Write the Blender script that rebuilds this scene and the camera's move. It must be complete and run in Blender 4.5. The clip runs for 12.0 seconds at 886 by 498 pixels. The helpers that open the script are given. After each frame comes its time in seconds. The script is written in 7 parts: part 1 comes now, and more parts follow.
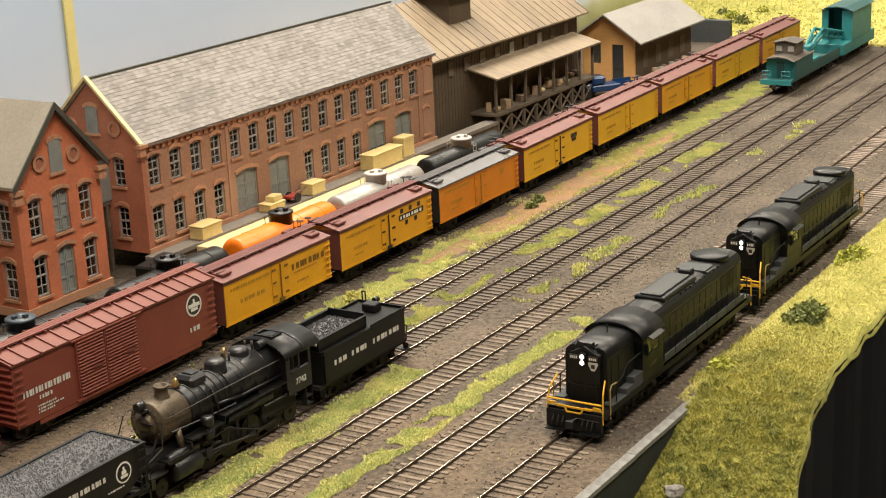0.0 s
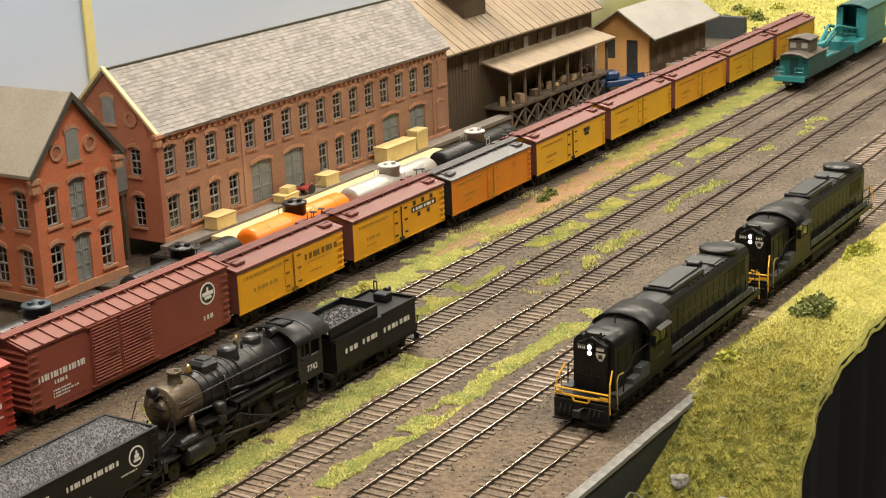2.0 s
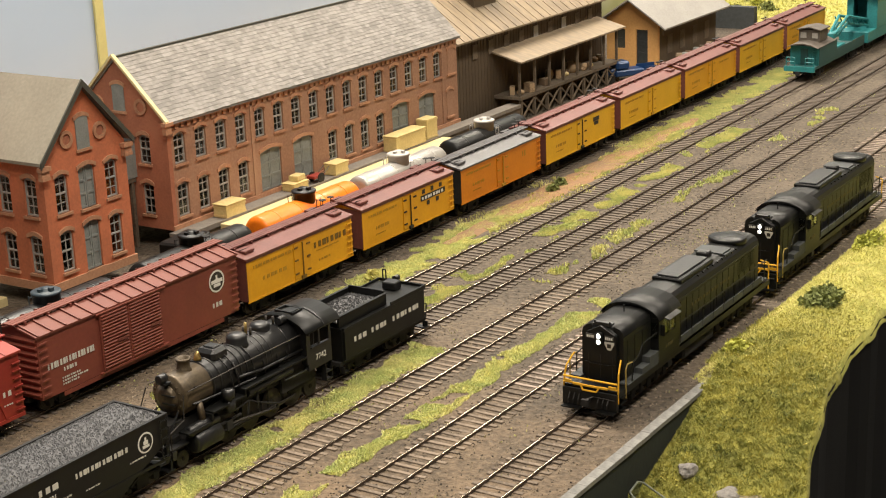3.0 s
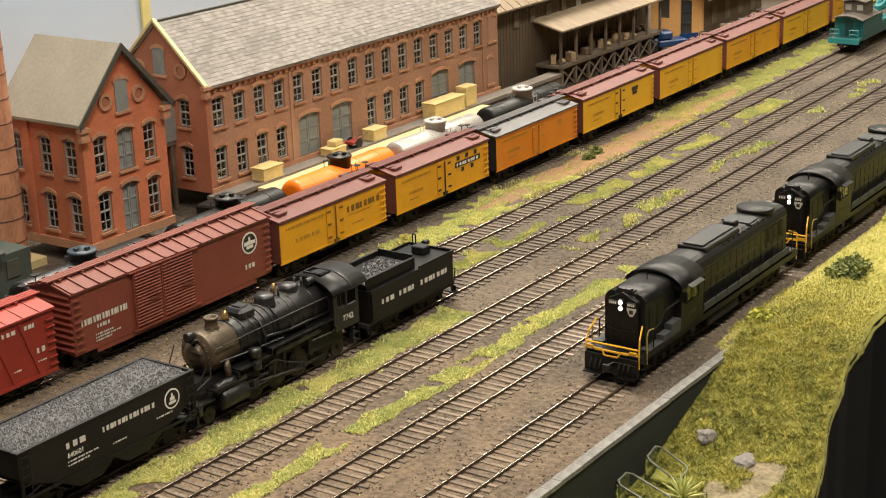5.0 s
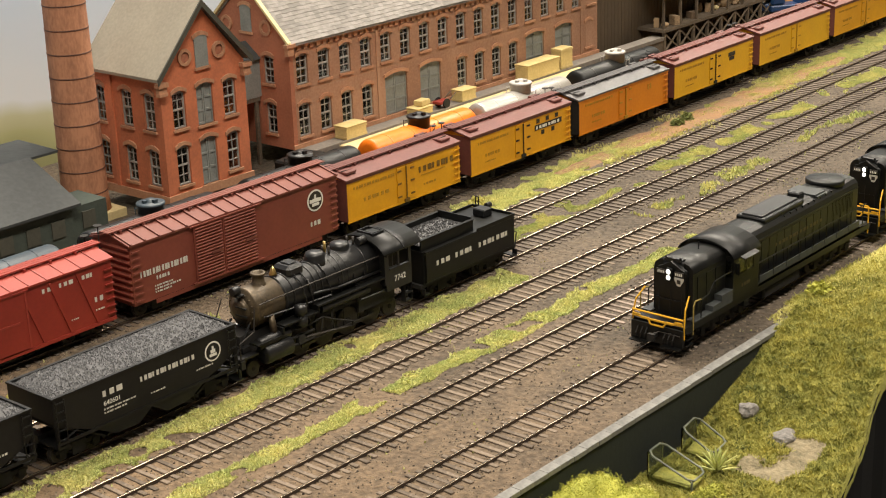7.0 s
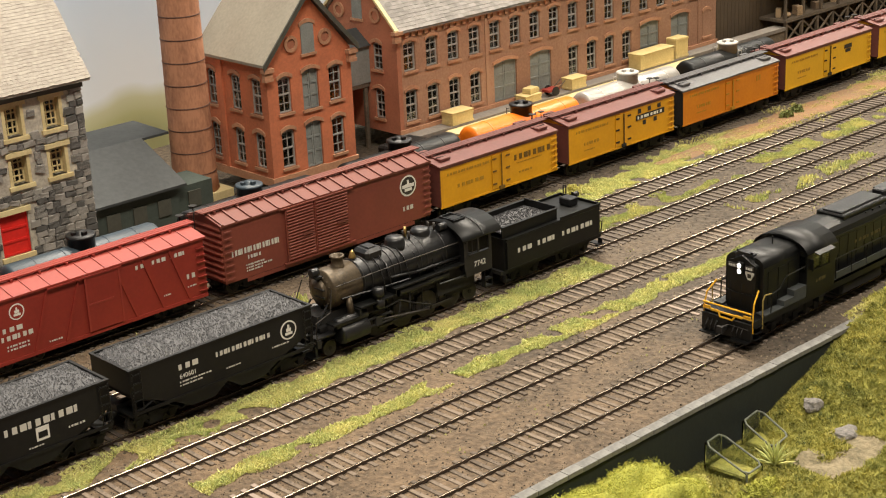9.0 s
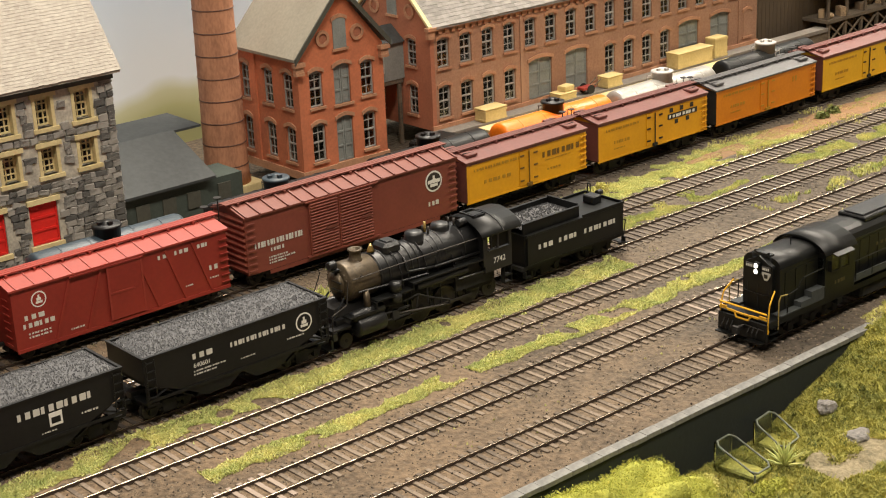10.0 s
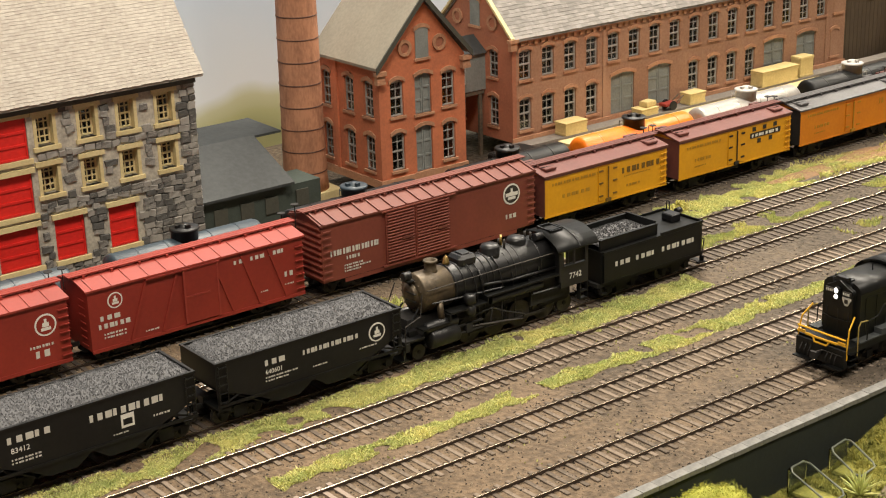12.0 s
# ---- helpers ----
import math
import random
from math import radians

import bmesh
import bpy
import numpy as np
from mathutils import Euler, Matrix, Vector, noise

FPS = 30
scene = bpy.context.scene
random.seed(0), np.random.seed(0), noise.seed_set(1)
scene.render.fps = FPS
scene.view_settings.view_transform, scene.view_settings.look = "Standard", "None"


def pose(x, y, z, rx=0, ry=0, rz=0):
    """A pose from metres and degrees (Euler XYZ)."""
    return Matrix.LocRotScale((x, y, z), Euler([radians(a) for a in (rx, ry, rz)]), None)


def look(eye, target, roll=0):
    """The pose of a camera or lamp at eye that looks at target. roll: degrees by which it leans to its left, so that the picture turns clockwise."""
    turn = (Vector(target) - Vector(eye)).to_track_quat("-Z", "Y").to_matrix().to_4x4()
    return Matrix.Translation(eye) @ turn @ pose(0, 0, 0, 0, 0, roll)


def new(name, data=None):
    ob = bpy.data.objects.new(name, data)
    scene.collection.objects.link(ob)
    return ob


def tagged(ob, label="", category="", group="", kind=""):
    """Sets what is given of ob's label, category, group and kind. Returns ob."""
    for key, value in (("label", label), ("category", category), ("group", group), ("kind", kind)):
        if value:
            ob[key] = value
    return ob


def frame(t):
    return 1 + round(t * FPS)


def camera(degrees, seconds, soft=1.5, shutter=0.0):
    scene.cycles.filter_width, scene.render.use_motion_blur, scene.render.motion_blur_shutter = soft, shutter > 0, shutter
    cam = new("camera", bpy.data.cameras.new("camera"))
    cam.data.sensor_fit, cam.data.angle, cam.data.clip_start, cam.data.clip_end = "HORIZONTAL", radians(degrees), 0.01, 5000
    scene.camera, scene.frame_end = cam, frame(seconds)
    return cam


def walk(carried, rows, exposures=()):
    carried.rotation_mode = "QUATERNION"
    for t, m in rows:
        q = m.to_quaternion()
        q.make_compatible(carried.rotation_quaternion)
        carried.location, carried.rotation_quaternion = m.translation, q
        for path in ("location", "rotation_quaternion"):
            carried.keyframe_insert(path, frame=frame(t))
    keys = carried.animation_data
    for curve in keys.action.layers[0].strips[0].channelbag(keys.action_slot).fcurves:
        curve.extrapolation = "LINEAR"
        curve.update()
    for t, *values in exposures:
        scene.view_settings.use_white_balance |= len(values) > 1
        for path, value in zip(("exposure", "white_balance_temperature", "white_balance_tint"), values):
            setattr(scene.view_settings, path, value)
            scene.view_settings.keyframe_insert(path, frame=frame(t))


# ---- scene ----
# All lengths below are full-size metres of the railway that the model shows; S brings them to the model's size (1:87).
S = 1 / 87.1
cam = camera(31.0, 12.0, soft=1.1)
PATH = [
    (0.0, (-85.15, -55.38, 29.23), (-68.880, -45.222, 23.567), -2.67),
    (0.5, (-85.33, -55.37, 29.27), (-69.045, -45.222, 23.615), -2.70),
    (1.0, (-85.62, -55.56, 29.32), (-69.381, -45.361, 23.651), -2.67),
    (1.5, (-85.83, -55.87, 29.49), (-69.631, -45.612, 23.806), -2.44),
    (2.0, (-85.81, -56.11, 29.24), (-69.660, -45.785, 23.533), -2.36),
    (2.5, (-85.65, -56.12, 29.18), (-69.543, -45.752, 23.425), -2.27),
    (3.0, (-85.84, -56.10, 29.18), (-69.782, -45.699, 23.355), -2.23),
    (5.0, (-85.97, -57.85, 29.22), (-70.391, -46.924, 23.056), -2.00),
    (5.5, (-84.57, -59.11, 29.00), (-69.245, -47.895, 22.724), -2.03),
    (6.0, (-83.86, -60.22, 29.14), (-68.832, -48.677, 22.743), -2.03),
    (6.5, (-83.67, -60.90, 29.14), (-68.997, -48.967, 22.641), -1.98),
    (8.5, (-81.30, -65.16, 30.18), (-68.165, -51.673, 23.433), -2.68),
    (9.0, (-81.47, -66.07, 30.10), (-68.656, -52.273, 23.353), -2.68),
    (9.5, (-80.81, -67.22, 30.14), (-68.310, -53.140, 23.386), -2.60),
    (10.0, (-80.15, -67.82, 30.03), (-67.918, -53.499, 23.286), -2.53),
    (10.5, (-79.55, -67.85, 30.07), (-67.480, -53.378, 23.371), -2.45),
    (11.0, (-79.39, -67.66, 30.28), (-67.432, -53.075, 23.622), -2.27),
    (11.5, (-79.64, -67.57, 30.25), (-67.818, -52.856, 23.647), -2.01),
    (12.0, (-79.88, -67.50, 30.09), (-68.353, -52.550, 23.484), -1.67),
]
walk(cam, [(t, look(Vector(eye) * S, Vector(aim) * S, roll)) for t, eye, aim, roll in PATH])

# ---- light: the hall's ceiling lamps ----
world = bpy.data.worlds.new("hall")
scene.world = world
world.use_nodes = True
world.node_tree.nodes["Background"].inputs[0].default_value = (0.9, 0.95, 1.0, 1)
world.node_tree.nodes["Background"].inputs[1].default_value = 0.05
scene.view_settings.exposure = 0.0
LAMPS = ((0.2, 0.42, 1.5, 0.5, 1.0, 55.0), (1.8, 0.4, 1.5, 0.35, 1.0, 42.0), (-0.9, -0.75, 1.52, 1.2, 0.3, 32.0), (0.9, -0.75, 1.52, 1.2, 0.3, 19.0))
for lx, ly, lz, la, lb, power in LAMPS:
    light = bpy.data.lights.new("ceiling_lamp", "AREA")
    light.shape, light.size, light.size_y, light.energy, light.color = "RECTANGLE", la, lb, power, (1.0, 0.9, 0.76)
    new("ceiling_lamp", light).matrix_world = pose(lx, ly, lz)


# ---- materials ----
def material(name, base, other=None, rough=0.7, metal=0.0, size=1.0, fine=0.12, bump=0.3, grain=0.5, spread=0.12, island=False, stretch=(1, 1, 1), depth=0.04):
    """Two-scale noise between base and other; size and fine are the scales' lengths in full-size metres."""
    m = bpy.data.materials.new(name)
    m.use_nodes = True
    nt = m.node_tree
    n, l = nt.nodes, nt.links
    bs = n["Principled BSDF"]
    co = n.new("ShaderNodeTexCoord")
    mp = n.new("ShaderNodeMapping")
    mp.inputs["Scale"].default_value = stretch
    l.new(co.outputs["Object"], mp.inputs[0])
    big, small = n.new("ShaderNodeTexNoise"), n.new("ShaderNodeTexNoise")
    for node, length in ((big, size), (small, fine)):
        node.inputs["Scale"].default_value = 1 / (length * S)
        node.inputs["Detail"].default_value = 4
        l.new(mp.outputs[0], node.inputs["Vector"])
    other = other or tuple(c * (1 - spread * 2) for c in base)
    ramp = n.new("ShaderNodeValToRGB")
    ramp.color_ramp.elements[0].position, ramp.color_ramp.elements[1].position = 0.36, 0.64
    ramp.color_ramp.elements[0].color, ramp.color_ramp.elements[1].color = (*other, 1), (*base, 1)
    add = n.new("ShaderNodeMix")
    add.inputs[0].default_value = grain
    l.new(big.outputs[0], add.inputs[2])
    l.new(small.outputs[0], add.inputs[3])
    info = n.new("ShaderNodeNewGeometry" if island else "ShaderNodeObjectInfo")
    jit = n.new("ShaderNodeMath")
    jit.operation = "MULTIPLY_ADD"
    jit.inputs[1].default_value, jit.inputs[2].default_value = spread, -spread / 2
    l.new(info.outputs["Random Per Island" if island else "Random"], jit.inputs[0])
    tot = n.new("ShaderNodeMath")
    l.new(add.outputs[0], tot.inputs[0])
    l.new(jit.outputs[0], tot.inputs[1])
    l.new(tot.outputs[0], ramp.inputs[0])
    l.new(ramp.outputs[0], bs.inputs["Base Color"])
    bs.inputs["Roughness"].default_value, bs.inputs["Metallic"].default_value = rough, metal
    if bump:
        bp = n.new("ShaderNodeBump")
        bp.inputs["Strength"].default_value, bp.inputs["Distance"].default_value = bump, depth * S
        l.new(small.outputs[0], bp.inputs["Height"])
        l.new(bp.outputs[0], bs.inputs["Normal"])
    return m


def plain(name, base, rough=0.6, metal=0.0, **k):
    return material(name, base, rough=rough, metal=metal, spread=k.pop("spread", 0.05), bump=k.pop("bump", 0.08), **k)


M = dict(
    ground=material("ballast_dirt", (0.12, 0.094, 0.068), (0.042, 0.033, 0.024), 0.95, size=5.0, fine=0.3, bump=1.0, grain=0.6, depth=0.16),
    gravel=material("gravel_stone", (0.25, 0.2, 0.14), (0.04, 0.031, 0.023), 0.95, size=3.0, fine=0.6, bump=0, grain=0.4, spread=0.75, island=True),
    tie=material("weathered_tie", (0.3, 0.235, 0.19), (0.11, 0.085, 0.066), 0.9, size=1.2, fine=0.12, bump=0.5, spread=0.35),
    dusty_tie=material("dusty_tie", (0.215, 0.165, 0.122), (0.1, 0.076, 0.056), 0.9, size=1.2, fine=0.12, bump=0.5, spread=0.3),
    dark_tie=material("dark_tie", (0.145, 0.115, 0.09), (0.08, 0.062, 0.05), 0.9, size=1.2, fine=0.12, bump=0.5, spread=0.35),
    rail=material("nickel_rail", (0.4, 0.34, 0.27), (0.25, 0.2, 0.155), 0.2, 0.9, size=9, fine=0.5, bump=0.05),
    rail_side=material("rusty_rail_side", (0.06, 0.037, 0.026), (0.035, 0.022, 0.016), 0.75, 0.1, size=2, fine=0.2),
    grass=material("static_grass", (0.72, 0.67, 0.26), (0.39, 0.45, 0.155), 0.9, size=2.2, fine=0.5, bump=0, grain=0.35, spread=0.2, island=True),
    straw=material("dry_grass", (0.7, 0.63, 0.25), (0.5, 0.48, 0.14), 0.9, size=3.0, fine=0.5, bump=0, grain=0.3, spread=0.14, island=True),
    deep=material("dark_foliage", (0.2, 0.22, 0.06), (0.1, 0.125, 0.038), 0.9, size=0.7, fine=0.1, bump=0.4),
    lime=material("lime_moss", (0.5, 0.48, 0.08), (0.32, 0.34, 0.06), 0.95, size=0.8, fine=0.1, bump=0.6),
    moss=material("olive_moss", (0.3, 0.28, 0.055), (0.15, 0.15, 0.035), 0.95, size=1.1, fine=0.3, bump=0.8, grain=0.5, depth=0.2),
    moss_blade=material("moss_fibre", (0.48, 0.43, 0.1), (0.2, 0.215, 0.052), 0.95, size=2.6, fine=0.7, bump=0, grain=0.5, spread=0.2, island=True),
    lime_fibre=material("lime_fibre", (0.52, 0.5, 0.09), (0.27, 0.3, 0.05), 0.95, size=0.9, fine=0.12, bump=0, spread=0.25, island=True),
    fleck=material("yellow_fleck", (0.8, 0.66, 0.14), (0.62, 0.5, 0.1), 0.9, size=1.0, fine=0.2, bump=0),
    acrylic_edge=material("acrylic_edge", (0.2, 0.215, 0.18), (0.1, 0.11, 0.09), 0.3, size=0.8, fine=0.2, bump=0.05),
    sand=material("sandy_grit", (0.25, 0.205, 0.125), (0.11, 0.095, 0.055), 0.95, size=0.8, fine=0.2, bump=0.8, depth=0.1),
    earth=material("ochre_earth", (0.25, 0.135, 0.06), (0.17, 0.11, 0.06), 0.95, size=2.5, fine=0.2, bump=0.7, depth=0.1),
    turf=material("turf", (0.44, 0.41, 0.1), (0.25, 0.26, 0.055), 0.95, size=2.5, fine=0.3, bump=0.8, depth=0.15),
    brick=material("red_brick", (0.42, 0.16, 0.088), (0.29, 0.108, 0.062), 0.85, size=3.5, fine=0.16, bump=0.25, grain=0.4),
    house_brick=material("orange_brick", (0.58, 0.18, 0.082), (0.4, 0.13, 0.064), 0.85, size=2.5, fine=0.16, bump=0.25, grain=0.4),
    brick_tan=material("worn_brick", (0.42, 0.24, 0.15), (0.29, 0.15, 0.092), 0.85, size=4.5, fine=0.16, bump=0.25, grain=0.4),
    brick_trim=material("brick_trim", (0.5, 0.265, 0.15), (0.36, 0.175, 0.1), 0.85, size=1.5, fine=0.15, bump=0.2),
    cream=material("cream_paint", (0.69, 0.575, 0.31), (0.56, 0.45, 0.23), 0.7, size=1.0, fine=0.15, bump=0.2),
    slate=material("grey_slate", (0.3, 0.278, 0.255), (0.19, 0.175, 0.16), 0.8, size=3.0, fine=0.35, bump=0.3, spread=0.24, island=True),
    tan_slate=material("tan_slate", (0.44, 0.4, 0.345), (0.35, 0.31, 0.265), 0.8, size=2.4, fine=0.3, bump=0.3, spread=0.16, island=True),
    felt=material("roofing_felt", (0.31, 0.28, 0.22), (0.24, 0.215, 0.17), 0.85, size=3.5, fine=0.2, bump=0.15),
    # real dark trim; also the added sheets that give the mills' unlit insides
    dark_trim_and_inside=material("dark_green_trim_and_inside", (0.07, 0.07, 0.055), None, 0.7, size=1, fine=0.2),
    sash=material("grey_sash", (0.36, 0.34, 0.31), (0.26, 0.245, 0.225), 0.6, size=0.6, fine=0.1, bump=0.1),
    shutter=material("grey_green_door", (0.25, 0.265, 0.25), (0.18, 0.19, 0.18), 0.75, size=1.0, fine=0.12, bump=0.2),
    stone=material("rubble_stone", (0.31, 0.29, 0.262), (0.1, 0.096, 0.09), 0.9, size=0.6, fine=0.12, bump=0.6, spread=0.6),
    mortar=material("pale_mortar", (0.58, 0.53, 0.43), (0.33, 0.3, 0.26), 0.95, size=0.8, fine=0.15, bump=0.4),
    red=material("red_door_paint", (0.72, 0.022, 0.015), (0.6, 0.016, 0.012), 0.55, size=1.2, fine=0.2, bump=0.1),
    tar=material("tar_paper", (0.05, 0.055, 0.056), (0.03, 0.033, 0.034), 0.7, size=3, fine=0.3, bump=0.15),
    shed_green=material("dark_shed_boards", (0.05, 0.065, 0.055), None, 0.8, size=1.5, fine=0.2),
    boxcar=material("freight_red", (0.215, 0.05, 0.031), (0.165, 0.038, 0.024), 0.6, size=3.0, fine=0.2, bump=0.1, grain=0.35),
    boxcar_roof=material("freight_red_roof", (0.175, 0.047, 0.031), (0.135, 0.036, 0.025), 0.6, size=2.0, fine=0.2, bump=0.1, grain=0.35),
    bright_red=material("bright_freight_red", (0.28, 0.028, 0.017), (0.22, 0.022, 0.014), 0.55, size=3.0, fine=0.2, bump=0.1, grain=0.35),
    bright_roof=material("bright_red_roof", (0.32, 0.04, 0.026), (0.26, 0.033, 0.022), 0.55, size=2.0, fine=0.2, bump=0.1, grain=0.35),
    yellow=material("reefer_yellow", (0.7, 0.335, 0.009), (0.6, 0.275, 0.008), 0.5, size=2.5, fine=0.2, bump=0.08, grain=0.35),
    lemon=material("reefer_lemon", (0.72, 0.4, 0.012), (0.62, 0.34, 0.01), 0.5, size=2.5, fine=0.2, bump=0.08, grain=0.35),
    orange=material("reefer_orange", (0.64, 0.215, 0.007), (0.55, 0.17, 0.006), 0.5, size=2.5, fine=0.2, bump=0.08, grain=0.35),
    oxide=material("oxide_roof", (0.155, 0.05, 0.04), (0.11, 0.037, 0.03), 0.5, size=2.0, fine=0.2, bump=0.1),
    grey_roof=material("dark_grey_roof", (0.11, 0.105, 0.105), (0.07, 0.067, 0.067), 0.4, size=2.0, fine=0.2, bump=0.1),
    black=material("engine_black", (0.011, 0.011, 0.0115), (0.005, 0.005, 0.0055), 0.4, size=1.0, fine=0.15, bump=0.15, grain=0.4),
    satin=material("satin_black", (0.006, 0.0063, 0.006), (0.0035, 0.0037, 0.0035), 0.42, size=1.2, fine=0.2, bump=0.06),
    hopper=material("hopper_black", (0.0085, 0.0088, 0.0088), (0.005, 0.005, 0.0054), 0.45, size=2, fine=0.2, bump=0.06),
    under=material("grimy_underframe", (0.016, 0.014, 0.0125), (0.007, 0.0065, 0.006), 0.8, size=1, fine=0.15, bump=0.2),
    smoke=material("graphite_smokebox", (0.12, 0.09, 0.056), (0.045, 0.035, 0.024), 0.45, 0.5, size=0.8, fine=0.12, bump=0.1),
    steel=material("wheel_steel", (0.06, 0.052, 0.045), (0.03, 0.026, 0.023), 0.5, 0.5, size=1, fine=0.1),
    brass=material("brass", (0.75, 0.52, 0.2), None, 0.3, 1.0),
    silver=material("silver_tank", (0.45, 0.435, 0.4), (0.36, 0.345, 0.32), 0.35, 0.4, size=2, fine=0.2, bump=0.05),
    tank_grey=material("blue_grey_tank", (0.045, 0.066, 0.085), (0.03, 0.045, 0.058), 0.45, size=2, fine=0.2, bump=0.05),
    dome_grey=material("grey_dome", (0.48, 0.46, 0.43), (0.38, 0.36, 0.34), 0.5, size=1, fine=0.2),
    tank_orange=material("orange_tank", (0.85, 0.2, 0.008), (0.75, 0.16, 0.006), 0.35, size=2, fine=0.2, bump=0.04),
    coal=material("coal", (0.19, 0.19, 0.197), (0.085, 0.085, 0.09), 0.75, size=1.4, fine=0.1, bump=0.5, grain=0.45, spread=0.5, island=True, depth=0.06),
    tender_coal=material("tender_coal", (0.07, 0.07, 0.073), (0.025, 0.025, 0.027), 0.6, size=1.4, fine=0.1, bump=0.5, grain=0.45, spread=0.5, island=True, depth=0.06),
    teal=material("teal_paint", (0.022, 0.21, 0.22), (0.015, 0.15, 0.16), 0.55, size=1.2, fine=0.15, bump=0.1),
    teal_dark=material("dark_teal_side", (0.02, 0.085, 0.085), None, 0.6, size=1.2, fine=0.15, bump=0.1),
    grime=material("weathered_roof", (0.1, 0.082, 0.066), (0.06, 0.05, 0.042), 0.7, size=1, fine=0.2),
    handrail=plain("yellow_rail", (0.75, 0.4, 0.02), 0.45),
    white=plain("white_paint", (0.75, 0.73, 0.68), 0.6),
    pale=plain("pale_lettering", (0.6, 0.58, 0.53), 0.6),
    batten=plain("yellow_batten", (0.85, 0.74, 0.3), 0.7),
    ink=plain("dark_lettering", (0.16, 0.085, 0.015), 0.6),
    board=plain("black_board", (0.03, 0.025, 0.02), 0.6),
    faded=plain("faded_lettering", (0.42, 0.22, 0.02), 0.6),
    gold=plain("gold_lettering", (0.3, 0.22, 0.06), 0.5),
    dim_gold=plain("dim_gold_lettering", (0.07, 0.052, 0.018), 0.6),
    blue=plain("blue_truck_paint", (0.014, 0.05, 0.15), 0.35),
    crate=material("pale_crate_wood", (0.68, 0.54, 0.25), (0.54, 0.42, 0.18), 0.75, size=1.0, fine=0.15, bump=0.15),
    concrete=material("concrete", (0.22, 0.215, 0.2), (0.13, 0.128, 0.12), 0.85, size=2.0, fine=0.2, bump=0.2),
    dock=material("dock_planks", (0.25, 0.22, 0.19), (0.17, 0.15, 0.13), 0.9, size=2.0, fine=0.2, bump=0.2),
    wall_face=material("dark_wall_face", (0.014, 0.019, 0.016), None, 0.85, size=2.0, fine=0.2, bump=0.2),
    brown=material("brown_boards", (0.105, 0.075, 0.045), (0.075, 0.053, 0.033), 0.85, size=2.5, fine=0.2, bump=0.2, stretch=(1, 1, 0.3)),
    rusty=material("rusty_tin", (0.3, 0.23, 0.15), (0.17, 0.135, 0.1), 0.65, 0.1, size=4.0, fine=0.4, bump=0.1, stretch=(1, 0.3, 0.3)),
    depot=material("ochre_stucco", (0.72, 0.4, 0.14), (0.6, 0.32, 0.11), 0.8, size=2.5, fine=0.2, bump=0.1),
    tin=material("grey_tin", (0.33, 0.315, 0.29), (0.25, 0.236, 0.22), 0.6, 0.1, size=2.5, fine=0.2, bump=0.1),
    timber=material("old_timber", (0.17, 0.13, 0.09), (0.09, 0.07, 0.05), 0.9, size=1, fine=0.15, bump=0.2),
    chimney=material("chimney_brick", (0.52, 0.245, 0.137), (0.26, 0.112, 0.064), 0.8, stretch=(1, 1, 0.4), size=1.2, fine=0.15, bump=0.25, grain=0.35),
    band=plain("iron_band", (0.13, 0.062, 0.04), 0.7),
    rock=material("grey_rock", (0.24, 0.22, 0.2), (0.09, 0.085, 0.08), 0.9, size=0.6, fine=0.12, bump=0.8),
    clutter=material("sacks_and_goods", (0.42, 0.3, 0.18), (0.2, 0.14, 0.09), 0.85, size=0.4, fine=0.1, spread=0.8),
    drape=plain("black_drape", (0.006, 0.006, 0.006), 0.95),
    carpet=plain("dark_carpet", (0.012, 0.011, 0.011), 0.95),
    hall=plain("hall_wall_paint", (0.6, 0.58, 0.54), 0.9),
    ceil=plain("ceiling_tiles", (0.75, 0.74, 0.7), 0.9),
    fixture=plain("lamp_housing", (0.7, 0.7, 0.7), 0.5),
)


def glass(name, tone, rough):
    m = bpy.data.materials.new(name)
    m.use_nodes = True
    bs = m.node_tree.nodes["Principled BSDF"]
    bs.inputs["Base Color"].default_value, bs.inputs["Roughness"].default_value = (*tone, 1), rough
    bs.inputs["Transmission Weight"].default_value = 1.0
    bs.inputs["IOR"].default_value = 1.45
    return m


M["glass"] = glass("window_glass", (0.75, 0.8, 0.8), 0.12)
M["clear"] = glass("clear_acrylic", (0.93, 0.97, 0.95), 0.03)


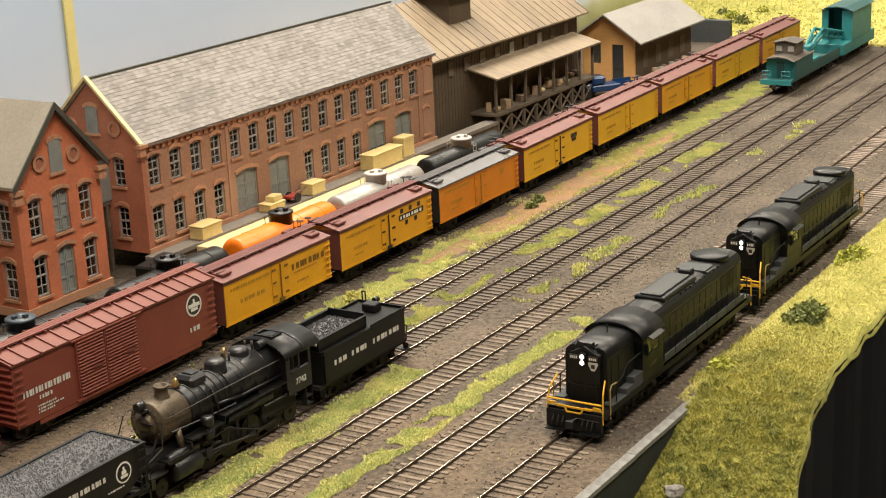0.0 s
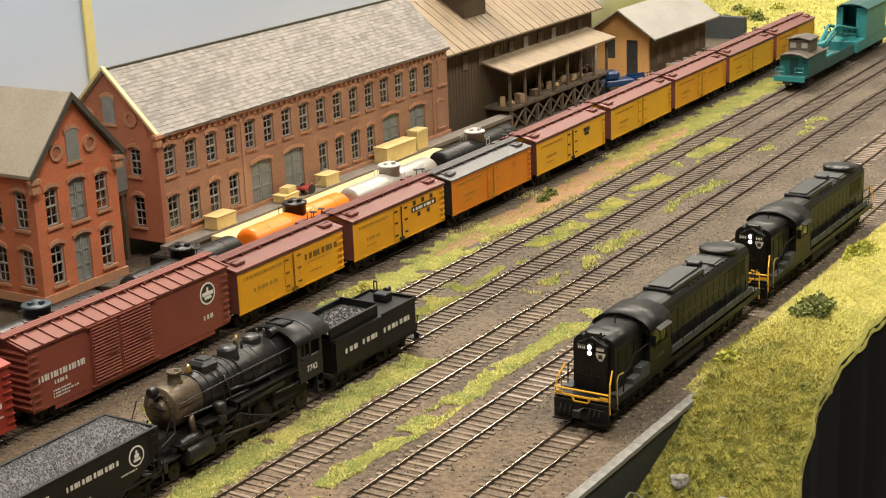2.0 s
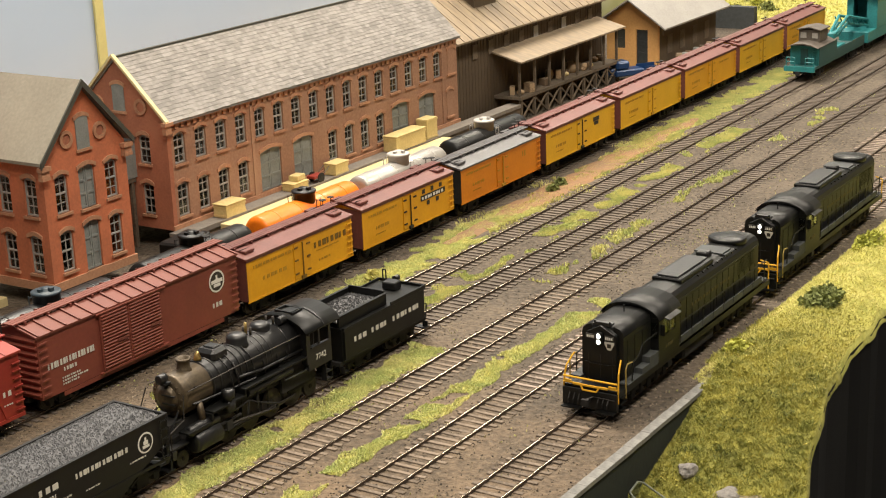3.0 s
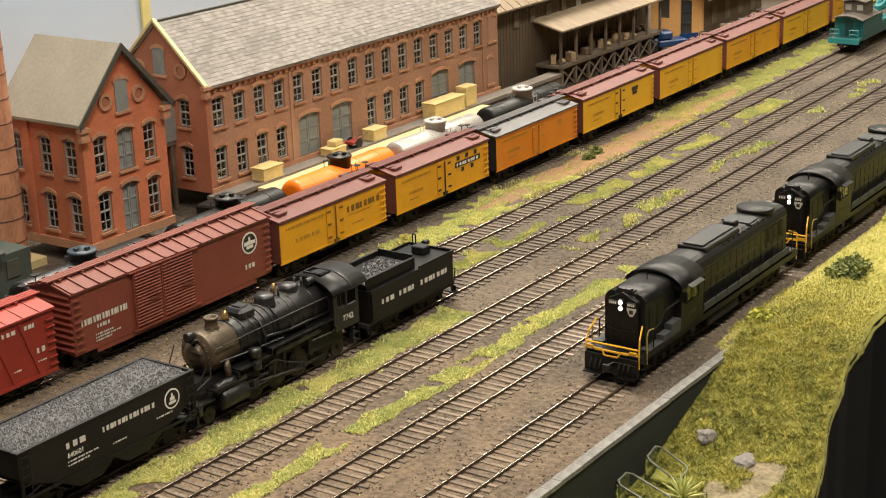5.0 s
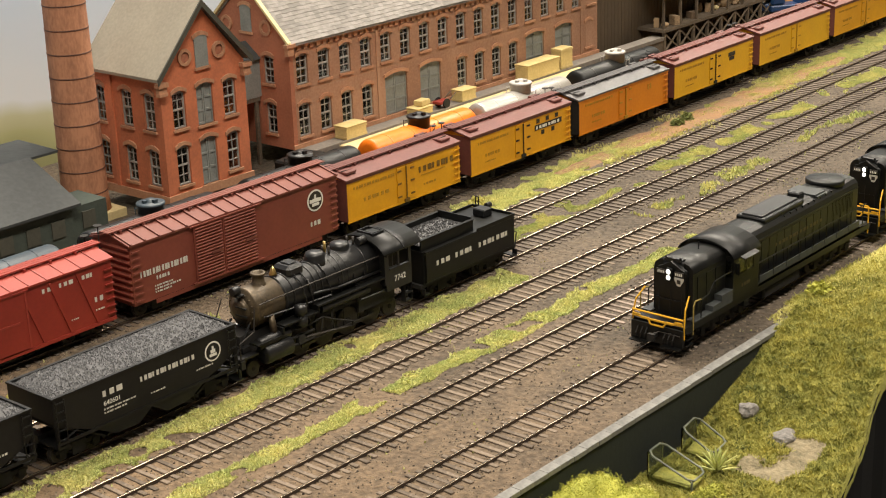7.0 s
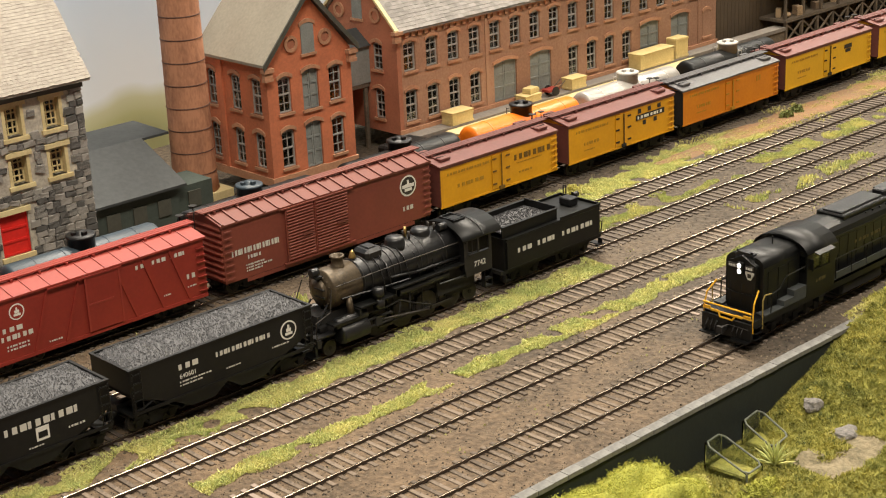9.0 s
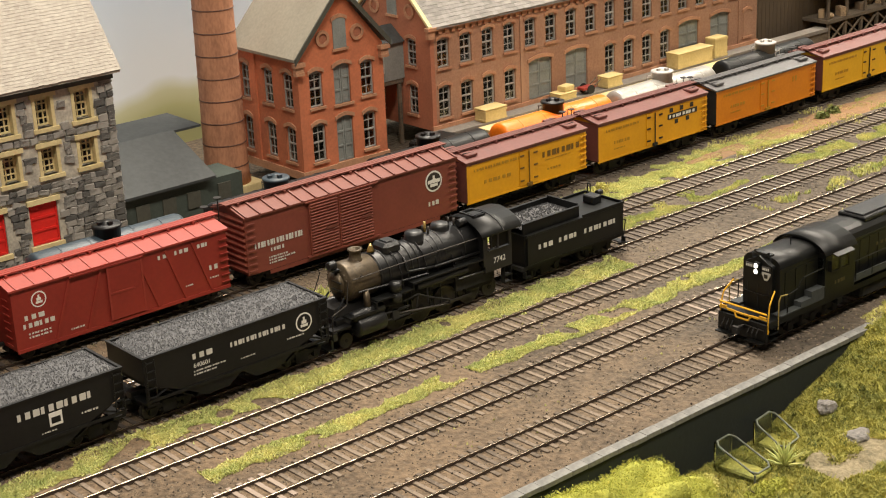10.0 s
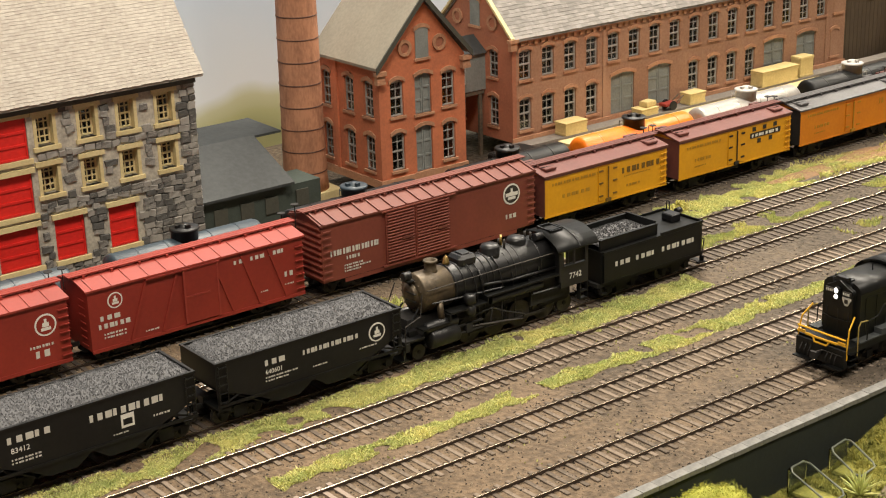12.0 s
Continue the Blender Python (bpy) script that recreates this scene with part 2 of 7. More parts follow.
def painted_sky():
    """The painted backdrop board: hazy blue over pale cloud, low green hills at the foot."""
    m = bpy.data.materials.new("painted_backdrop")
    m.use_nodes = True
    n, l = m.node_tree.nodes, m.node_tree.links
    bs = n["Principled BSDF"]
    co, sep, noi = n.new("ShaderNodeTexCoord"), n.new("ShaderNodeSeparateXYZ"), n.new("ShaderNodeTexNoise")
    l.new(co.outputs["Object"], sep.inputs[0])
    l.new(co.outputs["Object"], noi.inputs["Vector"])
    noi.inputs["Scale"].default_value, noi.inputs["Detail"].default_value = 1 / (13 * S), 3
    h = n.new("ShaderNodeMath")
    h.operation = "MULTIPLY_ADD"
    h.inputs[1].default_value = 1 / (22 * S)
    l.new(sep.outputs[2], h.inputs[0])
    w = n.new("ShaderNodeMath")
    w.operation = "MULTIPLY_ADD"
    w.inputs[1].default_value, w.inputs[2].default_value = 0.34, -0.17
    l.new(noi.outputs[0], w.inputs[0])
    l.new(w.outputs[0], h.inputs[2])
    r = n.new("ShaderNodeValToRGB")
    cr = r.color_ramp
    stops = ((0.0, (0.3, 0.3, 0.14)), (0.08, (0.44, 0.44, 0.22)), (0.14, (0.56, 0.56, 0.36)), (0.19, (0.76, 0.8, 0.84)), (0.55, (0.58, 0.68, 0.82)), (1.0, (0.5, 0.62, 0.8)))
    while len(cr.elements) < len(stops):
        cr.elements.new(0.5)
    for e, (p, c) in zip(cr.elements, stops):
        e.position, e.color = p, (*c, 1)
    l.new(h.outputs[0], r.inputs[0])
    l.new(r.outputs[0], bs.inputs["Base Color"])
    bs.inputs["Roughness"].default_value = 0.85
    return m


M["sky"] = painted_sky()
lit = bpy.data.materials.new("lit_headlight")
lit.use_nodes = True
lit.node_tree.nodes["Principled BSDF"].inputs["Emission Color"].default_value = (1, 0.95, 0.85, 1)
lit.node_tree.nodes["Principled BSDF"].inputs["Emission Strength"].default_value = 2.5
M["lit"] = lit
for key in ("satin", "hopper"):
    M[key].node_tree.nodes["Principled BSDF"].inputs["Specular IOR Level"].default_value = 0.32


def yard_dirt():
    """Sandy dirt at the near end of the yard, turning to dark cinders further along."""
    m = M["ground"]
    n, l = m.node_tree.nodes, m.node_tree.links
    bs = n["Principled BSDF"]
    old = bs.inputs["Base Color"].links[0].from_socket
    co, sep, noi = n.new("ShaderNodeTexCoord"), n.new("ShaderNodeSeparateXYZ"), n.new("ShaderNodeTexNoise")
    l.new(co.outputs["Object"], sep.inputs[0])
    l.new(co.outputs["Object"], noi.inputs["Vector"])
    noi.inputs["Scale"].default_value = 1 / (5 * S)
    noi.inputs["Detail"].default_value = 5
    k = n.new("ShaderNodeMath")
    k.operation = "MULTIPLY_ADD"
    k.inputs[1].default_value = -1 / (38 * S)
    l.new(sep.outputs[0], k.inputs[0])
    w = n.new("ShaderNodeMath")
    w.operation = "MULTIPLY_ADD"
    w.inputs[1].default_value, w.inputs[2].default_value = 1.1, -1.02
    l.new(noi.outputs[0], w.inputs[0])
    l.new(w.outputs[0], k.inputs[2])
    k.use_clamp = True
    mix = n.new("ShaderNodeMix")
    mix.data_type, mix.blend_type = "RGBA", "MULTIPLY"
    mix.inputs[7].default_value = (1.75, 1.5, 1.22, 1)
    l.new(k.outputs[0], mix.inputs[0])
    l.new(old, mix.inputs[6])
    l.new(mix.outputs[2], bs.inputs["Base Color"])


yard_dirt()


# ---- mesh helpers ----
def box(bm, x0, x1, y0, y1, z0, z1):
    v = [bm.verts.new(p) for p in ((x0, y0, z0), (x1, y0, z0), (x1, y1, z0), (x0, y1, z0), (x0, y0, z1), (x1, y0, z1), (x1, y1, z1), (x0, y1, z1))]
    for f in ((3, 2, 1, 0), (4, 5, 6, 7), (0, 1, 5, 4), (1, 2, 6, 5), (2, 3, 7, 6), (3, 0, 4, 7)):
        bm.faces.new([v[i] for i in f])
    return bm


def boxes(*rows):
    bm = bmesh.new()
    for r in rows:
        box(bm, *r)
    return bm


def softbox(*r, w=0.03):
    bm = boxes(r)
    bmesh.ops.bevel(bm, geom=bm.edges[:], offset=w, segments=1, affect="EDGES")
    return bm


def prism(bm, profile, a, b, axis="x"):
    """Extrude a closed outline from a to b along an axis: (y, z) along x, (x, z) along y, (x, y) along z."""
    put = {"x": lambda p, q: (q, p[0], p[1]), "y": lambda p, q: (p[0], q, p[1]), "z": lambda p, q: (p[0], p[1], q)}[axis]
    lo, hi = [bm.verts.new(put(p, a)) for p in profile], [bm.verts.new(put(p, b)) for p in profile]
    k = len(profile)
    for i in range(k):
        bm.faces.new((lo[i], lo[(i + 1) % k], hi[(i + 1) % k], hi[i]))
    bm.faces.new(lo[::-1])
    bm.faces.new(hi)
    return bm


def tube(bm, p, q, r, r2=None, n=12):
    p, q = Vector(p), Vector(q)
    r2 = r if r2 is None else r2
    d = (q - p).normalized()
    u = d.orthogonal().normalized()
    w = d.cross(u)
    rings = []
    for c, rad in ((p, r), (q, r2)):
        rings.append([bm.verts.new(c + rad * (math.cos(2 * math.pi * i / n) * u + math.sin(2 * math.pi * i / n) * w)) for i in range(n)])
    for i in range(n):
        f = bm.faces.new((rings[0][i], rings[0][(i + 1) % n], rings[1][(i + 1) % n], rings[1][i]))
        f.smooth = n > 6
    bm.faces.new(rings[0][::-1])
    bm.faces.new(rings[1])
    return bm


def tubes(r, *lines, n=6):
    bm = bmesh.new()
    for line in lines:
        for p, q in zip(line, line[1:]):
            tube(bm, p, q, r, n=n)
    return bm


def lathe(bm, profile, n=20, axis="z", at=(0, 0, 0)):
    """Turn (radius, height) pairs about an axis."""
    rings = []
    for r, h in profile:
        ring = []
        for i in range(n):
            c, s = r * math.cos(2 * math.pi * i / n), r * math.sin(2 * math.pi * i / n)
            p = {"z": (c, s, h), "x": (h, c, s), "y": (c, h, s)}[axis]
            ring.append(bm.verts.new(Vector(p) + Vector(at)))
        rings.append(ring)
    for a, b in zip(rings, rings[1:]):
        for i in range(n):
            bm.faces.new((a[i], a[(i + 1) % n], b[(i + 1) % n], b[i])).smooth = True
    bm.faces.new(rings[0][::-1])
    bm.faces.new(rings[-1])
    return bm


def meshed(name, bm, mat):
    bmesh.ops.recalc_face_normals(bm, faces=bm.faces[:])
    for v in bm.verts:
        v.co *= S
    me = bpy.data.meshes.new(name)
    bm.to_mesh(me)
    bm.free()
    me.materials.append(M[mat])
    return me


def part(name, bm, mat, parent=None, label="", at=None, turn=0.0):
    ob = new(name, meshed(name, bm, mat))
    ob.parent = parent
    if at or turn:
        at = at or (0, 0, 0)
        ob.matrix_basis = pose(at[0] * S, at[1] * S, at[2] * S, 0, 0, turn)
    return tagged(ob, label)


def again(ob, at, parent=None, turn=0.0):
    """Another object on the same mesh."""
    c = ob.copy()
    scene.collection.objects.link(c)
    c.parent = parent or ob.parent
    c.matrix_basis = pose(at[0] * S, at[1] * S, at[2] * S, 0, 0, turn)
    return c


def thing(name, at, label, category, group="", turn=0.0):
    ob = new(name)
    ob.empty_display_size = 0.01
    ob.matrix_basis = pose(at[0] * S, at[1] * S, at[2] * S, 0, 0, turn)
    return tagged(ob, label, category, group)


def setting(name, bm, mat, label="", category=""):
    return tagged(part(name, bm, mat), label, category, "", "structure")


def bend(x):
    """The yard curves very slightly beyond the mill."""
    return 0.014 * max(0.0, x - 8) if x < 60 else 0.728 + 0.02 * (x - 60)


def letters(rows, mat, parent, y, name="lettering", face=-1):
    """Lines of lettering too small to draw as type: one upright bar for each sign. rows: x, z, length, height, number of signs, slope."""
    for x, z, length, high, count, slope in rows:
        bm = bmesh.new()
        step = length / count
        for i in range(count):
            w = step * 0.58
            xx, zz = x + i * step, z + slope * i * step
            hz = zz + high * 0.85
            box(bm, xx, xx + w * (0.75 + 0.35 * (i * 7 % 3)), y + face * 0.012, y - face * 0.002, zz, hz)
        tagged(part(name, bm, mat, parent), kind="stuff")


def type_line(text, size, at, mat, parent, slant=0.0):
    """Readable figures in the built-in font, on a side that faces -y."""
    cu = bpy.data.curves.new("type", "FONT")
    cu.body, cu.size, cu.extrude, cu.shear = text, size * S, 0.006 * S, slant
    tmp = new("type", cu)
    me = bpy.data.meshes.new_from_object(tmp.evaluated_get(bpy.context.evaluated_depsgraph_get()))
    bpy.data.objects.remove(tmp)
    me.materials.clear()
    me.materials.append(M[mat])
    ob = new("figures", me)
    ob.parent = parent
    ob.matrix_basis = pose(at[0] * S, at[1] * S, at[2] * S, 90)
    return ob


# ---- the hall round the layout ----
FLOOR, CEIL = -1.12 / S, 1.62 / S
HX, HY0, HY1 = 3.6 / S, -3.2 / S, 2.6 / S
setting("floor", boxes((-HX, HX, HY0, HY1, FLOOR - 8, FLOOR)), "carpet", "dark carpeted floor of the exhibition hall", "floor")
setting("ceiling", boxes((-HX, HX, HY0, HY1, CEIL, CEIL + 8)), "ceil", "pale tiled hall ceiling", "ceiling")
setting("wall_north", boxes((-HX, HX, HY1, HY1 + 8, FLOOR, CEIL)), "hall", "painted hall wall", "wall")
setting("wall_south", boxes((-HX, HX, HY0 - 8, HY0, FLOOR, CEIL)), "hall", "painted hall wall", "wall")
setting("wall_west", boxes((-HX - 8, -HX, HY0, HY1, FLOOR, CEIL)), "hall", "painted hall wall", "wall")
setting("wall_east", boxes((HX, HX + 8, HY0, HY1, FLOOR, CEIL)), "hall", "painted hall wall", "wall")
for lx, ly, lz, la, lb, power in LAMPS:
    fx = thing("ceiling_light", (lx / S, ly / S, (lz + 0.03) / S), "white rectangular ceiling light fitting", "lamp", "hall lights")
    a, b = la / 2 / S, lb / 2 / S
    part("housing", softbox(-a, a, -b, b, 0, 0.07 / S, w=1.0), "fixture", fx)

# ---- ground, bank and wall ----
G = -0.25
TRACKS = {0: 4.0, 1: 0.0, 2: -6.15, 3: -10.2, 4: -14.6, 5: -19.75, 6: -24.3}


def heightfield(x0, x1, dx, y0, y1, dy, f):
    bm = bmesh.new()
    nx, ny = int((x1 - x0) / dx), int((y1 - y0) / dy)
    g = [[bm.verts.new((x0 + i * dx, y, f(x0 + i * dx, y))) for i in range(nx + 1)] for y in [y0 + (y1 - y0) * j / ny for j in range(ny + 1)]]
    for j in range(ny):
        for i in range(nx):
            bm.faces.new((g[j][i], g[j][i + 1], g[j + 1][i + 1], g[j + 1][i])).smooth = True
    return bm


def lump(x, y, k):
    return noise.noise((x / k, y / k, 3.1))


def smooth(a, b, v):
    t = min(1.0, max(0.0, (v - a) / (b - a)))
    return t * t * (3 - 2 * t)


def ground_height(x, y):
    z = G + 0.05 * lump(x, y, 1.3) + 0.05 * lump(x, y, 4)
    near = min(abs(y - bend(x) - t) for t in TRACKS.values())
    bed = -0.195 + 0.05 * lump(x, y, 0.9)
    return bed + (z - bed) * smooth(1.35, 2.0, near)


setting("ground", heightfield(-80, 200, 0.7, -27.3, 34, 0.4, ground_height), "ground", "brown ballasted dirt of the model railway yard", "ground")


def bank_edge(x):
    """Where the layout ends, towards the viewer."""
    return -32.4 - 3.4 * smooth(-12, -33, x) + 0.4 * lump(x, 0, 4) + 0.08 * lump(x, 9, 1.1)


def bank_height(x, y):
    hill = 0.55 + 0.9 * smooth(-20, -6, x) * smooth(-26.8, -29.0, y) - 0.5 * smooth(-30.2, -32.6, y)
    low = -2.75 + 0.35 * lump(x, y, 3.0)
    k = smooth(-29.5, -16.5, x - 0.15 * (y + 29))
    z = low + (hill - low) * k + 0.22 * lump(x, y, 1.7) + 0.1 * lump(x, y, 0.6) + smooth(-13, -18, x) * (0.2 * lump(x, y, 0.9) + 0.14 * lump(x, y, 0.45))
    if y > -27.3:
        z = min(z, 0.35 + 0.1 * lump(x, y, 0.5))
    return z


def bank_mesh():
    bm = bmesh.new()
    rows = []
    for i in range(481):
        x = -62 + i * 0.3
        e, s = bank_edge(x), -27.55 if x < -17 else -26.75 - 0.8 * smooth(-13, -17, x)
        s += 0.25 * lump(x, 4, 1.0) if x > -16 else 0
        rows.append([bm.verts.new((x, s + (e - s) * j / 26, bank_height(x, s + (e - s) * j / 26))) for j in range(27)])
        rows[-1].append(bm.verts.new((x, e - 0.15, bank_height(x, e) - 0.7)))
        if x > -17:
            rows[-1][0].co.z = G - 0.05
    for a, b in zip(rows, rows[1:]):
        for j in range(27):
            bm.faces.new((a[j], a[j + 1], b[j + 1], b[j])).smooth = True
    return bm


bank = setting("bank_ground", bank_mesh(), "turf", "grassy scenic bank at the layout's edge, mossy on its lower slope", "ground")
bank.data.materials.append(M["moss"])
bank.data.materials.append(M["sand"])
for f in bank.data.polygons:
    c = f.center / S
    if c.x + 2.5 * lump(c.x, c.y, 2.2) < -13.5:
        f.material_index = 1
    if -29.0 < c.x < -25.5 and -33.5 < c.y < -30.9 and lump(c.x, c.y, 1.4) > -0.15:
        f.material_index = 2


def fascia_mesh():
    bm = bmesh.new()
    xs = [-62 + i * 1.5 for i in range(97)]
    top = [bm.verts.new((x, bank_edge(x) - 0.1, bank_height(x, bank_edge(x)) - 0.35)) for x in xs]
    low = [bm.verts.new((x, bank_edge(x) - 0.1, FLOOR)) for x in xs]
    for i in range(96):
        bm.faces.new((top[i], top[i + 1], low[i + 1], low[i]))
    bmesh.ops.solidify(bm, geom=bm.faces[:], thickness=0.15)
    return bm


setting("fascia", fascia_mesh(), "drape", "black drape hanging below the layout's edge", "fascia")
rw = tagged(thing("retaining_wall", (0, 0, 0), "low dark retaining wall with pale concrete cap stones", "wall"), kind="structure")
part("wall_face", boxes((-60, -14.5, -27.7, -27.29, -5.5, -0.12)), "wall_face", rw, "dark green-black wall face")
stone = part("cap_stone", softbox(-0.438, 0.438, -0.3, 0.2, -0.14, 0.08, w=0.012), "concrete", rw, at=(-59.5, -27.46, 0))
for i in range(1, 52):
    again(stone, (-59.5 + i * 0.882, -27.46 + random.uniform(-0.012, 0.012), random.uniform(-0.01, 0.01)))

setting("backdrop", boxes((-150, 330, 27.0, 27.6, -14, 48)), "sky", "painted sky backdrop with hazy hills", "backdrop")
post = thing("backdrop_batten", (-2.2, 26.8, 0), "narrow yellow vertical batten against the painted backdrop", "batten")
part("strip", boxes((-0.42, 0.42, -0.1, 0.1, -6, 30)), "batten", post)


# ---- tracks ----
def rail_mesh(y, x0, x1, w, z0, z1):
    bm = bmesh.new()
    n = int((x1 - x0) / 2)
    prev = None
    for i in range(n + 1):
        x = x0 + (x1 - x0) * i / n
        yy = y + bend(x)
        ring = ((-w, z0), (w, z0), (w, z1 - 0.02), (0.62 * w, z1 - 0.005), (0, z1), (-0.62 * w, z1 - 0.005), (-w, z1 - 0.02))
        cur = [bm.verts.new((x, yy + a, b)) for a, b in ring]
        if prev:
            for k in range(7):
                bm.faces.new((prev[k], prev[(k + 1) % 7], cur[(k + 1) % 7], cur[k])).smooth = 1 < k < 6
        prev = cur
    return bm


tie_mesh = None
for k, ty in TRACKS.items():
    x0, x1 = (-78, 150) if k else (-70, 40)
    track = tagged(thing("railway_track", (0, 0, 0), "model railway track with weathered wooden ties and shiny rail heads", "track", "yard tracks"), kind="structure")
    for s in (-0.75, 0.75):
        web = part("rail", rail_mesh(ty + s, x0, x1, 0.036, -0.16, -0.04), "rail_side", track)
        part("rail_head", rail_mesh(ty + s, x0, x1, 0.042, -0.045, 0.0), "rail", web)
    rest = bmesh.new()
    x, i = x0, 0
    a0 = {4: -60, 5: -48, 6: -46}.get(k)
    while x < x1:
        dx, sk = random.uniform(-0.03, 0.03), random.uniform(-1.6, 1.6)
        yy = ty + bend(x) + random.uniform(-0.06, 0.06)
        if a0 is not None and a0 <= x < a0 + 95 and i < 170:
            if tie_mesh is None:
                tie_mesh = {m: meshed("tie", softbox(-0.11, 0.11, -1.24, 1.24, -0.3, -0.135, w=0.02), m) for m in ("tie", "dusty_tie", "dark_tie")}
            ob = new("tie", tie_mesh["dark_tie" if k == 4 and x > -5 else "dusty_tie" if k == 4 or x + 5 * lump(x, k, 2) < -22 else "tie"])
            ob.parent = track
            ob.matrix_basis = pose((x + dx) * S, yy * S, random.uniform(-0.02, 0.012) * S, 0, 0, sk)
            i += 1
        elif not (k == 0 and x > 30):
            box(rest, x + dx - 0.11, x + dx + 0.11, yy - 1.24, yy + 1.24, -0.33, -0.135)
        x += 0.56
    tagged(part("ties", rest, "tie" if k > 4 else "dark_tie", track), kind="stuff")


# ---- loose ballast stones ----
def gravel_mesh(count, seed):
    """Small sharp stones strewn over the yard, thickest at the near end and in drifts."""
    rnd = random.Random(seed)
    vs, fs = [], []
    for _ in range(count):
        x, y = -64 + 100 * rnd.random() ** 1.5, rnd.uniform(-27.0, 1.5)
        if lump(x, y, 2.6) + 0.7 * lump(x, y, 0.7) < rnd.uniform(-0.9, 0.35):
            continue
        r, a, z = 0.025 + 0.055 * rnd.random() ** 3, rnd.uniform(0, 6.3), ground_height(x, y) - 0.012
        k = len(vs)
        vs += [((x + r * math.cos(a + q)) * S, (y + r * math.sin(a + q)) * S, z * S) for q in (0, 1.8, 3.3, 4.9)]
        vs.append(((x + rnd.uniform(-r, r) * 0.5) * S, (y + rnd.uniform(-r, r) * 0.5) * S, (z + r * rnd.uniform(0.7, 1.3)) * S))
        fs += [(k, k + 1, k + 4), (k + 1, k + 2, k + 4), (k + 2, k + 3, k + 4), (k + 3, k, k + 4)]
    me = bpy.data.meshes.new("gravel")
    me.from_pydata(vs, [], fs)
    me.materials.append(M["gravel"])
    return me


tagged(new("gravel", gravel_mesh(115000, 31)), "loose brown and tan ballast stones over the yard", "gravel", "", "stuff")


# ---- grass ----
def blades(region, count, low, high, seed, floor, lean=0.6, wide=0.05):
    """Single upright blades; region(u, v) gives x, y or None."""
    rnd = random.Random(seed)
    vs, fs = [], []
    for _ in range(count):
        p = region(rnd.random(), rnd.random())
        if p is None:
            continue
        x, y = p
        h, a, b = rnd.uniform(low, high), rnd.uniform(0, 6.283), rnd.uniform(0, 6.283)
        w, ln = wide * rnd.uniform(0.6, 1.4), h * rnd.uniform(0.1, lean)
        z = floor(x, y) - 0.04
        k = len(vs)
        vs += [((x - w * math.cos(a)) * S, (y - w * math.sin(a)) * S, z * S), ((x + w * math.cos(a)) * S, (y + w * math.sin(a)) * S, z * S), ((x + ln * math.cos(b)) * S, (y + ln * math.sin(b)) * S, (z + h) * S)]
        fs.append((k, k + 1, k + 2))
    me = bpy.data.meshes.new("grass")
    me.from_pydata(vs, [], fs)
    return me


def lawn(name, mat, label, *a, **k):
    me = blades(*a, **k)
    me.materials.append(M[mat])
    tagged(new(name, me), label, "grass", "", "stuff")


def strip(x0, x1, y, half, seed, gap=0.0, track=True):
    """A ragged strip of grass along the tracks; gap raises the bare share."""
    def region(u, v):
        x = x0 + (x1 - x0) * u
        mid = y + 0.45 * lump(x, seed, 6.0) + 0.2 * lump(x, seed + 9, 1.5) + (bend(x) if track else 0)
        wide = half * (0.82 + 0.6 * lump(x, seed + 20, 2.6) + 0.35 * lump(x, seed + 40, 0.7))
        s = 2 * v - 1
        yy = mid + 1.4 * wide * s * (0.4 + 0.6 * abs(s) ** 1.5)
        return None if lump(x, yy + seed, 1.6) * 0.5 + 0.5 * lump(x, yy + seed, 5.0) < gap - 0.25 else (x, yy)
    return region


flat = lambda x, y: ground_height(x, y) + 0.05
lawn("yard_grass", "grass", "yellow-green static grass beside the coal train's track", strip(-62, -20, -12.45, 0.85, 1, 0.05), 85000, 0.04, 0.12, 1, flat, lean=1.4, wide=0.032)
lawn("yard_grass", "grass", "yellow-green strip of static grass between two tracks", strip(-50, -9, -17.1, 0.55, 2, 0.1), 56000, 0.04, 0.12, 2, flat, lean=1.4, wide=0.032)
lawn("yard_grass", "grass", "green static grass in front of the yellow reefers", strip(-24, 6, -3.5, 1.2, 3, 0.02), 80000, 0.05, 0.15, 3, flat, lean=1.4, wide=0.032)
lawn("yard_grass", "grass", "green static grass beyond the ochre earth", strip(16, 60, -3.2, 1.2, 4, 0.0), 60000, 0.05, 0.15, 4, flat, wide=0.042)
lawn("yard_grass", "grass", "bright grass patches between the crane's track and its neighbour", strip(-24, 34, -8.2, 0.85, 5, 0.17), 60000, 0.05, 0.15, 5, flat, wide=0.036)
lawn("yard_grass", "grass", "thin grass patches between the middle tracks", strip(-8, 45, -12.4, 0.6, 6, 0.33), 7000, 0.1, 0.25, 6, flat, wide=0.07)
lawn("yard_grass", "grass", "thin grass along the reefer train's near side", strip(-64, -24, -4.6, 1.2, 7, 0.15), 9000, 0.1, 0.3, 7, flat, wide=0.07)


lawn("yard_grass", "straw", "dry grass over the ochre earth", strip(-4, 34, -3.3, 1.6, 9, 0.2), 16000, 0.06, 0.18, 9, flat, wide=0.05)
lawn("yard_grass", "grass", "stray weeds scattered over the yard", strip(-50, 60, -13.0, 11.0, 10, 0.42, False), 9000, 0.05, 0.14, 10, flat, wide=0.05)


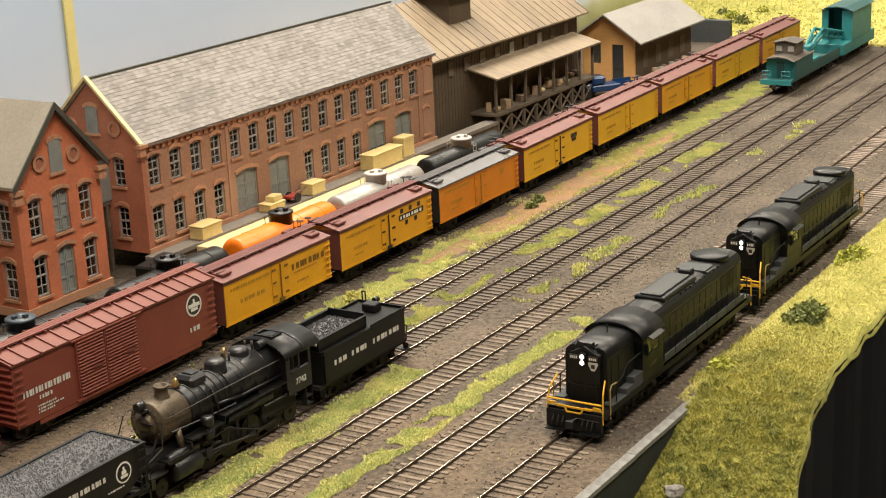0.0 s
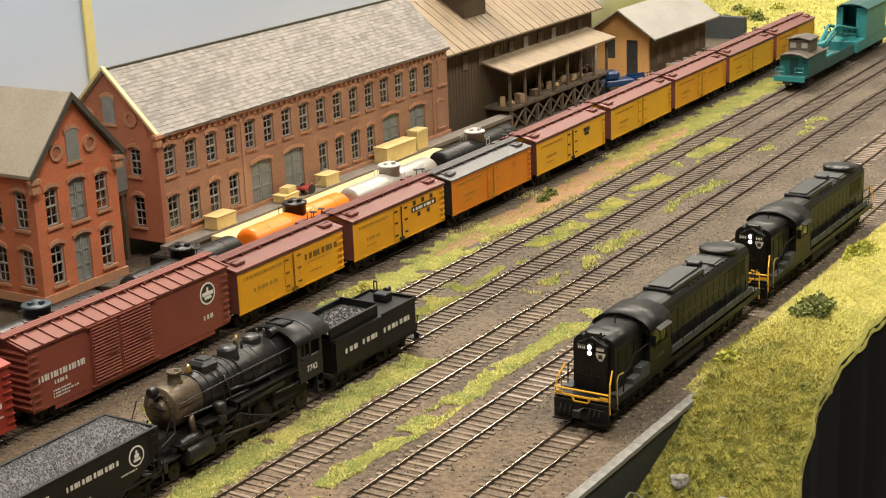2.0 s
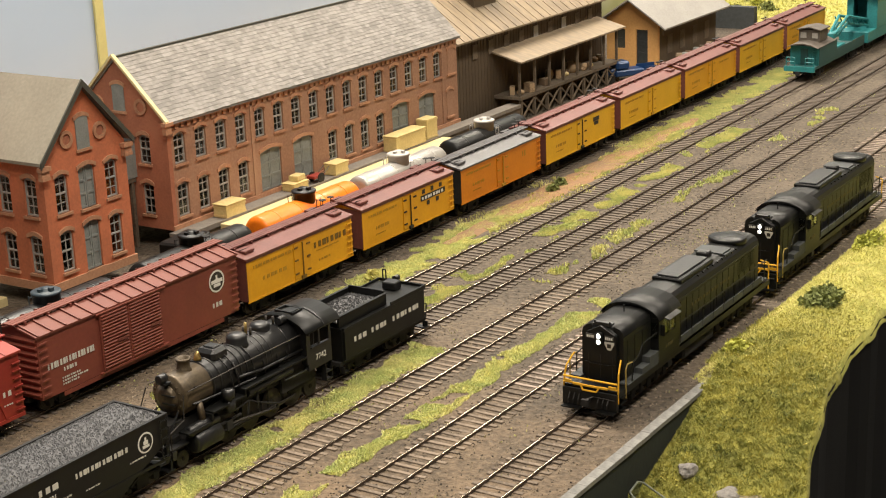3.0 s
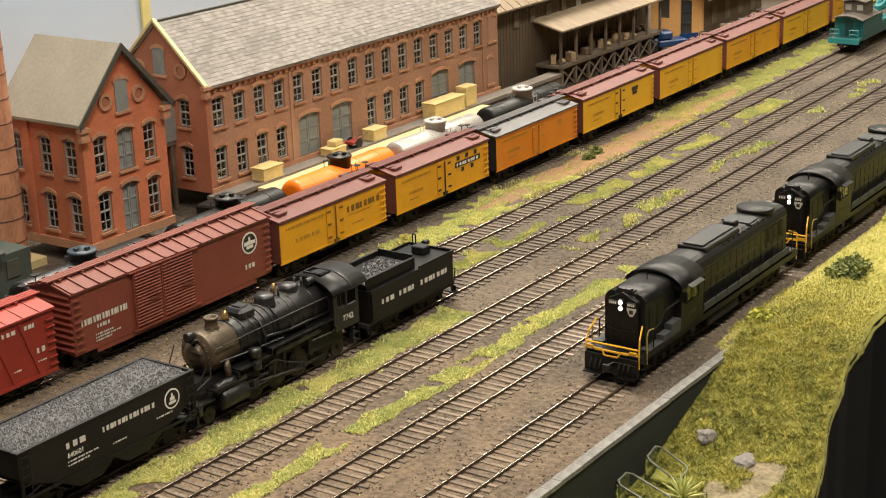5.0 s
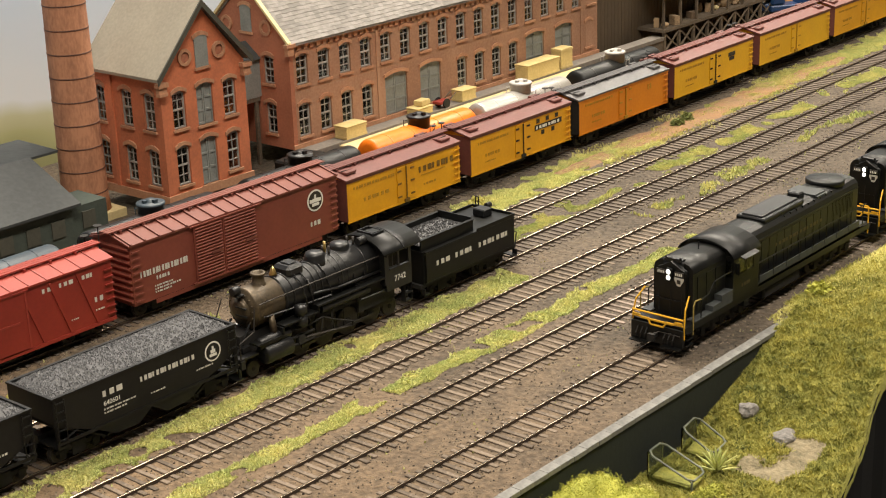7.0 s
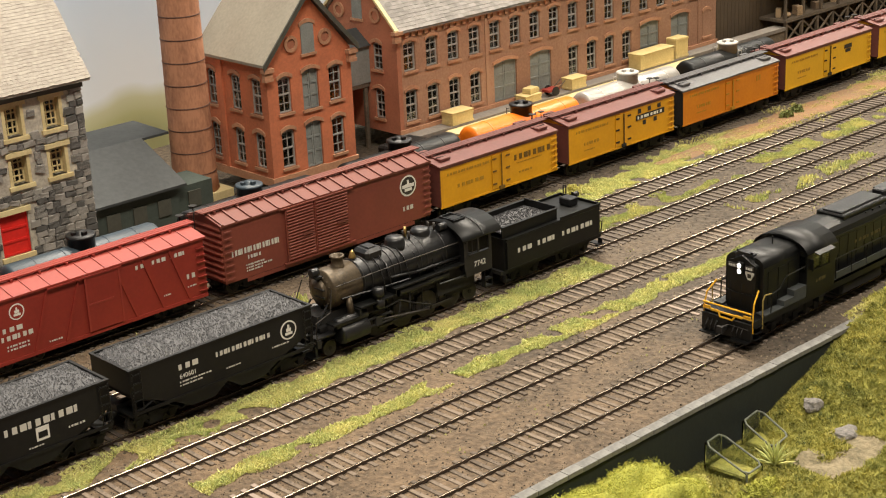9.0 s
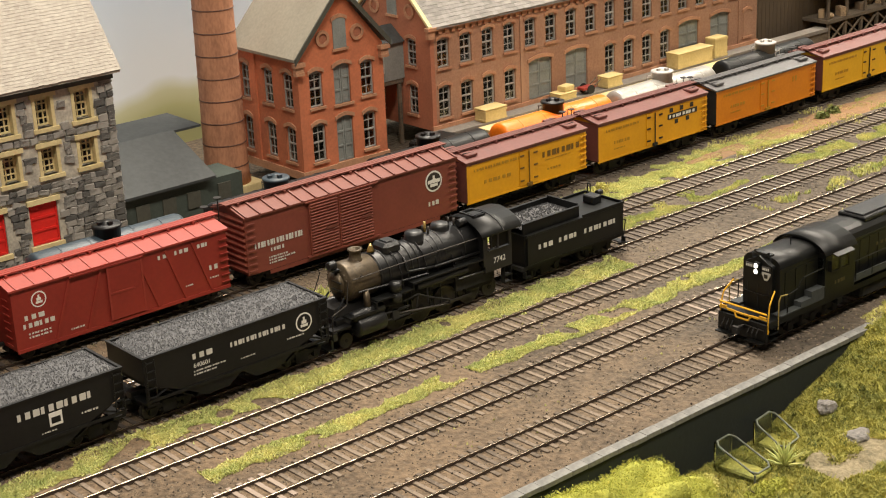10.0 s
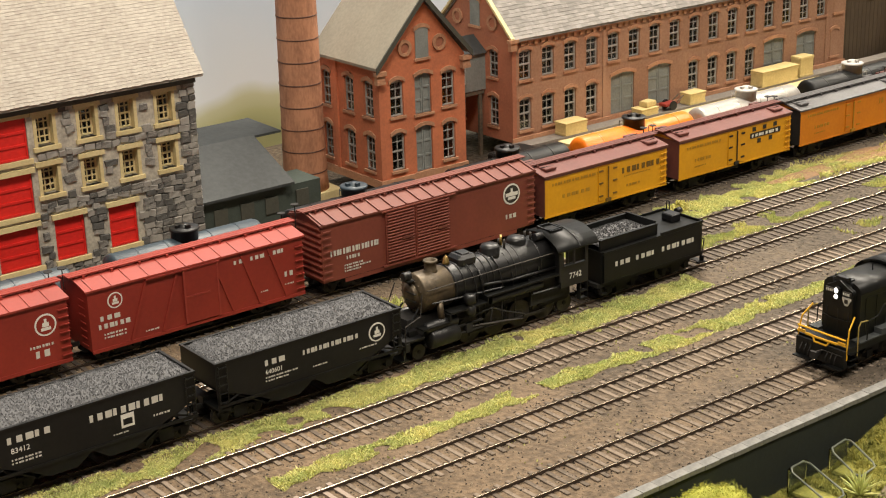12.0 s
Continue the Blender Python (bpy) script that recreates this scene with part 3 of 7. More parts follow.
def patch(x0, x1, y, half, z, seed):
    bm = bmesh.new()
    n = int((x1 - x0) / 0.5)
    prev = None
    for i in range(n + 1):
        x = x0 + (x1 - x0) * i / n
        w = half * (0.35 + 0.65 * math.sin(math.pi * i / n)) * (0.8 + 0.5 * lump(x, seed, 1.8))
        m = y + bend(x) + 0.3 * lump(x, seed + 7, 4)
        cur = [bm.verts.new((x, m + w * s, z + (0.03 if abs(s) < 1 else -0.12))) for s in (-1, -0.5, 0, 0.5, 1)]
        if prev:
            for j in range(4):
                bm.faces.new((prev[j], prev[j + 1], cur[j + 1], cur[j])).smooth = True
        prev = cur
    return bm


tagged(part("ochre_earth", patch(-4, 36, -3.3, 2.0, G + 0.07, 4), "earth"), "ochre bare earth beside the reefer train", "ground", "", "structure")


def bank_region(u, v):
    x = -44 + 42 * u
    s = -27.6 if x < -17 else -26.7
    return x, s + (bank_edge(x) - s) * v


def moss_region(u, v):
    x, y = bank_region(u, v)
    if lump(x, y, 1.2) < -0.6 or (-29.0 < x < -25.5 and -33.5 < y < -30.9 and lump(x, y, 1.4) > 0.0):
        return None
    return (x, y) if x + 2.5 * lump(x, y, 2.2) + 9 * (u * 7919 % 1) < -8.5 else None


lawn("bank_grass", "moss_blade", "tangled olive green moss fibres on the lower bank", moss_region, 210000, 0.06, 0.22, 11, bank_height, lean=1.5, wide=0.034)
lawn("bank_grass", "fleck", "scattered yellow flecks on the mossy bank", lambda u, v: moss_region(u, v) if lump(u * 42, v * 5, 0.9) > 0.15 else None, 1500, 0.1, 0.22, 15, bank_height, lean=1.5, wide=0.05)
lawn("bank_grass", "straw", "pale yellow dry grass on the upper bank", lambda u, v: (-19 + 65 * u, -26.9 + (bank_edge(-19 + 65 * u) + 26.9) * v), 200000, 0.05, 0.15, 12, bank_height, lean=1.6, wide=0.03)
lawn("bank_grass", "deep", "dark green weeds low on the bank", lambda u, v: (-34 + 18 * u, -28 - 4.5 * v) if lump(u * 18, v * 5, 0.9) > 0.22 else None, 9000, 0.08, 0.22, 13, bank_height, lean=1.4, wide=0.07)


def clump(name, at, rx, ry, rz, mat, label, category, seed, leaf=0.14, count=900):
    """A low shrub: short stems inside, many small leaves with gaps on an uneven crown."""
    rnd = random.Random(seed)
    t = thing(name, at, label, category)
    stems = bmesh.new()
    for _ in range(9):
        a, b = rnd.uniform(0, 6.28), rnd.uniform(0.3, 0.8)
        tube(stems, (rnd.uniform(-0.1, 0.1), rnd.uniform(-0.1, 0.1), -0.12), (b * rx * math.cos(a), b * ry * math.sin(a), rz * rnd.uniform(0.4, 0.8)), 0.04, 0.015, n=5)
    part("stems", stems, "timber", t)
    vs, fs = [], []
    for _ in range(count):
        a, e = rnd.uniform(0, 6.283), math.asin(rnd.uniform(-0.1, 1))
        k = rnd.uniform(0.55, 1.02) * (0.85 + 0.3 * noise.noise((2 * math.cos(a), 2 * math.sin(a), e * 2 + seed)))
        c = Vector((k * rx * math.cos(a) * math.cos(e), k * ry * math.sin(a) * math.cos(e), k * rz * math.sin(e)))
        u, w = Vector([rnd.gauss(0, 1) for _ in "xyz"]).normalized(), Vector([rnd.gauss(0, 1) for _ in "xyz"]).normalized()
        i = len(vs)
        vs += [(c + leaf * q) * S for q in (u, w * 0.6, -u * 0.9, -w * 0.7)]
        fs.append((i, i + 1, i + 2, i + 3))
    me = bpy.data.meshes.new("crown")
    me.from_pydata([tuple(v) for v in vs], [], fs)
    me.materials.append(M[mat])
    new("crown", me).parent = t
    return t


clump("bush", (-8.2, -29.6, 1.3), 1.9, 1.3, 0.75, "deep", "dark green low bush on the grassy bank", "bush", 1, count=1500)
clump("bush", (2.5, -28.6, 1.3), 2.2, 1.0, 0.8, "lime", "bright lime green bush on the bank", "bush", 2, count=1300)
clump("bush", (-15.2, -27.7, 0.35), 1.0, 0.9, 0.9, "lime", "small yellow-green bush at the end of the wall", "bush", 3, count=900)
big = clump("bush", (-41.5, -30.3, -2.9), 7.8, 2.4, 4.0, "lime", "rounded lime green moss mound below the wall", "bush", 4, leaf=0.06, count=1500)
bm = bmesh.new()
bmesh.ops.create_icosphere(bm, subdivisions=6, radius=1)
for v in bm.verts:
    k = 0.93 + 0.16 * noise.noise(v.co * 2.2) + 0.07 * noise.noise(v.co * 7) + 0.035 * noise.noise(v.co * 19)
    v.co = Vector((v.co.x * 7.6, v.co.y * 2.3, v.co.z * 3.95)) * k
for f in bm.faces:
    f.smooth = True
skin = [v.co.copy() for v in bm.verts if v.co.z > -0.5]
part("moss_body", bm, "lime", big)


def fuzz(name, mat, count, leaf, rise, seed):
    """Fine fibres standing on the mound's skin."""
    rnd = random.Random(seed)
    vs, fs = [], []
    for _ in range(count):
        c = rnd.choice(skin) + Vector([rnd.gauss(0, 0.07) for _ in "xyz"])
        c += Vector((c.x / 36, c.y / 3.2, c.z / 17)).normalized() * rnd.uniform(-0.02, rise)
        u, w = (Vector([rnd.gauss(0, 1) for _ in "xyz"]).normalized() * leaf for _ in "ab")
        i = len(vs)
        vs += [tuple((c + q) * S) for q in (u, w * 0.5, -u * 0.9)]
        fs.append((i, i + 1, i + 2))
    me = bpy.data.meshes.new(name)
    me.from_pydata(vs, [], fs)
    me.materials.append(M[mat])
    new(name, me).parent = big


fuzz("moss_fibre", "lime_fibre", 90000, 0.06, 0.14, 21)
fuzz("moss_fleck", "fleck", 1800, 0.06, 0.16, 22)
clump("bush", (-33.2, -29.0, -2.9), 1.2, 0.8, 0.8, "straw", "dry ochre undergrowth beside the acrylic boxes", "bush", 5, leaf=0.07, count=4000)
clump("bush", (-31.6, -31.2, -2.9), 1.6, 0.8, 0.75, "lime", "low lime green moss in front of the clear boxes", "bush", 14, leaf=0.06, count=6000)
clump("shrub", (10.6, -3.1, G), 0.75, 0.5, 0.6, "deep", "small dark olive shrub beside the yellow reefers", "shrub", 6, count=420)
clump("shrub", (12.2, -2.9, G), 0.6, 0.5, 0.7, "deep", "small dark olive shrub beside the yellow reefers", "shrub", 7, count=420)
clump("shrub", (-12.0, -3.2, G), 0.7, 0.6, 0.8, "straw", "tuft of tall dry grass beside the reefers", "shrub", 8, count=420)
clump("shrub", (-6.5, -22.1, G), 0.25, 0.25, 0.7, "grass", "small green weed between two tracks", "weed", 9, leaf=0.1, count=130)


def boulder(at, r, seed, label):
    t = thing("boulder", at, label, "rock")
    bm = bmesh.new()
    bmesh.ops.create_icosphere(bm, subdivisions=3, radius=1)
    for v in bm.verts:
        k = 1 + 0.35 * noise.noise(v.co * 1.3 + Vector((seed, 0, 0))) + 0.12 * noise.noise(v.co * 4)
        v.co = Vector((v.co.x * r[0], v.co.y * r[1], v.co.z * r[2])) * k
    part("rock_body", bm, "rock", t)


boulder((-24.9, -29.3, bank_height(-24.9, -29.3) - 0.02), (0.5, 0.42, 0.36), 2, "pale weathered boulder in the grass")
boulder((-25.6, -31.5, bank_height(-25.6, -31.5) - 0.05), (0.85, 0.6, 0.38), 5, "dark grey flat boulder in the grass")


def acrylic_box(at, a, d, back, front, turn):
    """An open clear bin: low at the front, high at the back, its rim rounded and pale."""
    t = thing("acrylic_box", at, "small open clear acrylic bin with a sloping rim below the wall", "box", "clear boxes", turn)
    w = 0.04
    part("back_pane", boxes((-a, a, -w, w, 0, back)), "clear", t)
    part("front_pane", boxes((-a, a, -d - w, -d + w, 0, front)), "clear", t)
    for s in (-a, a):
        part("side_pane", prism(bmesh.new(), [(-w - 0.003, 0), (-w - 0.003, back), (-d + w + 0.003, front), (-d + w + 0.003, 0)], s - w, s + w), "clear", t)
    r = 0.2
    ring = [(-a, -r, back - 0.1), (-a + r, 0, back), (a - r, 0, back), (a, -r, back - 0.1), (a, -d + r, front + 0.08), (a - r, -d, front), (-a + r, -d, front), (-a, -d + r, front + 0.08)]
    part("rim", tubes(0.045, ring + ring[:1]), "acrylic_edge", t, "pale polished rim")
    part("corner_edge", tubes(0.05, ((-a, -d, 0), (-a, -d, front))), "acrylic_edge", t)
    part("moss", softbox(-a + 0.08, a - 0.08, -d + 0.08, -0.08, -0.1, 0.28, w=0.08), "moss", t)


acrylic_box((-30.8, -28.15, -2.85), 0.62, 2.1, 1.35, 0.5, 4)
acrylic_box((-28.0, -28.1, -2.75), 0.75, 1.5, 1.3, 0.45, 8)
agave = thing("agave", (-29.3, -30.3, -2.65), "spiky pale green agave plant in front of clear boxes", "plant")
for i in range(26):
    a, e = i * 2.4, 0.35 + 0.045 * i
    c, s = math.cos(a) * math.cos(e), math.sin(a) * math.cos(e)
    bm = bmesh.new()
    tube(bm, (0, 0, 0), (c * 0.6, s * 0.6, math.sin(e) * 0.68), 0.06, 0.055, n=5)
    tube(bm, (c * 0.6, s * 0.6, math.sin(e) * 0.68), (c * 1.15, s * 1.15, math.sin(e) * 1.15), 0.055, 0.008, n=5)
    part("leaf", bm, "grass", agave)


# ---- walls with openings ----
def frame_of(origin, facing):
    """Wall frames: u along the wall, v up, d outwards. facing '-y' runs along +x, '-x' along -y."""
    o = Vector(origin)
    if facing == "-y":
        return lambda u, d, v: o + Vector((u, -d, v))
    return lambda u, d, v: o + Vector((-d, -u, v))


def hexa(bm, at, u0, u1, d0, d1, v0, v1):
    p = [bm.verts.new(at(u, d, v)) for u, d, v in ((u0, d0, v0), (u1, d0, v0), (u1, d1, v0), (u0, d1, v0), (u0, d0, v1), (u1, d0, v1), (u1, d1, v1), (u0, d1, v1))]
    for f in ((3, 2, 1, 0), (4, 5, 6, 7), (0, 1, 5, 4), (1, 2, 6, 5), (2, 3, 7, 6), (3, 0, 4, 7)):
        bm.faces.new([p[i] for i in f])


def poly(bm, at, outline, d0, d1):
    lo, hi = [bm.verts.new(at(u, d0, v)) for u, v in outline], [bm.verts.new(at(u, d1, v)) for u, v in outline]
    k = len(outline)
    for i in range(k):
        bm.faces.new((lo[i], lo[(i + 1) % k], hi[(i + 1) % k], hi[i]))
    bm.faces.new(lo[::-1])
    bm.faces.new(hi)


def arc(u0, u1, v, rise, n=6):
    return [(u0 + (u1 - u0) * i / n, v - rise + rise * (1 - (2 * i / n - 1) ** 2)) for i in range(n + 1)]


def wall(at, width, height, holes, thick=0.35, rise=0.22, start=0.0):
    """A wall of that size with arched holes (u0, u1, v0, v1) right through it."""
    bm = bmesh.new()
    us = sorted({start, width, *[h[i] for h in holes for i in (0, 1)]})
    for a, b in zip(us, us[1:]):
        m = (a + b) / 2
        v = 0.0
        for h in sorted((h for h in holes if h[0] < m < h[1]), key=lambda h: h[2]):
            if h[2] > v:
                hexa(bm, at, a, b, -thick, 0, v, h[2])
            v = h[3]
        hexa(bm, at, a, b, -thick, 0, v, height)
    if rise:
        for u0, u1, v0, v1 in holes:
            pts = arc(u0, u1, v1, rise)
            half = len(pts) // 2
            poly(bm, at, [(u0, v1)] + pts[: half + 1], -thick, -0.002)
            poly(bm, at, pts[half:] + [(u1, v1)], -thick, -0.002)
    return bm


def hood(at, hole, mat_parent, rise=0.22, mat="brick_trim", sill="brick_trim"):
    u0, u1, v0, v1 = hole
    bm = bmesh.new()
    lo, hi = arc(u0 - 0.12, u1 + 0.12, v1 + 0.02, rise), arc(u0 - 0.12, u1 + 0.12, v1 + 0.26, rise)
    poly(bm, at, lo + hi[::-1], -0.05, 0.09)
    part("lintel", bm, mat, mat_parent)
    bm = bmesh.new()
    hexa(bm, at, u0 - 0.12, u1 + 0.12, -0.1, 0.13, v0 - 0.16, v0)
    part("window_sill", bm, sill, mat_parent)


def sash(at, hole, parent, cols=2, rows=4, mat="sash", back=0.16, bar=0.05, name="window", rise=0.22, hooded=True, sillmat="brick_trim"):
    """A sash window in a hole: frame with glazing bars, pane, lintel and sill."""
    u0, u1, v0, v1 = hole
    bm = bmesh.new()
    f = 0.09
    hexa(bm, at, u0, u0 + f, -back - 0.06, -back + 0.04, v0, v1)
    hexa(bm, at, u1 - f, u1, -back - 0.06, -back + 0.04, v0, v1)
    hexa(bm, at, u0 + f, u1 - f, -back - 0.06, -back + 0.04, v0, v0 + f)
    hexa(bm, at, u0 + f, u1 - f, -back - 0.06, -back + 0.04, v1 - f - 0.12, v1)
    mid = (v0 + v1) / 2
    hexa(bm, at, u0 + f, u1 - f, -back - 0.05, -back + 0.05, mid - 0.05, mid + 0.05)
    for i in range(1, cols):
        u = u0 + (u1 - u0) * i / cols
        hexa(bm, at, u - bar / 2, u + bar / 2, -back - 0.03, -back + 0.02, v0, v1)
    for i in range(1, rows):
        v = v0 + (v1 - v0) * i / rows
        hexa(bm, at, u0, u1, -back - 0.031, -back + 0.021, v - bar / 2, v + bar / 2)
    w = part(name, bm, mat, parent)
    bm = bmesh.new()
    hexa(bm, at, u0, u1, -back - 0.05, -back - 0.035, v0, v1)
    pane = part("pane", bm, "glass", w)
    pane.visible_shadow = False
    if hooded:
        hood(at, hole, w, rise, sill=sillmat)
    return w


def shuttered(at, hole, parent, name="door", mat="shutter", leaves=2, rows=3, rise=0.22, hooded=True, back=0.16):
    """A boarded double door with ledges."""
    u0, u1, v0, v1 = hole
    bm = bmesh.new()
    for k in range(leaves):
        a, b = u0 + (u1 - u0) * k / leaves + 0.02, u0 + (u1 - u0) * (k + 1) / leaves - 0.02
        hexa(bm, at, a, b, -back - 0.08, -back, v0, v1)
    d = part(name, bm, mat, parent)
    for k in range(leaves):
        a, b = u0 + (u1 - u0) * k / leaves + 0.02, u0 + (u1 - u0) * (k + 1) / leaves - 0.02
        for r in range(rows + 1):
            v = v0 + (v1 - v0 - 0.16) * r / rows
            bm = bmesh.new()
            hexa(bm, at, a + 0.1, b - 0.1, -back, -back + 0.05, v, v + 0.13)
            part("ledge", bm, mat, d)
        for c in (a, b - 0.1):
            bm = bmesh.new()
            hexa(bm, at, c, c + 0.1, -back, -back + 0.051, v0, v1)
            part("stile", bm, mat, d)
    if hooded:
        hood(at, hole, d, rise)
    return d


def oculus(at, u, v, parent, mat="brick_trim"):
    bm = bmesh.new()
    n = 20
    c = [(math.cos(2 * math.pi * i / n), math.sin(2 * math.pi * i / n)) for i in range(n)]
    for (a, b), (e, f) in zip(c, c[1:] + c[:1]):
        poly(bm, at, [(u + 0.32 * a, v + 0.32 * b), (u + 0.32 * e, v + 0.32 * f), (u + 0.52 * e, v + 0.52 * f), (u + 0.52 * a, v + 0.52 * b)], 0.0, 0.12)
    ring = part("round_vent", bm, mat, parent)
    bm = bmesh.new()
    poly(bm, at, [(u + 0.3 * a, v + 0.3 * b) for a, b in c], 0.0, 0.05)
    part("louvre", bm, "brick", ring)


def slates(x0, x1, e, r, course, width, mat, parent, seed, sag=0.02, name="slate_covering"):
    """Overlapping slates from the eave point e=(y, z) to the ridge r=(y, z), one mesh."""
    rnd = random.Random(seed)
    vs, fs = [], []
    ey, ez = e
    dy, dz = r[0] - ey, r[1] - ez
    run = math.hypot(dy, dz)
    ty, tz = dy / run, dz / run
    ny, nz = (-tz, ty) if dy > 0 else (tz, -ty)
    rows = int(run / course)
    for j in range(rows + 1):
        x = x0 - rnd.random() * width
        while x < x1:
            w = width * rnd.uniform(0.75, 1.2)
            a, b = max(x, x0), min(x + w - 0.015, x1)
            x += w
            if b - a < 0.08:
                continue
            t0, t1 = j * course - rnd.uniform(0, 0.05), min((j + 1.25) * course, run)
            h0, h1 = 0.022 + rnd.uniform(0, sag), 0.008
            k = len(vs)
            for t, h in ((t0, h0), (t0, h0 - 0.025), (t1, h1)):
                for xx in (a, b):
                    vs.append((xx * S, (ey + ty * t + ny * h) * S, (ez + tz * t + nz * h) * S))
            fs += [(k, k + 1, k + 5, k + 4), (k + 2, k + 3, k + 1, k)]
    me = bpy.data.meshes.new(name)
    me.from_pydata(vs, [], fs)
    me.materials.append(M[mat])
    ob = tagged(new(name, me), kind="stuff")
    ob.parent = parent
    return tagged(ob, kind="stuff")


def roof_slab(x0, x1, e, r, thick=0.15):
    """One roof slope as a slab from eave to ridge, along x."""
    bm = bmesh.new()
    prism(bm, [e, r, (r[0], r[1] - thick), (e[0], e[1] - thick)], x0, x1)
    return bm


# ---- long brick mill ----
mill = thing("brick_mill", (0, 0, 0), "long two-storey red brick mill with grey slate roof", "building")
MX0, MX1, MY0, MY1, MB, ME, MR = -12.5, 22.1, 11.8, 19.4, 1.1, 8.2, 12.1
at = frame_of((MX0, MY0, MB), "-y")
holes_up = [(1.13 + 2.035 * i - 0.53, 1.13 + 2.035 * i + 0.53, 4.22, 6.27) for i in range(17)]
low_u = [1.13 + 2.035 * i for i in (0, 1, 2, 3, 8, 9, 10, 11)]
holes_low = [(u - 0.53, u + 0.53, 0.75, 3.0) for u in low_u]
holes_door = [(9.05, 11.35, 0.35, 3.25), (12.75, 15.0, 0.35, 3.25), (25.1, 27.4, 0.35, 3.25), (28.85, 31.1, 0.35, 3.25)]
blind = (32.9, 33.8, 0.8, 2.95)
part("wall", wall(at, MX1 - MX0, ME - MB, holes_up[:16] + holes_low + holes_door, start=0.352), "brick_tan", mill, "weathered tan-red brick wall")
for h in holes_up[:16] + holes_low:
    sash(at, h, mill)
for h in holes_door:
    shuttered(at, h, mill)
for h in (holes_up[16], blind):
    bm = bmesh.new()
    hexa(bm, at, h[0], h[1], 0.002, 0.03, h[2], h[3])
    b = part("blind_window", bm, "brick_tan", mill)
    hood(at, h, b)
bm = bmesh.new()
for i in range(58):
    hexa(bm, at, 0.1 + i * 0.595, 0.4 + i * 0.595, 0.001, 0.12, ME - MB - 0.55, ME - MB - 0.3)
hexa(bm, at, -0.1, MX1 - MX0 + 0.1, 0.001, 0.16, ME - MB - 0.3, ME - MB - 0.02)
hexa(bm, at, -0.1, MX1 - MX0 + 0.1, 0.001, 0.14, 0.0, 0.32)
part("cornice", bm, "brick_trim", mill)
for u in (8.35, 32.35):
    bm = bmesh.new()
    hexa(bm, at, u - 0.12, u + 0.12, 0.003, 0.08, 0.33, ME - MB - 0.56)
    part("pilaster", bm, "brick_tan", mill)
ew = frame_of((MX0, MY1, MB), "-x")
wid = MY1 - MY0
end_holes = [(wid - 2.45, wid - 1.5, 4.25, 6.15), (wid - 2.45, wid - 1.5, 0.9, 3.0), (1.6, 2.6, 4.25, 6.15), (1.6, 2.6, 0.9, 3.0)]
bm = wall(ew, wid, ME - MB, end_holes)
attic = (wid / 2 - 0.5, wid / 2 + 0.5, 7.55, 9.3)
poly(bm, ew, [(0, ME - MB + 0.001), (wid, ME - MB + 0.001), (wid / 2, MR - MB)], -0.35, 0)
part("gable_wall", bm, "brick", mill)
for h in end_holes:
    sash(ew, h, mill)
bm = bmesh.new()
hexa(bm, ew, attic[0], attic[1], 0.002, 0.05, attic[2], attic[3])
a = part("attic_shutter", bm, "shutter", mill)
hood(ew, attic, a)
oculus(ew, wid / 2 - 1.85, 7.95, mill, "brick_trim")
oculus(ew, wid / 2 + 1.85, 7.95, mill, "brick_trim")
part("back_wall", boxes((MX0, MX1, MY1 + 0.002, MY1 + 0.3, MB, ME), (MX1 - 0.3, MX1, MY0 + 0.36, MY1, MB, ME)), "brick", mill)
# floor, and an added dark sheet that puts interior shade behind the panes
part("inside_floor", boxes((MX0 + 0.4, MX1 - 0.4, MY0 + 0.4, MY1, MB, MB + 0.1), (MX0 + 0.4, MX1 - 0.4, MY0 + 1.6, MY0 + 1.7, MB + 0.1, ME - 0.1)), "dark_trim_and_inside", mill, "added dark sheet standing in for the unlit inside")
my = (MY0 + MY1) / 2
roof = part("roof", roof_slab(MX0 - 0.15, MX1 + 0.15, (MY0 - 0.3, ME - 0.02), (my, MR)), "slate", mill, "pale grey slate roof")
part("roof", roof_slab(MX0 - 0.15, MX1 + 0.15, (MY1 + 0.3, ME - 0.02), (my, MR)), "slate", mill)
slates(MX0 - 0.1, MX1 + 0.15, (MY0 - 0.32, ME), (my, MR + 0.02), 0.3, 0.5, "slate", roof, 3)
part("ridge_cap", boxes((MX0 - 0.2, MX1 + 0.2, my - 0.12, my + 0.12, MR - 0.02, MR + 0.09)), "dark_trim_and_inside", roof)
for e, r in (((MY0 - 0.35, ME - 0.1), (my, MR + 0.02)), ((MY1 + 0.35, ME - 0.1), (my, MR + 0.02))):
    bm = bmesh.new()
    prism(bm, [e, r, (r[0], r[1] + 0.22), (e[0], e[1] + 0.22)], MX0 - 0.35, MX0 - 0.05)
    part("verge_board", bm, "cream", mill, "cream painted verge board")
part("kneeler", boxes((MX0 - 0.35, MX0 + 0.2, MY0 - 0.3, MY0 - 0.002, ME - 0.75, ME - 0.2), (MX0 - 0.45, MX0 + 0.3, MY0 - 0.4, MY0 - 0.003, ME - 0.2, ME + 0.02)), "brick_trim", mill)

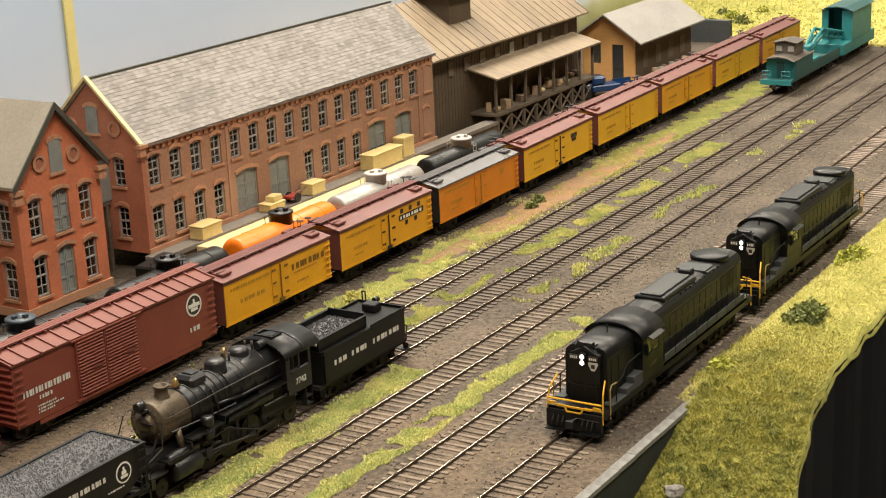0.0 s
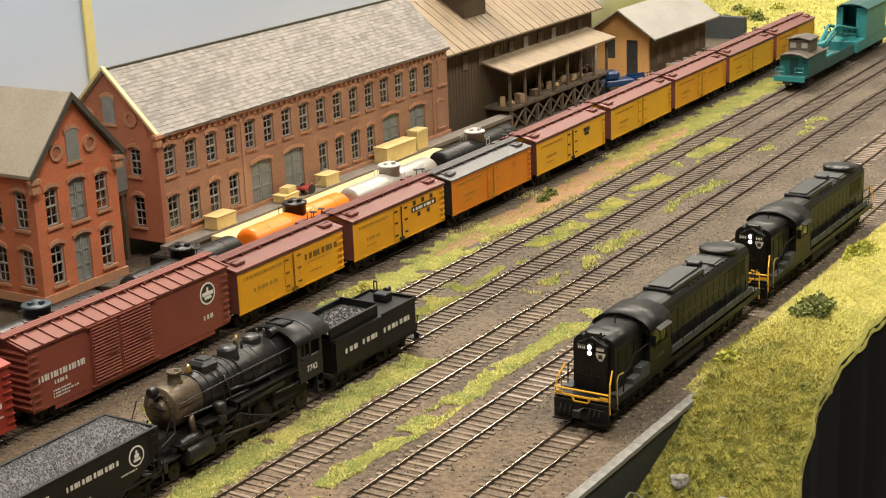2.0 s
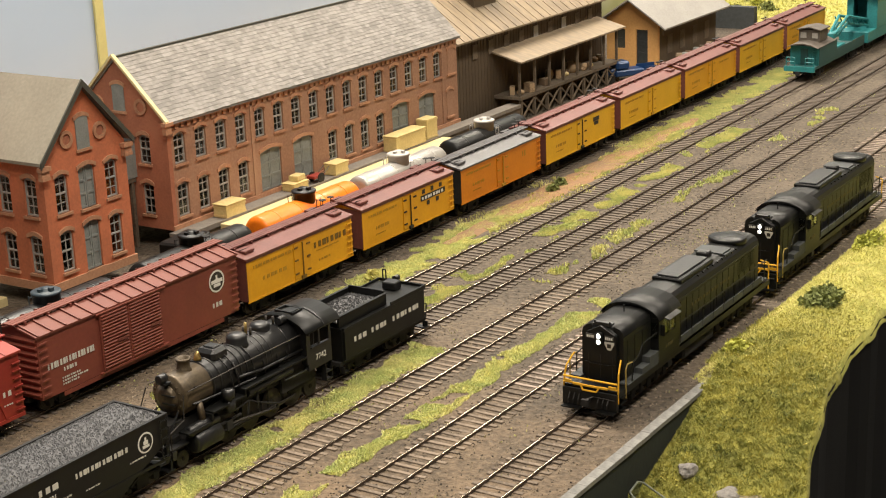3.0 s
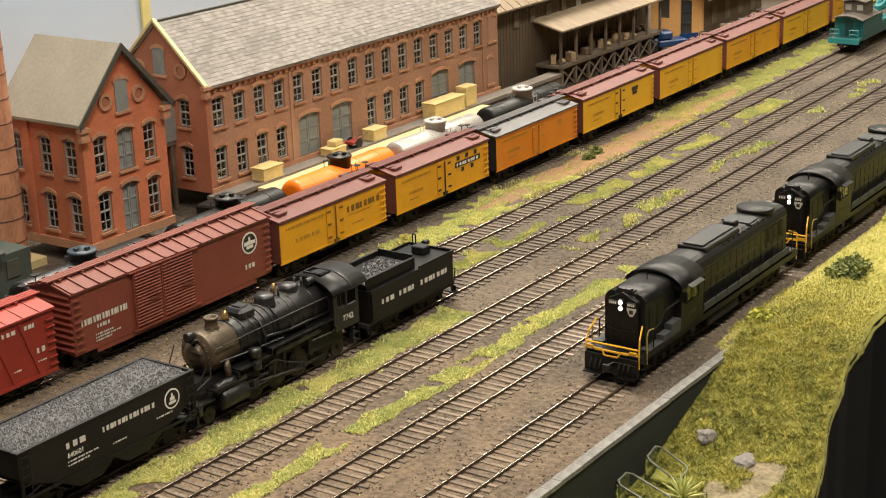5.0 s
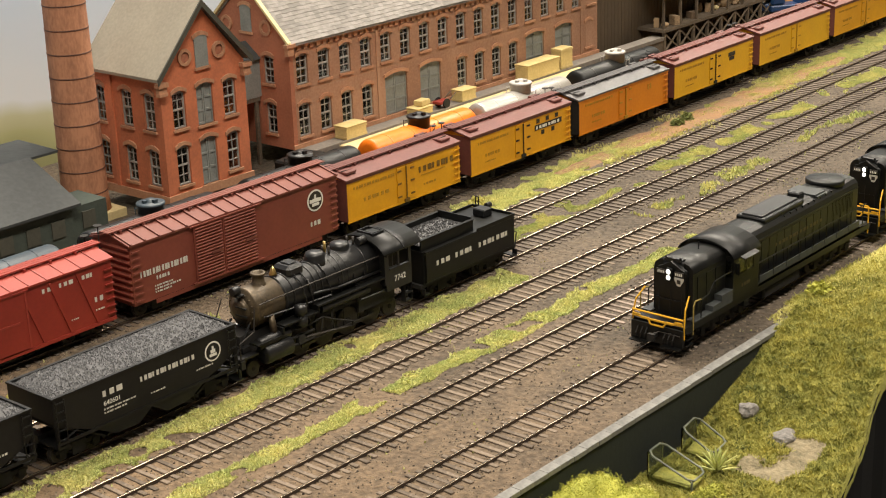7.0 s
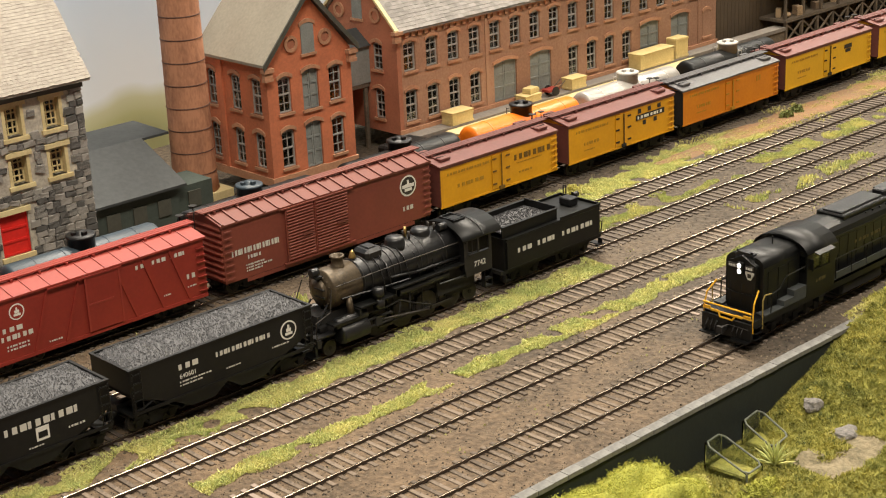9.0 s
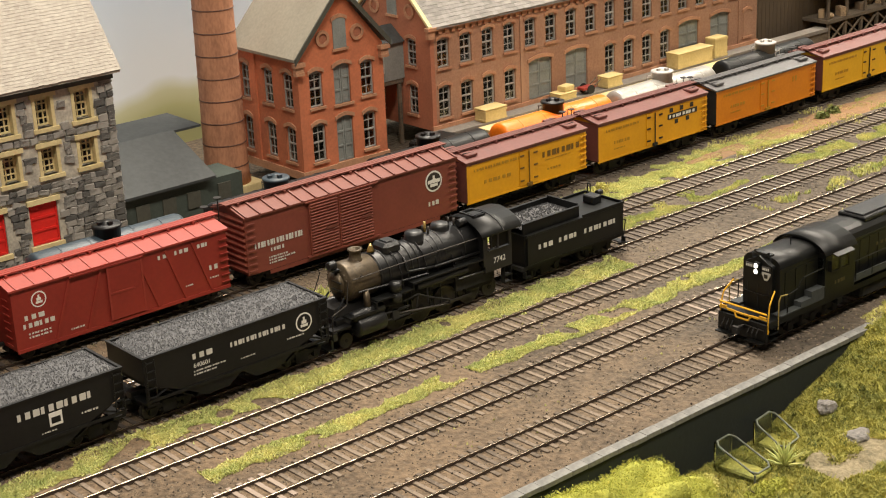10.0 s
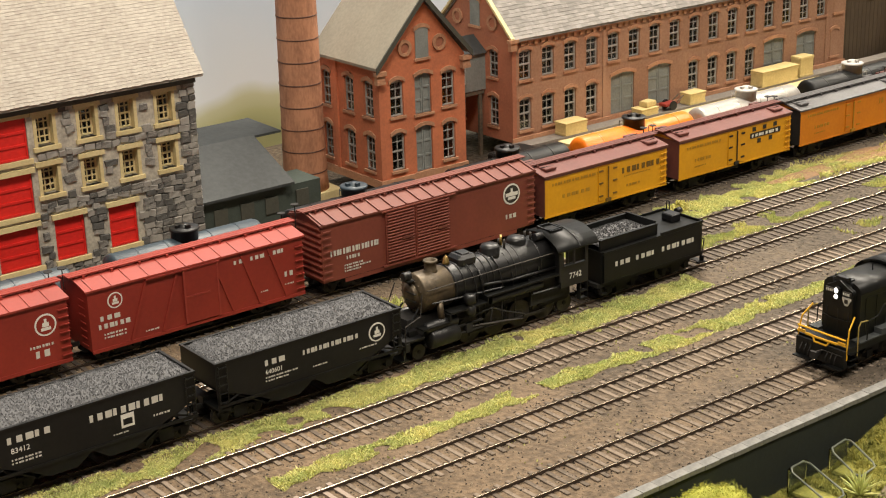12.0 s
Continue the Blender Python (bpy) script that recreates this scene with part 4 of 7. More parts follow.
# ---- small brick mill ----
sm = thing("brick_mill_house", (0, 0, 0), "tall narrow red brick mill house with grey felt roof", "building")
X0, X1, Y0, Y1, B0, E0, R0 = -24.35, -17.6, 10.5, 17.2, 0.7, 8.35, 12.3
at = frame_of((X0, Y0, B0), "-y")
wd = X1 - X0
wins = [(0.85, 1.85, 4.45, 6.75), (wd - 1.85, wd - 0.85, 4.45, 6.75), (0.85, 1.85, 0.95, 3.4), (wd - 1.85, wd - 0.85, 0.95, 3.4)]
doors = [(2.75, 4.05, 4.3, 6.85), (2.75, 4.05, 0.55, 3.5)]
bm = wall(at, wd, E0 - B0, wins + doors, start=0.352)
poly(bm, at, [(0, E0 - B0 + 0.001), (wd, E0 - B0 + 0.001), (wd / 2, R0 - B0)], -0.35, 0)
part("gable_wall", bm, "house_brick", sm)
for h in wins:
    sash(at, h, sm)
for h in doors:
    shuttered(at, h, sm)
bm = bmesh.new()
attic = (wd / 2 - 0.5, wd / 2 + 0.5, 7.85, 9.75)
hexa(bm, at, attic[0], attic[1], 0.002, 0.06, attic[2], attic[3])
a = part("attic_shutter", bm, "shutter", sm)
hood(at, attic, a)
oculus(at, wd / 2 - 1.35, 8.65, sm)
oculus(at, wd / 2 + 1.35, 8.65, sm)
ew = frame_of((X0, Y1, B0), "-x")
wl = Y1 - Y0
side = [(wl - u - 0.5, wl - u + 0.5, v, v + 2.3) for u in (1.15, 3.25) for v in (1.0, 4.45)] + [(0.5, 1.4, v, v + 2.3) for v in (1.0, 4.45)]
part("wall", wall(ew, wl, E0 - B0, side), "house_brick", sm)
for h in side:
    sash(ew, h, sm)
bm = bmesh.new()
hexa(bm, at, -0.12, wd + 0.1, 0.001, 0.12, 0, 0.5)
hexa(bm, ew, 0, wl + 0.001, 0.001, 0.12, 0, 0.5)
part("plinth", bm, "brick_trim", sm)
bm = bmesh.new()
hexa(bm, ew, wl - 4.75, wl - 4.45, 0.002, 0.12, 0.5, E0 - B0 - 0.1)
part("pilaster", bm, "house_brick", sm)
part("back_wall", boxes((X1 - 0.3, X1, Y0 + 0.36, Y1, B0, E0), (X0 + 0.36, X1 - 0.31, Y1 - 0.3, Y1, B0, E0)), "house_brick", sm)
# two added dark sheets in place of the shaded rooms behind the windows
part("inside_floor", boxes((X0 + 1.8, X0 + 1.9, Y0 + 1.8, Y1 - 0.4, B0, E0 - 0.1), (X0 + 0.4, X1 - 0.4, Y0 + 1.6, Y0 + 1.7, B0, E0 - 0.1)), "dark_trim_and_inside", sm, "added dark sheet standing in for the unlit inside")
xm = (X0 + X1) / 2
for e in (X0 - 0.4, X1 + 0.4):
    bm = bmesh.new()
    prism(bm, [(e, E0 - 0.05), (xm, R0 + 0.1), (xm, R0 + 0.3), (e, E0 + 0.13)], Y0 - 0.35, Y1 + 0.2, "y")
    part("roof", bm, "felt", sm, "grey-green felt roof")
    bm = bmesh.new()
    prism(bm, [(e, E0 - 0.25), (xm, R0 - 0.1), (xm, R0 + 0.34), (e, E0 + 0.17)], Y0 - 0.45, Y0 - 0.352, "y")
    part("verge_board", bm, "dark_trim_and_inside", sm)
for x in (X0 - 0.3, X1 - 0.35):
    part("kneeler", boxes((x, x + 0.6, Y0 - 0.3, Y0 - 0.001, E0 - 0.75, E0 - 0.4), (x - 0.08, x + 0.68, Y0 - 0.4, Y0 - 0.002, E0 - 0.4, E0 - 0.15), (x - 0.02, x + 0.62, Y0 - 0.34, Y0 - 0.003, E0 - 0.95, E0 - 0.75)), "brick_trim", sm)

# ---- wooden link between the two mills ----
link = thing("covered_bridge", (0, 0, 0), "grey weathered wooden passage joining the two mills", "passage")
part("body", boxes((X1 + 0.002, MX0 - 0.002, 14.6, 17.0, 4.4, 7.0)), "shutter", link)
bm = bmesh.new()
prism(bm, [(14.4, 6.95), (15.8, 8.0), (17.2, 6.95)], X1 + 0.003, MX0 - 0.003)
part("roof", bm, "tar", link)
lk = frame_of((X1, 14.6, 4.4), "-y")
sash(lk, (2.4, 3.3, 0.6, 2.1), link, back=-0.08, hooded=False)
part("brace", boxes((X1 + 0.1, MX0 - 0.1, 14.65, 14.85, 4.1, 4.398), (X1 + 0.2, X1 + 0.45, 14.7, 14.9, G, 4.099), (MX0 - 0.5, MX0 - 0.25, 14.7, 14.9, G, 4.099), (X1 + 0.1, MX0 - 0.1, 17.0, 17.2, G, 4.39)), "timber", link)

# ---- chimney ----
stack = thing("factory_chimney", (-27.0, 15.2, 0), "tall round brick factory chimney with dark iron bands", "chimney")
part("shaft", lathe(bmesh.new(), [(1.5, 0.2), (1.4, 1.2), (1.36, 4), (1.27, 12), (1.18, 20), (1.1, 26)], 28), "chimney", stack)
for i in range(17):
    z = 1.5 + i * 1.42
    r = 1.405 - 0.0114 * z
    part("band", lathe(bmesh.new(), [(r, z), (r + 0.03, z + 0.01), (r + 0.03, z + 0.07), (r, z + 0.08)], 28), "band", stack)
part("base", softbox(-1.7, 1.7, -1.7, 1.7, G - 0.1, 0.3), "cream", stack, "pale stone footing")

# ---- dark shed ----
shed = thing("lean_to_shed", (0, 0, 0), "low dark green boarded shed with tar paper roof", "shed")
part("body", boxes((-37.2, -31.4, 10.6, 17.5, G - 0.1, 2.45)), "shed_green", shed)
bm = bmesh.new()
prism(bm, [(10.2, 2.5), (14.6, 4.5), (14.6, 4.65), (10.2, 2.65)], -37.3, -31.0)
part("roof", bm, "tar", shed, "dark blue-grey tar paper roof")
bm = bmesh.new()
prism(bm, [(14.62, 4.45), (18.5, 4.5), (18.5, 4.65), (14.62, 4.6)], -38.0, -29.0)
part("rear_roof", bm, "tar", shed)
part("rear_wall", boxes((-31.39, -28.8, 10.8, 13.4, G - 0.1, 2.3)), "shed_green", shed)
for x in (-36.4, -34.6, -32.9, -30.6):
    part("window", boxes((x, x + 0.9, 10.52 if x < -31.4 else 10.72, 10.598 if x < -31.4 else 10.798, 0.9, 1.9)), "dark_trim_and_inside", shed)

# ---- stone mill ----
st = thing("stone_mill", (0, 0, 0), "three-storey grey rubble stone mill with red doors", "building")
SX0, SX1, SY, SB, SE = -62.0, -37.5, 9.8, 0.6, 10.35
at = frame_of((SX0, SY, SB), "-y")
cols = [-39.4, -41.75, -44.05, -46.5]
w_up = [(c - 0.65 - SX0, c + 0.65 - SX0, 7.35, 9.05) for c in cols]
w_low = [(c - 0.65 - SX0, c + 0.65 - SX0, 4.7, 6.3) for c in cols]
d_hole = [(-43.35 - SX0, -41.65 - SX0, 0.9, 3.25), (-46.55 - SX0, -44.8 - SX0, 0.9, 3.25)]
d_hole += [(x - SX0, x + 2.3 - SX0, v, v + 2.25) for x in (-49.8, -55.0) for v in (0.9, 3.85, 6.85)]
part("wall", wall(at, SX1 - SX0, SE - SB, w_up + w_low + d_hole, thick=0.6, rise=0), "mortar", st, "pale mortar bed of the rubble wall")
part("back_wall", boxes((SX1 - 0.5, SX1, SY + 0.601, SY + 9, SB, SE), (SX0, SX1 - 0.51, SY + 8.5, SY + 9, SB, SE), (SX0, SX1 - 1, SY + 1.8, SY + 1.9, SB, SE - 0.1)), "stone", st)
for h in w_up + w_low:
    w = sash(at, (h[0] + 0.2, h[1] - 0.2, h[2] + 0.05, h[3] - 0.05), st, cols=3, rows=4, mat="cream", back=0.42, hooded=False, bar=0.07)
    u0, u1, v0, v1 = h
    for nm, a, b, c, d0, e, f in (("window_sill", u0 - 0.12, u1 + 0.12, -0.3, 0.18, v0 - 0.22, v0), ("lintel", u0 - 0.12, u1 + 0.12, -0.3, 0.14, v1, v1 + 0.26), ("jamb", u0, u0 + 0.19, -0.5, 0.03, v0 + 0.001, v1 - 0.001), ("jamb", u1 - 0.19, u1, -0.5, 0.03, v0 + 0.001, v1 - 0.001)):
        bm = bmesh.new()
        hexa(bm, at, a, b, c, d0, e, f)
        part(nm, bm, "cream", w, "cream stone")
for h in d_hole:
    d = shuttered(at, h, st, mat="red", leaves=1, rows=3, hooded=False, back=0.12)
    u0, u1, v0, v1 = h
    for nm, e, f in (("door_sill", v0 - 0.26, v0), ("lintel", v1, v1 + 0.28)):
        bm = bmesh.new()
        hexa(bm, at, u0 - 0.15, u1 + 0.15, -0.2, 0.17, e, f)
        part(nm, bm, "cream", d, "cream stone")
bm = bmesh.new()
hexa(bm, at, 0, SX1 - SX0, 0.05, 0.3, SE - SB - 0.42, SE - SB)
part("eave_board", bm, "dark_trim_and_inside", st)
roof = part("roof", roof_slab(SX0, SX1 + 0.35, (SY - 0.55, SE + 0.05), (SY + 4.5, 17.2)), "tan_slate", st, "tan slate roof")
slates(-56, SX1 + 0.38, (SY - 0.6, SE + 0.07), (SY + 4.5, 17.22), 0.2, 0.3, "tan_slate", roof, 8, 0.008)
bm = bmesh.new()
prism(bm, [(SY, SE), (SY + 9, SE), (SY + 4.5, 17.0)], SX1 - 0.5, SX1)
part("gable", bm, "stone", st)
# rubble stones on the front, round the openings
rnd = random.Random(21)
shapes = []
for k in range(10):
    bm = boxes((-0.5, 0.5, -0.09, 0.05, -0.5, 0.5))
    bmesh.ops.bevel(bm, geom=[e for e in bm.edges if all(v.co.y < 0 for v in e.verts)], offset=0.09, segments=1, affect="EDGES")
    for v in bm.verts:
        v.co += Vector((rnd.uniform(-0.1, 0.1), rnd.uniform(-0.03, 0.03), rnd.uniform(-0.1, 0.1)))
    shapes.append(meshed("stone", bm, "stone"))
stw = [o for o in st.children if o.name.startswith("wall")][0]
openings = [(h[0] - 0.16, h[1] + 0.16, h[2] - 0.26, h[3] + 0.3) for h in w_up + w_low + d_hole]
count, v = 0, 0.0
rest = bmesh.new()
while v < SE - SB - 0.45:
    hgt = rnd.uniform(0.3, 0.48)
    u = SX1 - SX0
    while u > 6.0:
        wdt = rnd.uniform(0.35, 0.8)
        c, cv = u - wdt / 2, v + hgt / 2
        u -= wdt
        if any(a < c + wdt * 0.3 and c - wdt * 0.3 < b and e < cv + hgt * 0.25 and cv - hgt * 0.25 < f for a, b, e, f in openings):
            continue
        if count < 300 and c > 12.5:
            ob = new("stone", shapes[rnd.randrange(10)])
            ob.parent = stw
            p = at(c, 0.03, cv + rnd.uniform(-0.04, 0.04)) * S
            ob.matrix_basis = pose(p.x, p.y, p.z, 0, rnd.uniform(-9, 9), 0) @ Matrix.Diagonal((wdt * 0.98, 1, hgt * 1.0, 1))
            count += 1
        else:
            hexa(rest, at, c - wdt * 0.46, c + wdt * 0.46, 0, rnd.uniform(0.06, 0.14), cv - hgt * 0.45, cv + hgt * 0.45)
    v += hgt * 0.97
if len(rest.verts):
    tagged(part("stones", rest, "stone", stw), kind="stuff")

# ---- loading dock in front of the mill ----
dock = tagged(thing("loading_dock", (0, 0, 0), "long grey planked loading dock in front of the mill", "dock"), kind="structure")
part("deck", boxes((-13.2, 30.0, 10.42, 11.65, 0.95, 1.15), (-13.2, 30.0, 10.33, 10.418, 0.9, 1.2)), "dock", dock)
part("skirt", boxes((-13.1, 29.9, 10.45, 10.6, G - 0.1, 0.949)), "timber", dock)
part("step", boxes((-9.8, 17.3, 7.9, 10.3, G - 0.1, 1.05)), "cream", dock, "pale yellow lower platform")


def crate(at, size, label, lid=True, turn=0.0):
    t = thing("crate", at, label, "crate", "crates on the dock", turn)
    a, b, h = size
    part("crate_body", softbox(-a / 2, a / 2, -b / 2, b / 2, 0, h, w=0.02), "crate", t)
    for z in (0.06, h - 0.2):
        bm = boxes((-a / 2 - 0.03, a / 2 + 0.03, -b / 2 - 0.03, -b / 2, z, z + 0.14), (-a / 2 - 0.03, -a / 2, -b / 2, b / 2, z, z + 0.14))
        part("batten", bm, "crate", t)
    if lid:
        part("lid", softbox(-a / 2 - 0.06, a / 2 + 0.06, -b / 2 - 0.06, b / 2 + 0.06, h, h + 0.08, w=0.02), "crate", t)


crate((-8.0, 10.95, 1.15), (1.95, 1.1, 0.85), "large pale wooden crate on the loading dock")
crate((-0.9, 10.95, 1.15), (1.6, 1.0, 0.5), "low pale wooden crate on the loading dock")
crate((-0.6, 11.0, 1.73), (1.0, 0.7, 0.4), "small pale crate stacked on another", False, 8)
crate((4.0, 10.95, 1.15), (1.55, 1.0, 0.8), "pale wooden crate on the loading dock")
crate((12.9, 10.95, 1.15), (4.0, 1.2, 1.15), "long pale wooden crate on the loading dock")
crate((16.2, 11.05, 1.15), (1.5, 1.0, 1.6), "tall pale wooden crate beside a long one", False)
bm = bmesh.new()
barrow = thing("hand_cart", (1.3, 10.8, 1.15), "small red two-wheeled hand cart on the dock", "cart")
part("bed", softbox(-0.6, 0.6, -0.35, 0.35, 0.35, 0.55), "bright_red", barrow)
for y in (-0.4, 0.4):
    part("wheel", tube(bmesh.new(), (0.1, y - 0.05, 0.35), (0.1, y + 0.05, 0.35), 0.35, n=14), "under", barrow)
part("handle", tubes(0.04, ((0.6, -0.25, 0.5), (1.3, -0.25, 0.9)), ((0.6, 0.25, 0.5), (1.3, 0.25, 0.9))), "timber", barrow)

# ---- brown freight house with porch ----
fh = thing("freight_house", (0, 0, 0), "weathered brown board freight house with rusty tin roof", "building")
FX0, FX1, FY0, FY1 = 23.0, 50.0, 12.9, 22.5
at = frame_of((FX0, FY0, G), "-y")
part("wall", boxes((FX0, FX1, FY0, FY0 + 0.3, G, 7.4), (FX1 - 0.3, FX1, FY0 + 0.301, FY1, G, 7.4), (FX0, FX0 + 0.3, FY0 + 0.301, FY1, G, 7.4)), "brown", fh, "dark brown board wall")
batten = part("batten", boxes((-0.03, 0.03, -0.022, -0.001, G, 7.3)), "brown", fh, at=(FX0 + 0.2, FY0, 0))
for i in range(1, 54):
    again(batten, (FX0 + 0.2 + i * 0.5, FY0, 0))
for i in range(9):
    bm = bmesh.new()
    hexa(bm, at, 3.2 + i * 2.6, 4.0 + i * 2.6, 0.06, 0.12, 5.7, 6.9)
    part("window", bm, "sash" if i in (4, 6) else "timber", fh)
fm = (FY0 + FY1) / 2
roof = part("roof", roof_slab(FX0 - 0.6, FX1 + 0.7, (FY0 - 0.9, 7.35), (fm, 11.3)), "rusty", fh, "rust-streaked corrugated tin roof")
part("roof", roof_slab(FX0 - 0.6, FX1 + 0.7, (FY1 + 0.9, 7.35), (fm, 11.3)), "rusty", fh)
bm = bmesh.new()
for i in range(24):
    x = FX0 - 0.5 + i * 1.22
    prism(bm, [(FY0 - 0.9, 7.36), (fm, 11.31), (fm, 11.37), (FY0 - 0.9, 7.42)], x, x + 0.07)
part("roof_seam", bm, "rusty", roof)
cup = part("cupola", boxes((29.6, 33.2, 14.6, 17.6, 8.0, 11.5)), "brown", fh, "square brown roof cupola")
bm = bmesh.new()
prism(bm, [(14.1, 11.4), (16.1, 12.9), (18.1, 11.4)], 29.0, 33.8)
part("cupola_roof", bm, "rusty", cup)
part("porch_deck", boxes((29.6, 48.6, 10.2, 12.88, 1.55, 1.8)), "timber", fh)
for i in range(9):
    x = 29.9 + i * 2.3
    part("trestle_post", boxes((x - 0.12, x + 0.12, 10.3, 10.55, G, 1.548)), "timber", fh)
    if i < 8:
        part("brace", tubes(0.09, ((x, 10.36, G + 0.1), (x + 2.3, 10.36, 1.45)), ((x, 10.42, 1.45), (x + 2.3, 10.42, G + 0.1)), n=4), "timber", fh)
for i in range(8):
    x = 29.9 + i * 2.62
    part("porch_post", boxes((x - 0.1, x + 0.1, 10.4, 10.6, 1.802, 4.75)), "timber", fh)
bm = bmesh.new()
prism(bm, [(9.9, 4.75), (12.89, 5.55), (12.89, 5.7), (9.9, 4.9)], 29.2, 49.0)
part("porch_roof", bm, "rusty", fh, "rusty tin porch roof")
rnd = random.Random(33)
for i in range(26):
    x, y = 30.2 + 17.8 * rnd.random(), rnd.uniform(10.8, 12.2)
    s = rnd.uniform(0.3, 0.6)
    g = thing(("sack", "carton", "barrel")[i % 3], (x, y, 1.8), ("lumpy pale burlap sack on the porch", "small brown carton on the porch", "small wooden barrel on the porch")[i % 3], ("sack", "carton", "barrel")[i % 3], "goods on the porch", rnd.uniform(0, 90))
    if i % 3 == 2:
        part("barrel_body", lathe(bmesh.new(), [(s * 0.55, 0), (s * 0.7, s * 0.7), (s * 0.55, s * 1.4)], 12), "clutter", g)
    elif i % 3 == 1:
        part("carton_body", softbox(-s / 1.3, s / 1.3, -s / 2, s / 2, 0, s * rnd.uniform(0.9, 1.8)), "clutter", g)
    else:
        bm = bmesh.new()
        bmesh.ops.create_icosphere(bm, subdivisions=2, radius=s * 0.7)
        for v in bm.verts:
            v.co.z = max(v.co.z * 0.75 + s * 0.45, 0)
        part("sack_body", bm, "cream" if i % 2 else "clutter", g)

# ---- ochre depot ----
dp = thing("ochre_depot", (0, 0, 0), "small ochre stucco depot with grey tin roof", "building")
DX0, DX1, DY0, DY1, DE, DR = 54.0, 68.0, 8.9, 14.4, 4.75, 6.6
ew = frame_of((DX0, DY1, G), "-x")
dw = DY1 - DY0
dh = [(1.0, 2.0, 2.1, 4.0), (3.2, 4.4, 0.6, 4.0)]
bm = wall(ew, dw, DE - G, dh, rise=0)
poly(bm, ew, [(0, DE - G + 0.001), (dw, DE - G + 0.001), (dw / 2, DR - G)], -0.35, 0)
part("gable_wall", bm, "depot", dp)
part("wall", boxes((DX0 + 0.36, DX1, DY0, DY0 + 0.3, G, DE), (DX0 + 0.36, DX1, DY1 - 0.3, DY1, G, DE), (DX1 - 0.3, DX1 - 0.001, DY0 + 0.301, DY1 - 0.301, G, DE)), "brown", dp)
shuttered(ew, dh[0], dp, name="window", leaves=1, rows=2, hooded=False, mat="dark_trim_and_inside")
shuttered(ew, dh[1], dp, leaves=1, rows=3, hooded=False, mat="tar")
dm = (DY0 + DY1) / 2
for e in (DY0 - 1.2, DY1 + 1.2):
    part("roof", roof_slab(DX0 - 1.0, DX1 + 1.0, (e, DE - 0.62), (dm, DR + 0.2)), "tin", dp, "grey tin roof")
for y in (DY0 - 0.7, DY1 + 0.7):
    part("bracket", tubes(0.08, ((DX0 - 0.7, y, DE - 0.55), (DX0 - 0.02, y * 0.97 + dm * 0.03, DE - 1.4))), "timber", dp)
for i in range(4):
    part("window", boxes((DX0 + 2 + i * 3, DX0 + 3.2 + i * 3, DY0 - 0.06, DY0 - 0.001, 1.2, 3.0)), "timber", dp)
rnd = random.Random(8)
for i in range(9):
    b = thing("barrel", (55.5 + i * 1.2, 7.6 + rnd.uniform(-0.4, 0.4), G), "old barrel standing beside the depot", "barrel", "barrels at the depot")
    part("barrel_body", lathe(bmesh.new(), [(0.3, 0), (0.38, 0.5), (0.3, 1.2 + 0.5 * rnd.random())], 12), ("clutter", "shutter", "timber")[i % 3], b)

truck = thing("pickup_truck", (49.5, 9.6, G), "old dark blue pickup truck parked beside the depot", "truck", turn=-35)
part("body", softbox(-2.0, 1.0, -0.85, 0.85, 0.55, 1.15, w=0.1), "blue", truck)
part("hood", softbox(-3.2, -1.9, -0.6, 0.6, 0.6, 1.4, w=0.18), "blue", truck)
part("cab", softbox(-1.9, -0.5, -0.8, 0.8, 1.151, 2.0, w=0.2), "blue", truck)
part("bed", boxes((1.001, 3.0, -0.85, 0.85, 0.7, 0.8), (1.001, 3.0, -0.85, -0.78, 0.8, 1.3), (1.001, 3.0, 0.78, 0.85, 0.8, 1.3)), "blue", truck)
for x in (-2.6, 1.9):
    for y in (-0.85, 0.85):
        w = part("wheel", tube(bmesh.new(), (x, y - 0.12, 0.38), (x, y + 0.12, 0.38), 0.38, n=14), "under", truck)
for y in (-0.55, 0.55):
    part("headlight", lathe(bmesh.new(), [(0.02, -3.42), (0.16, -3.38), (0.12, -3.15)], 12, "x", (0, y, 1.15)), "silver", truck)

# ---- far end of the yard ----
setting("road_wall", boxes((80, 81, 9.5, 24, G - 1, 2.2)), "tar", "low dark grey wall at the far end of the yard", "wall")


def far_field(x, y):
    return G + 0.05 + 0.055 * max(0, x - 82) + 0.5 * max(0, y - 14) * smooth(80, 96, x) * 0.16 + 0.2 * lump(x, y, 4)


setting("field", heightfield(82, 200, 2.0, -24, 26.8, 1.6, far_field), "turf", "yellow-green grassy slope behind the yard", "ground")
lawn("field_grass", "straw", "pale dry grass on the far slope", lambda u, v: (82 + 70 * u * u, -24 + 50 * v), 40000, 0.12, 0.35, 17, far_field, lean=1.4, wide=0.1)
for i in range(7):
    clump("shrub", (84 + 2.2 * i, 12 + 2.0 * (i % 3), 0.0), 1.3, 1.3, 1.6, "deep" if i % 2 else "lime", "rough green shrub on the far slope", "shrub", 40 + i, leaf=0.22, count=350)


# ---- rolling stock ----
def wheelset(x, parent, r=0.42, y0=0.75):
    bm = bmesh.new()
    tube(bm, (x, -y0, r), (x, y0, r), 0.07, n=8)
    for s in (-1, 1):
        tube(bm, (x, s * (y0 - 0.06), r), (x, s * (y0 + 0.07), r), r, n=18)
        tube(bm, (x, s * (y0 - 0.1), r), (x, s * (y0 - 0.06), r), r + 0.05, n=18)
    return part("wheelset", bm, "steel", parent)


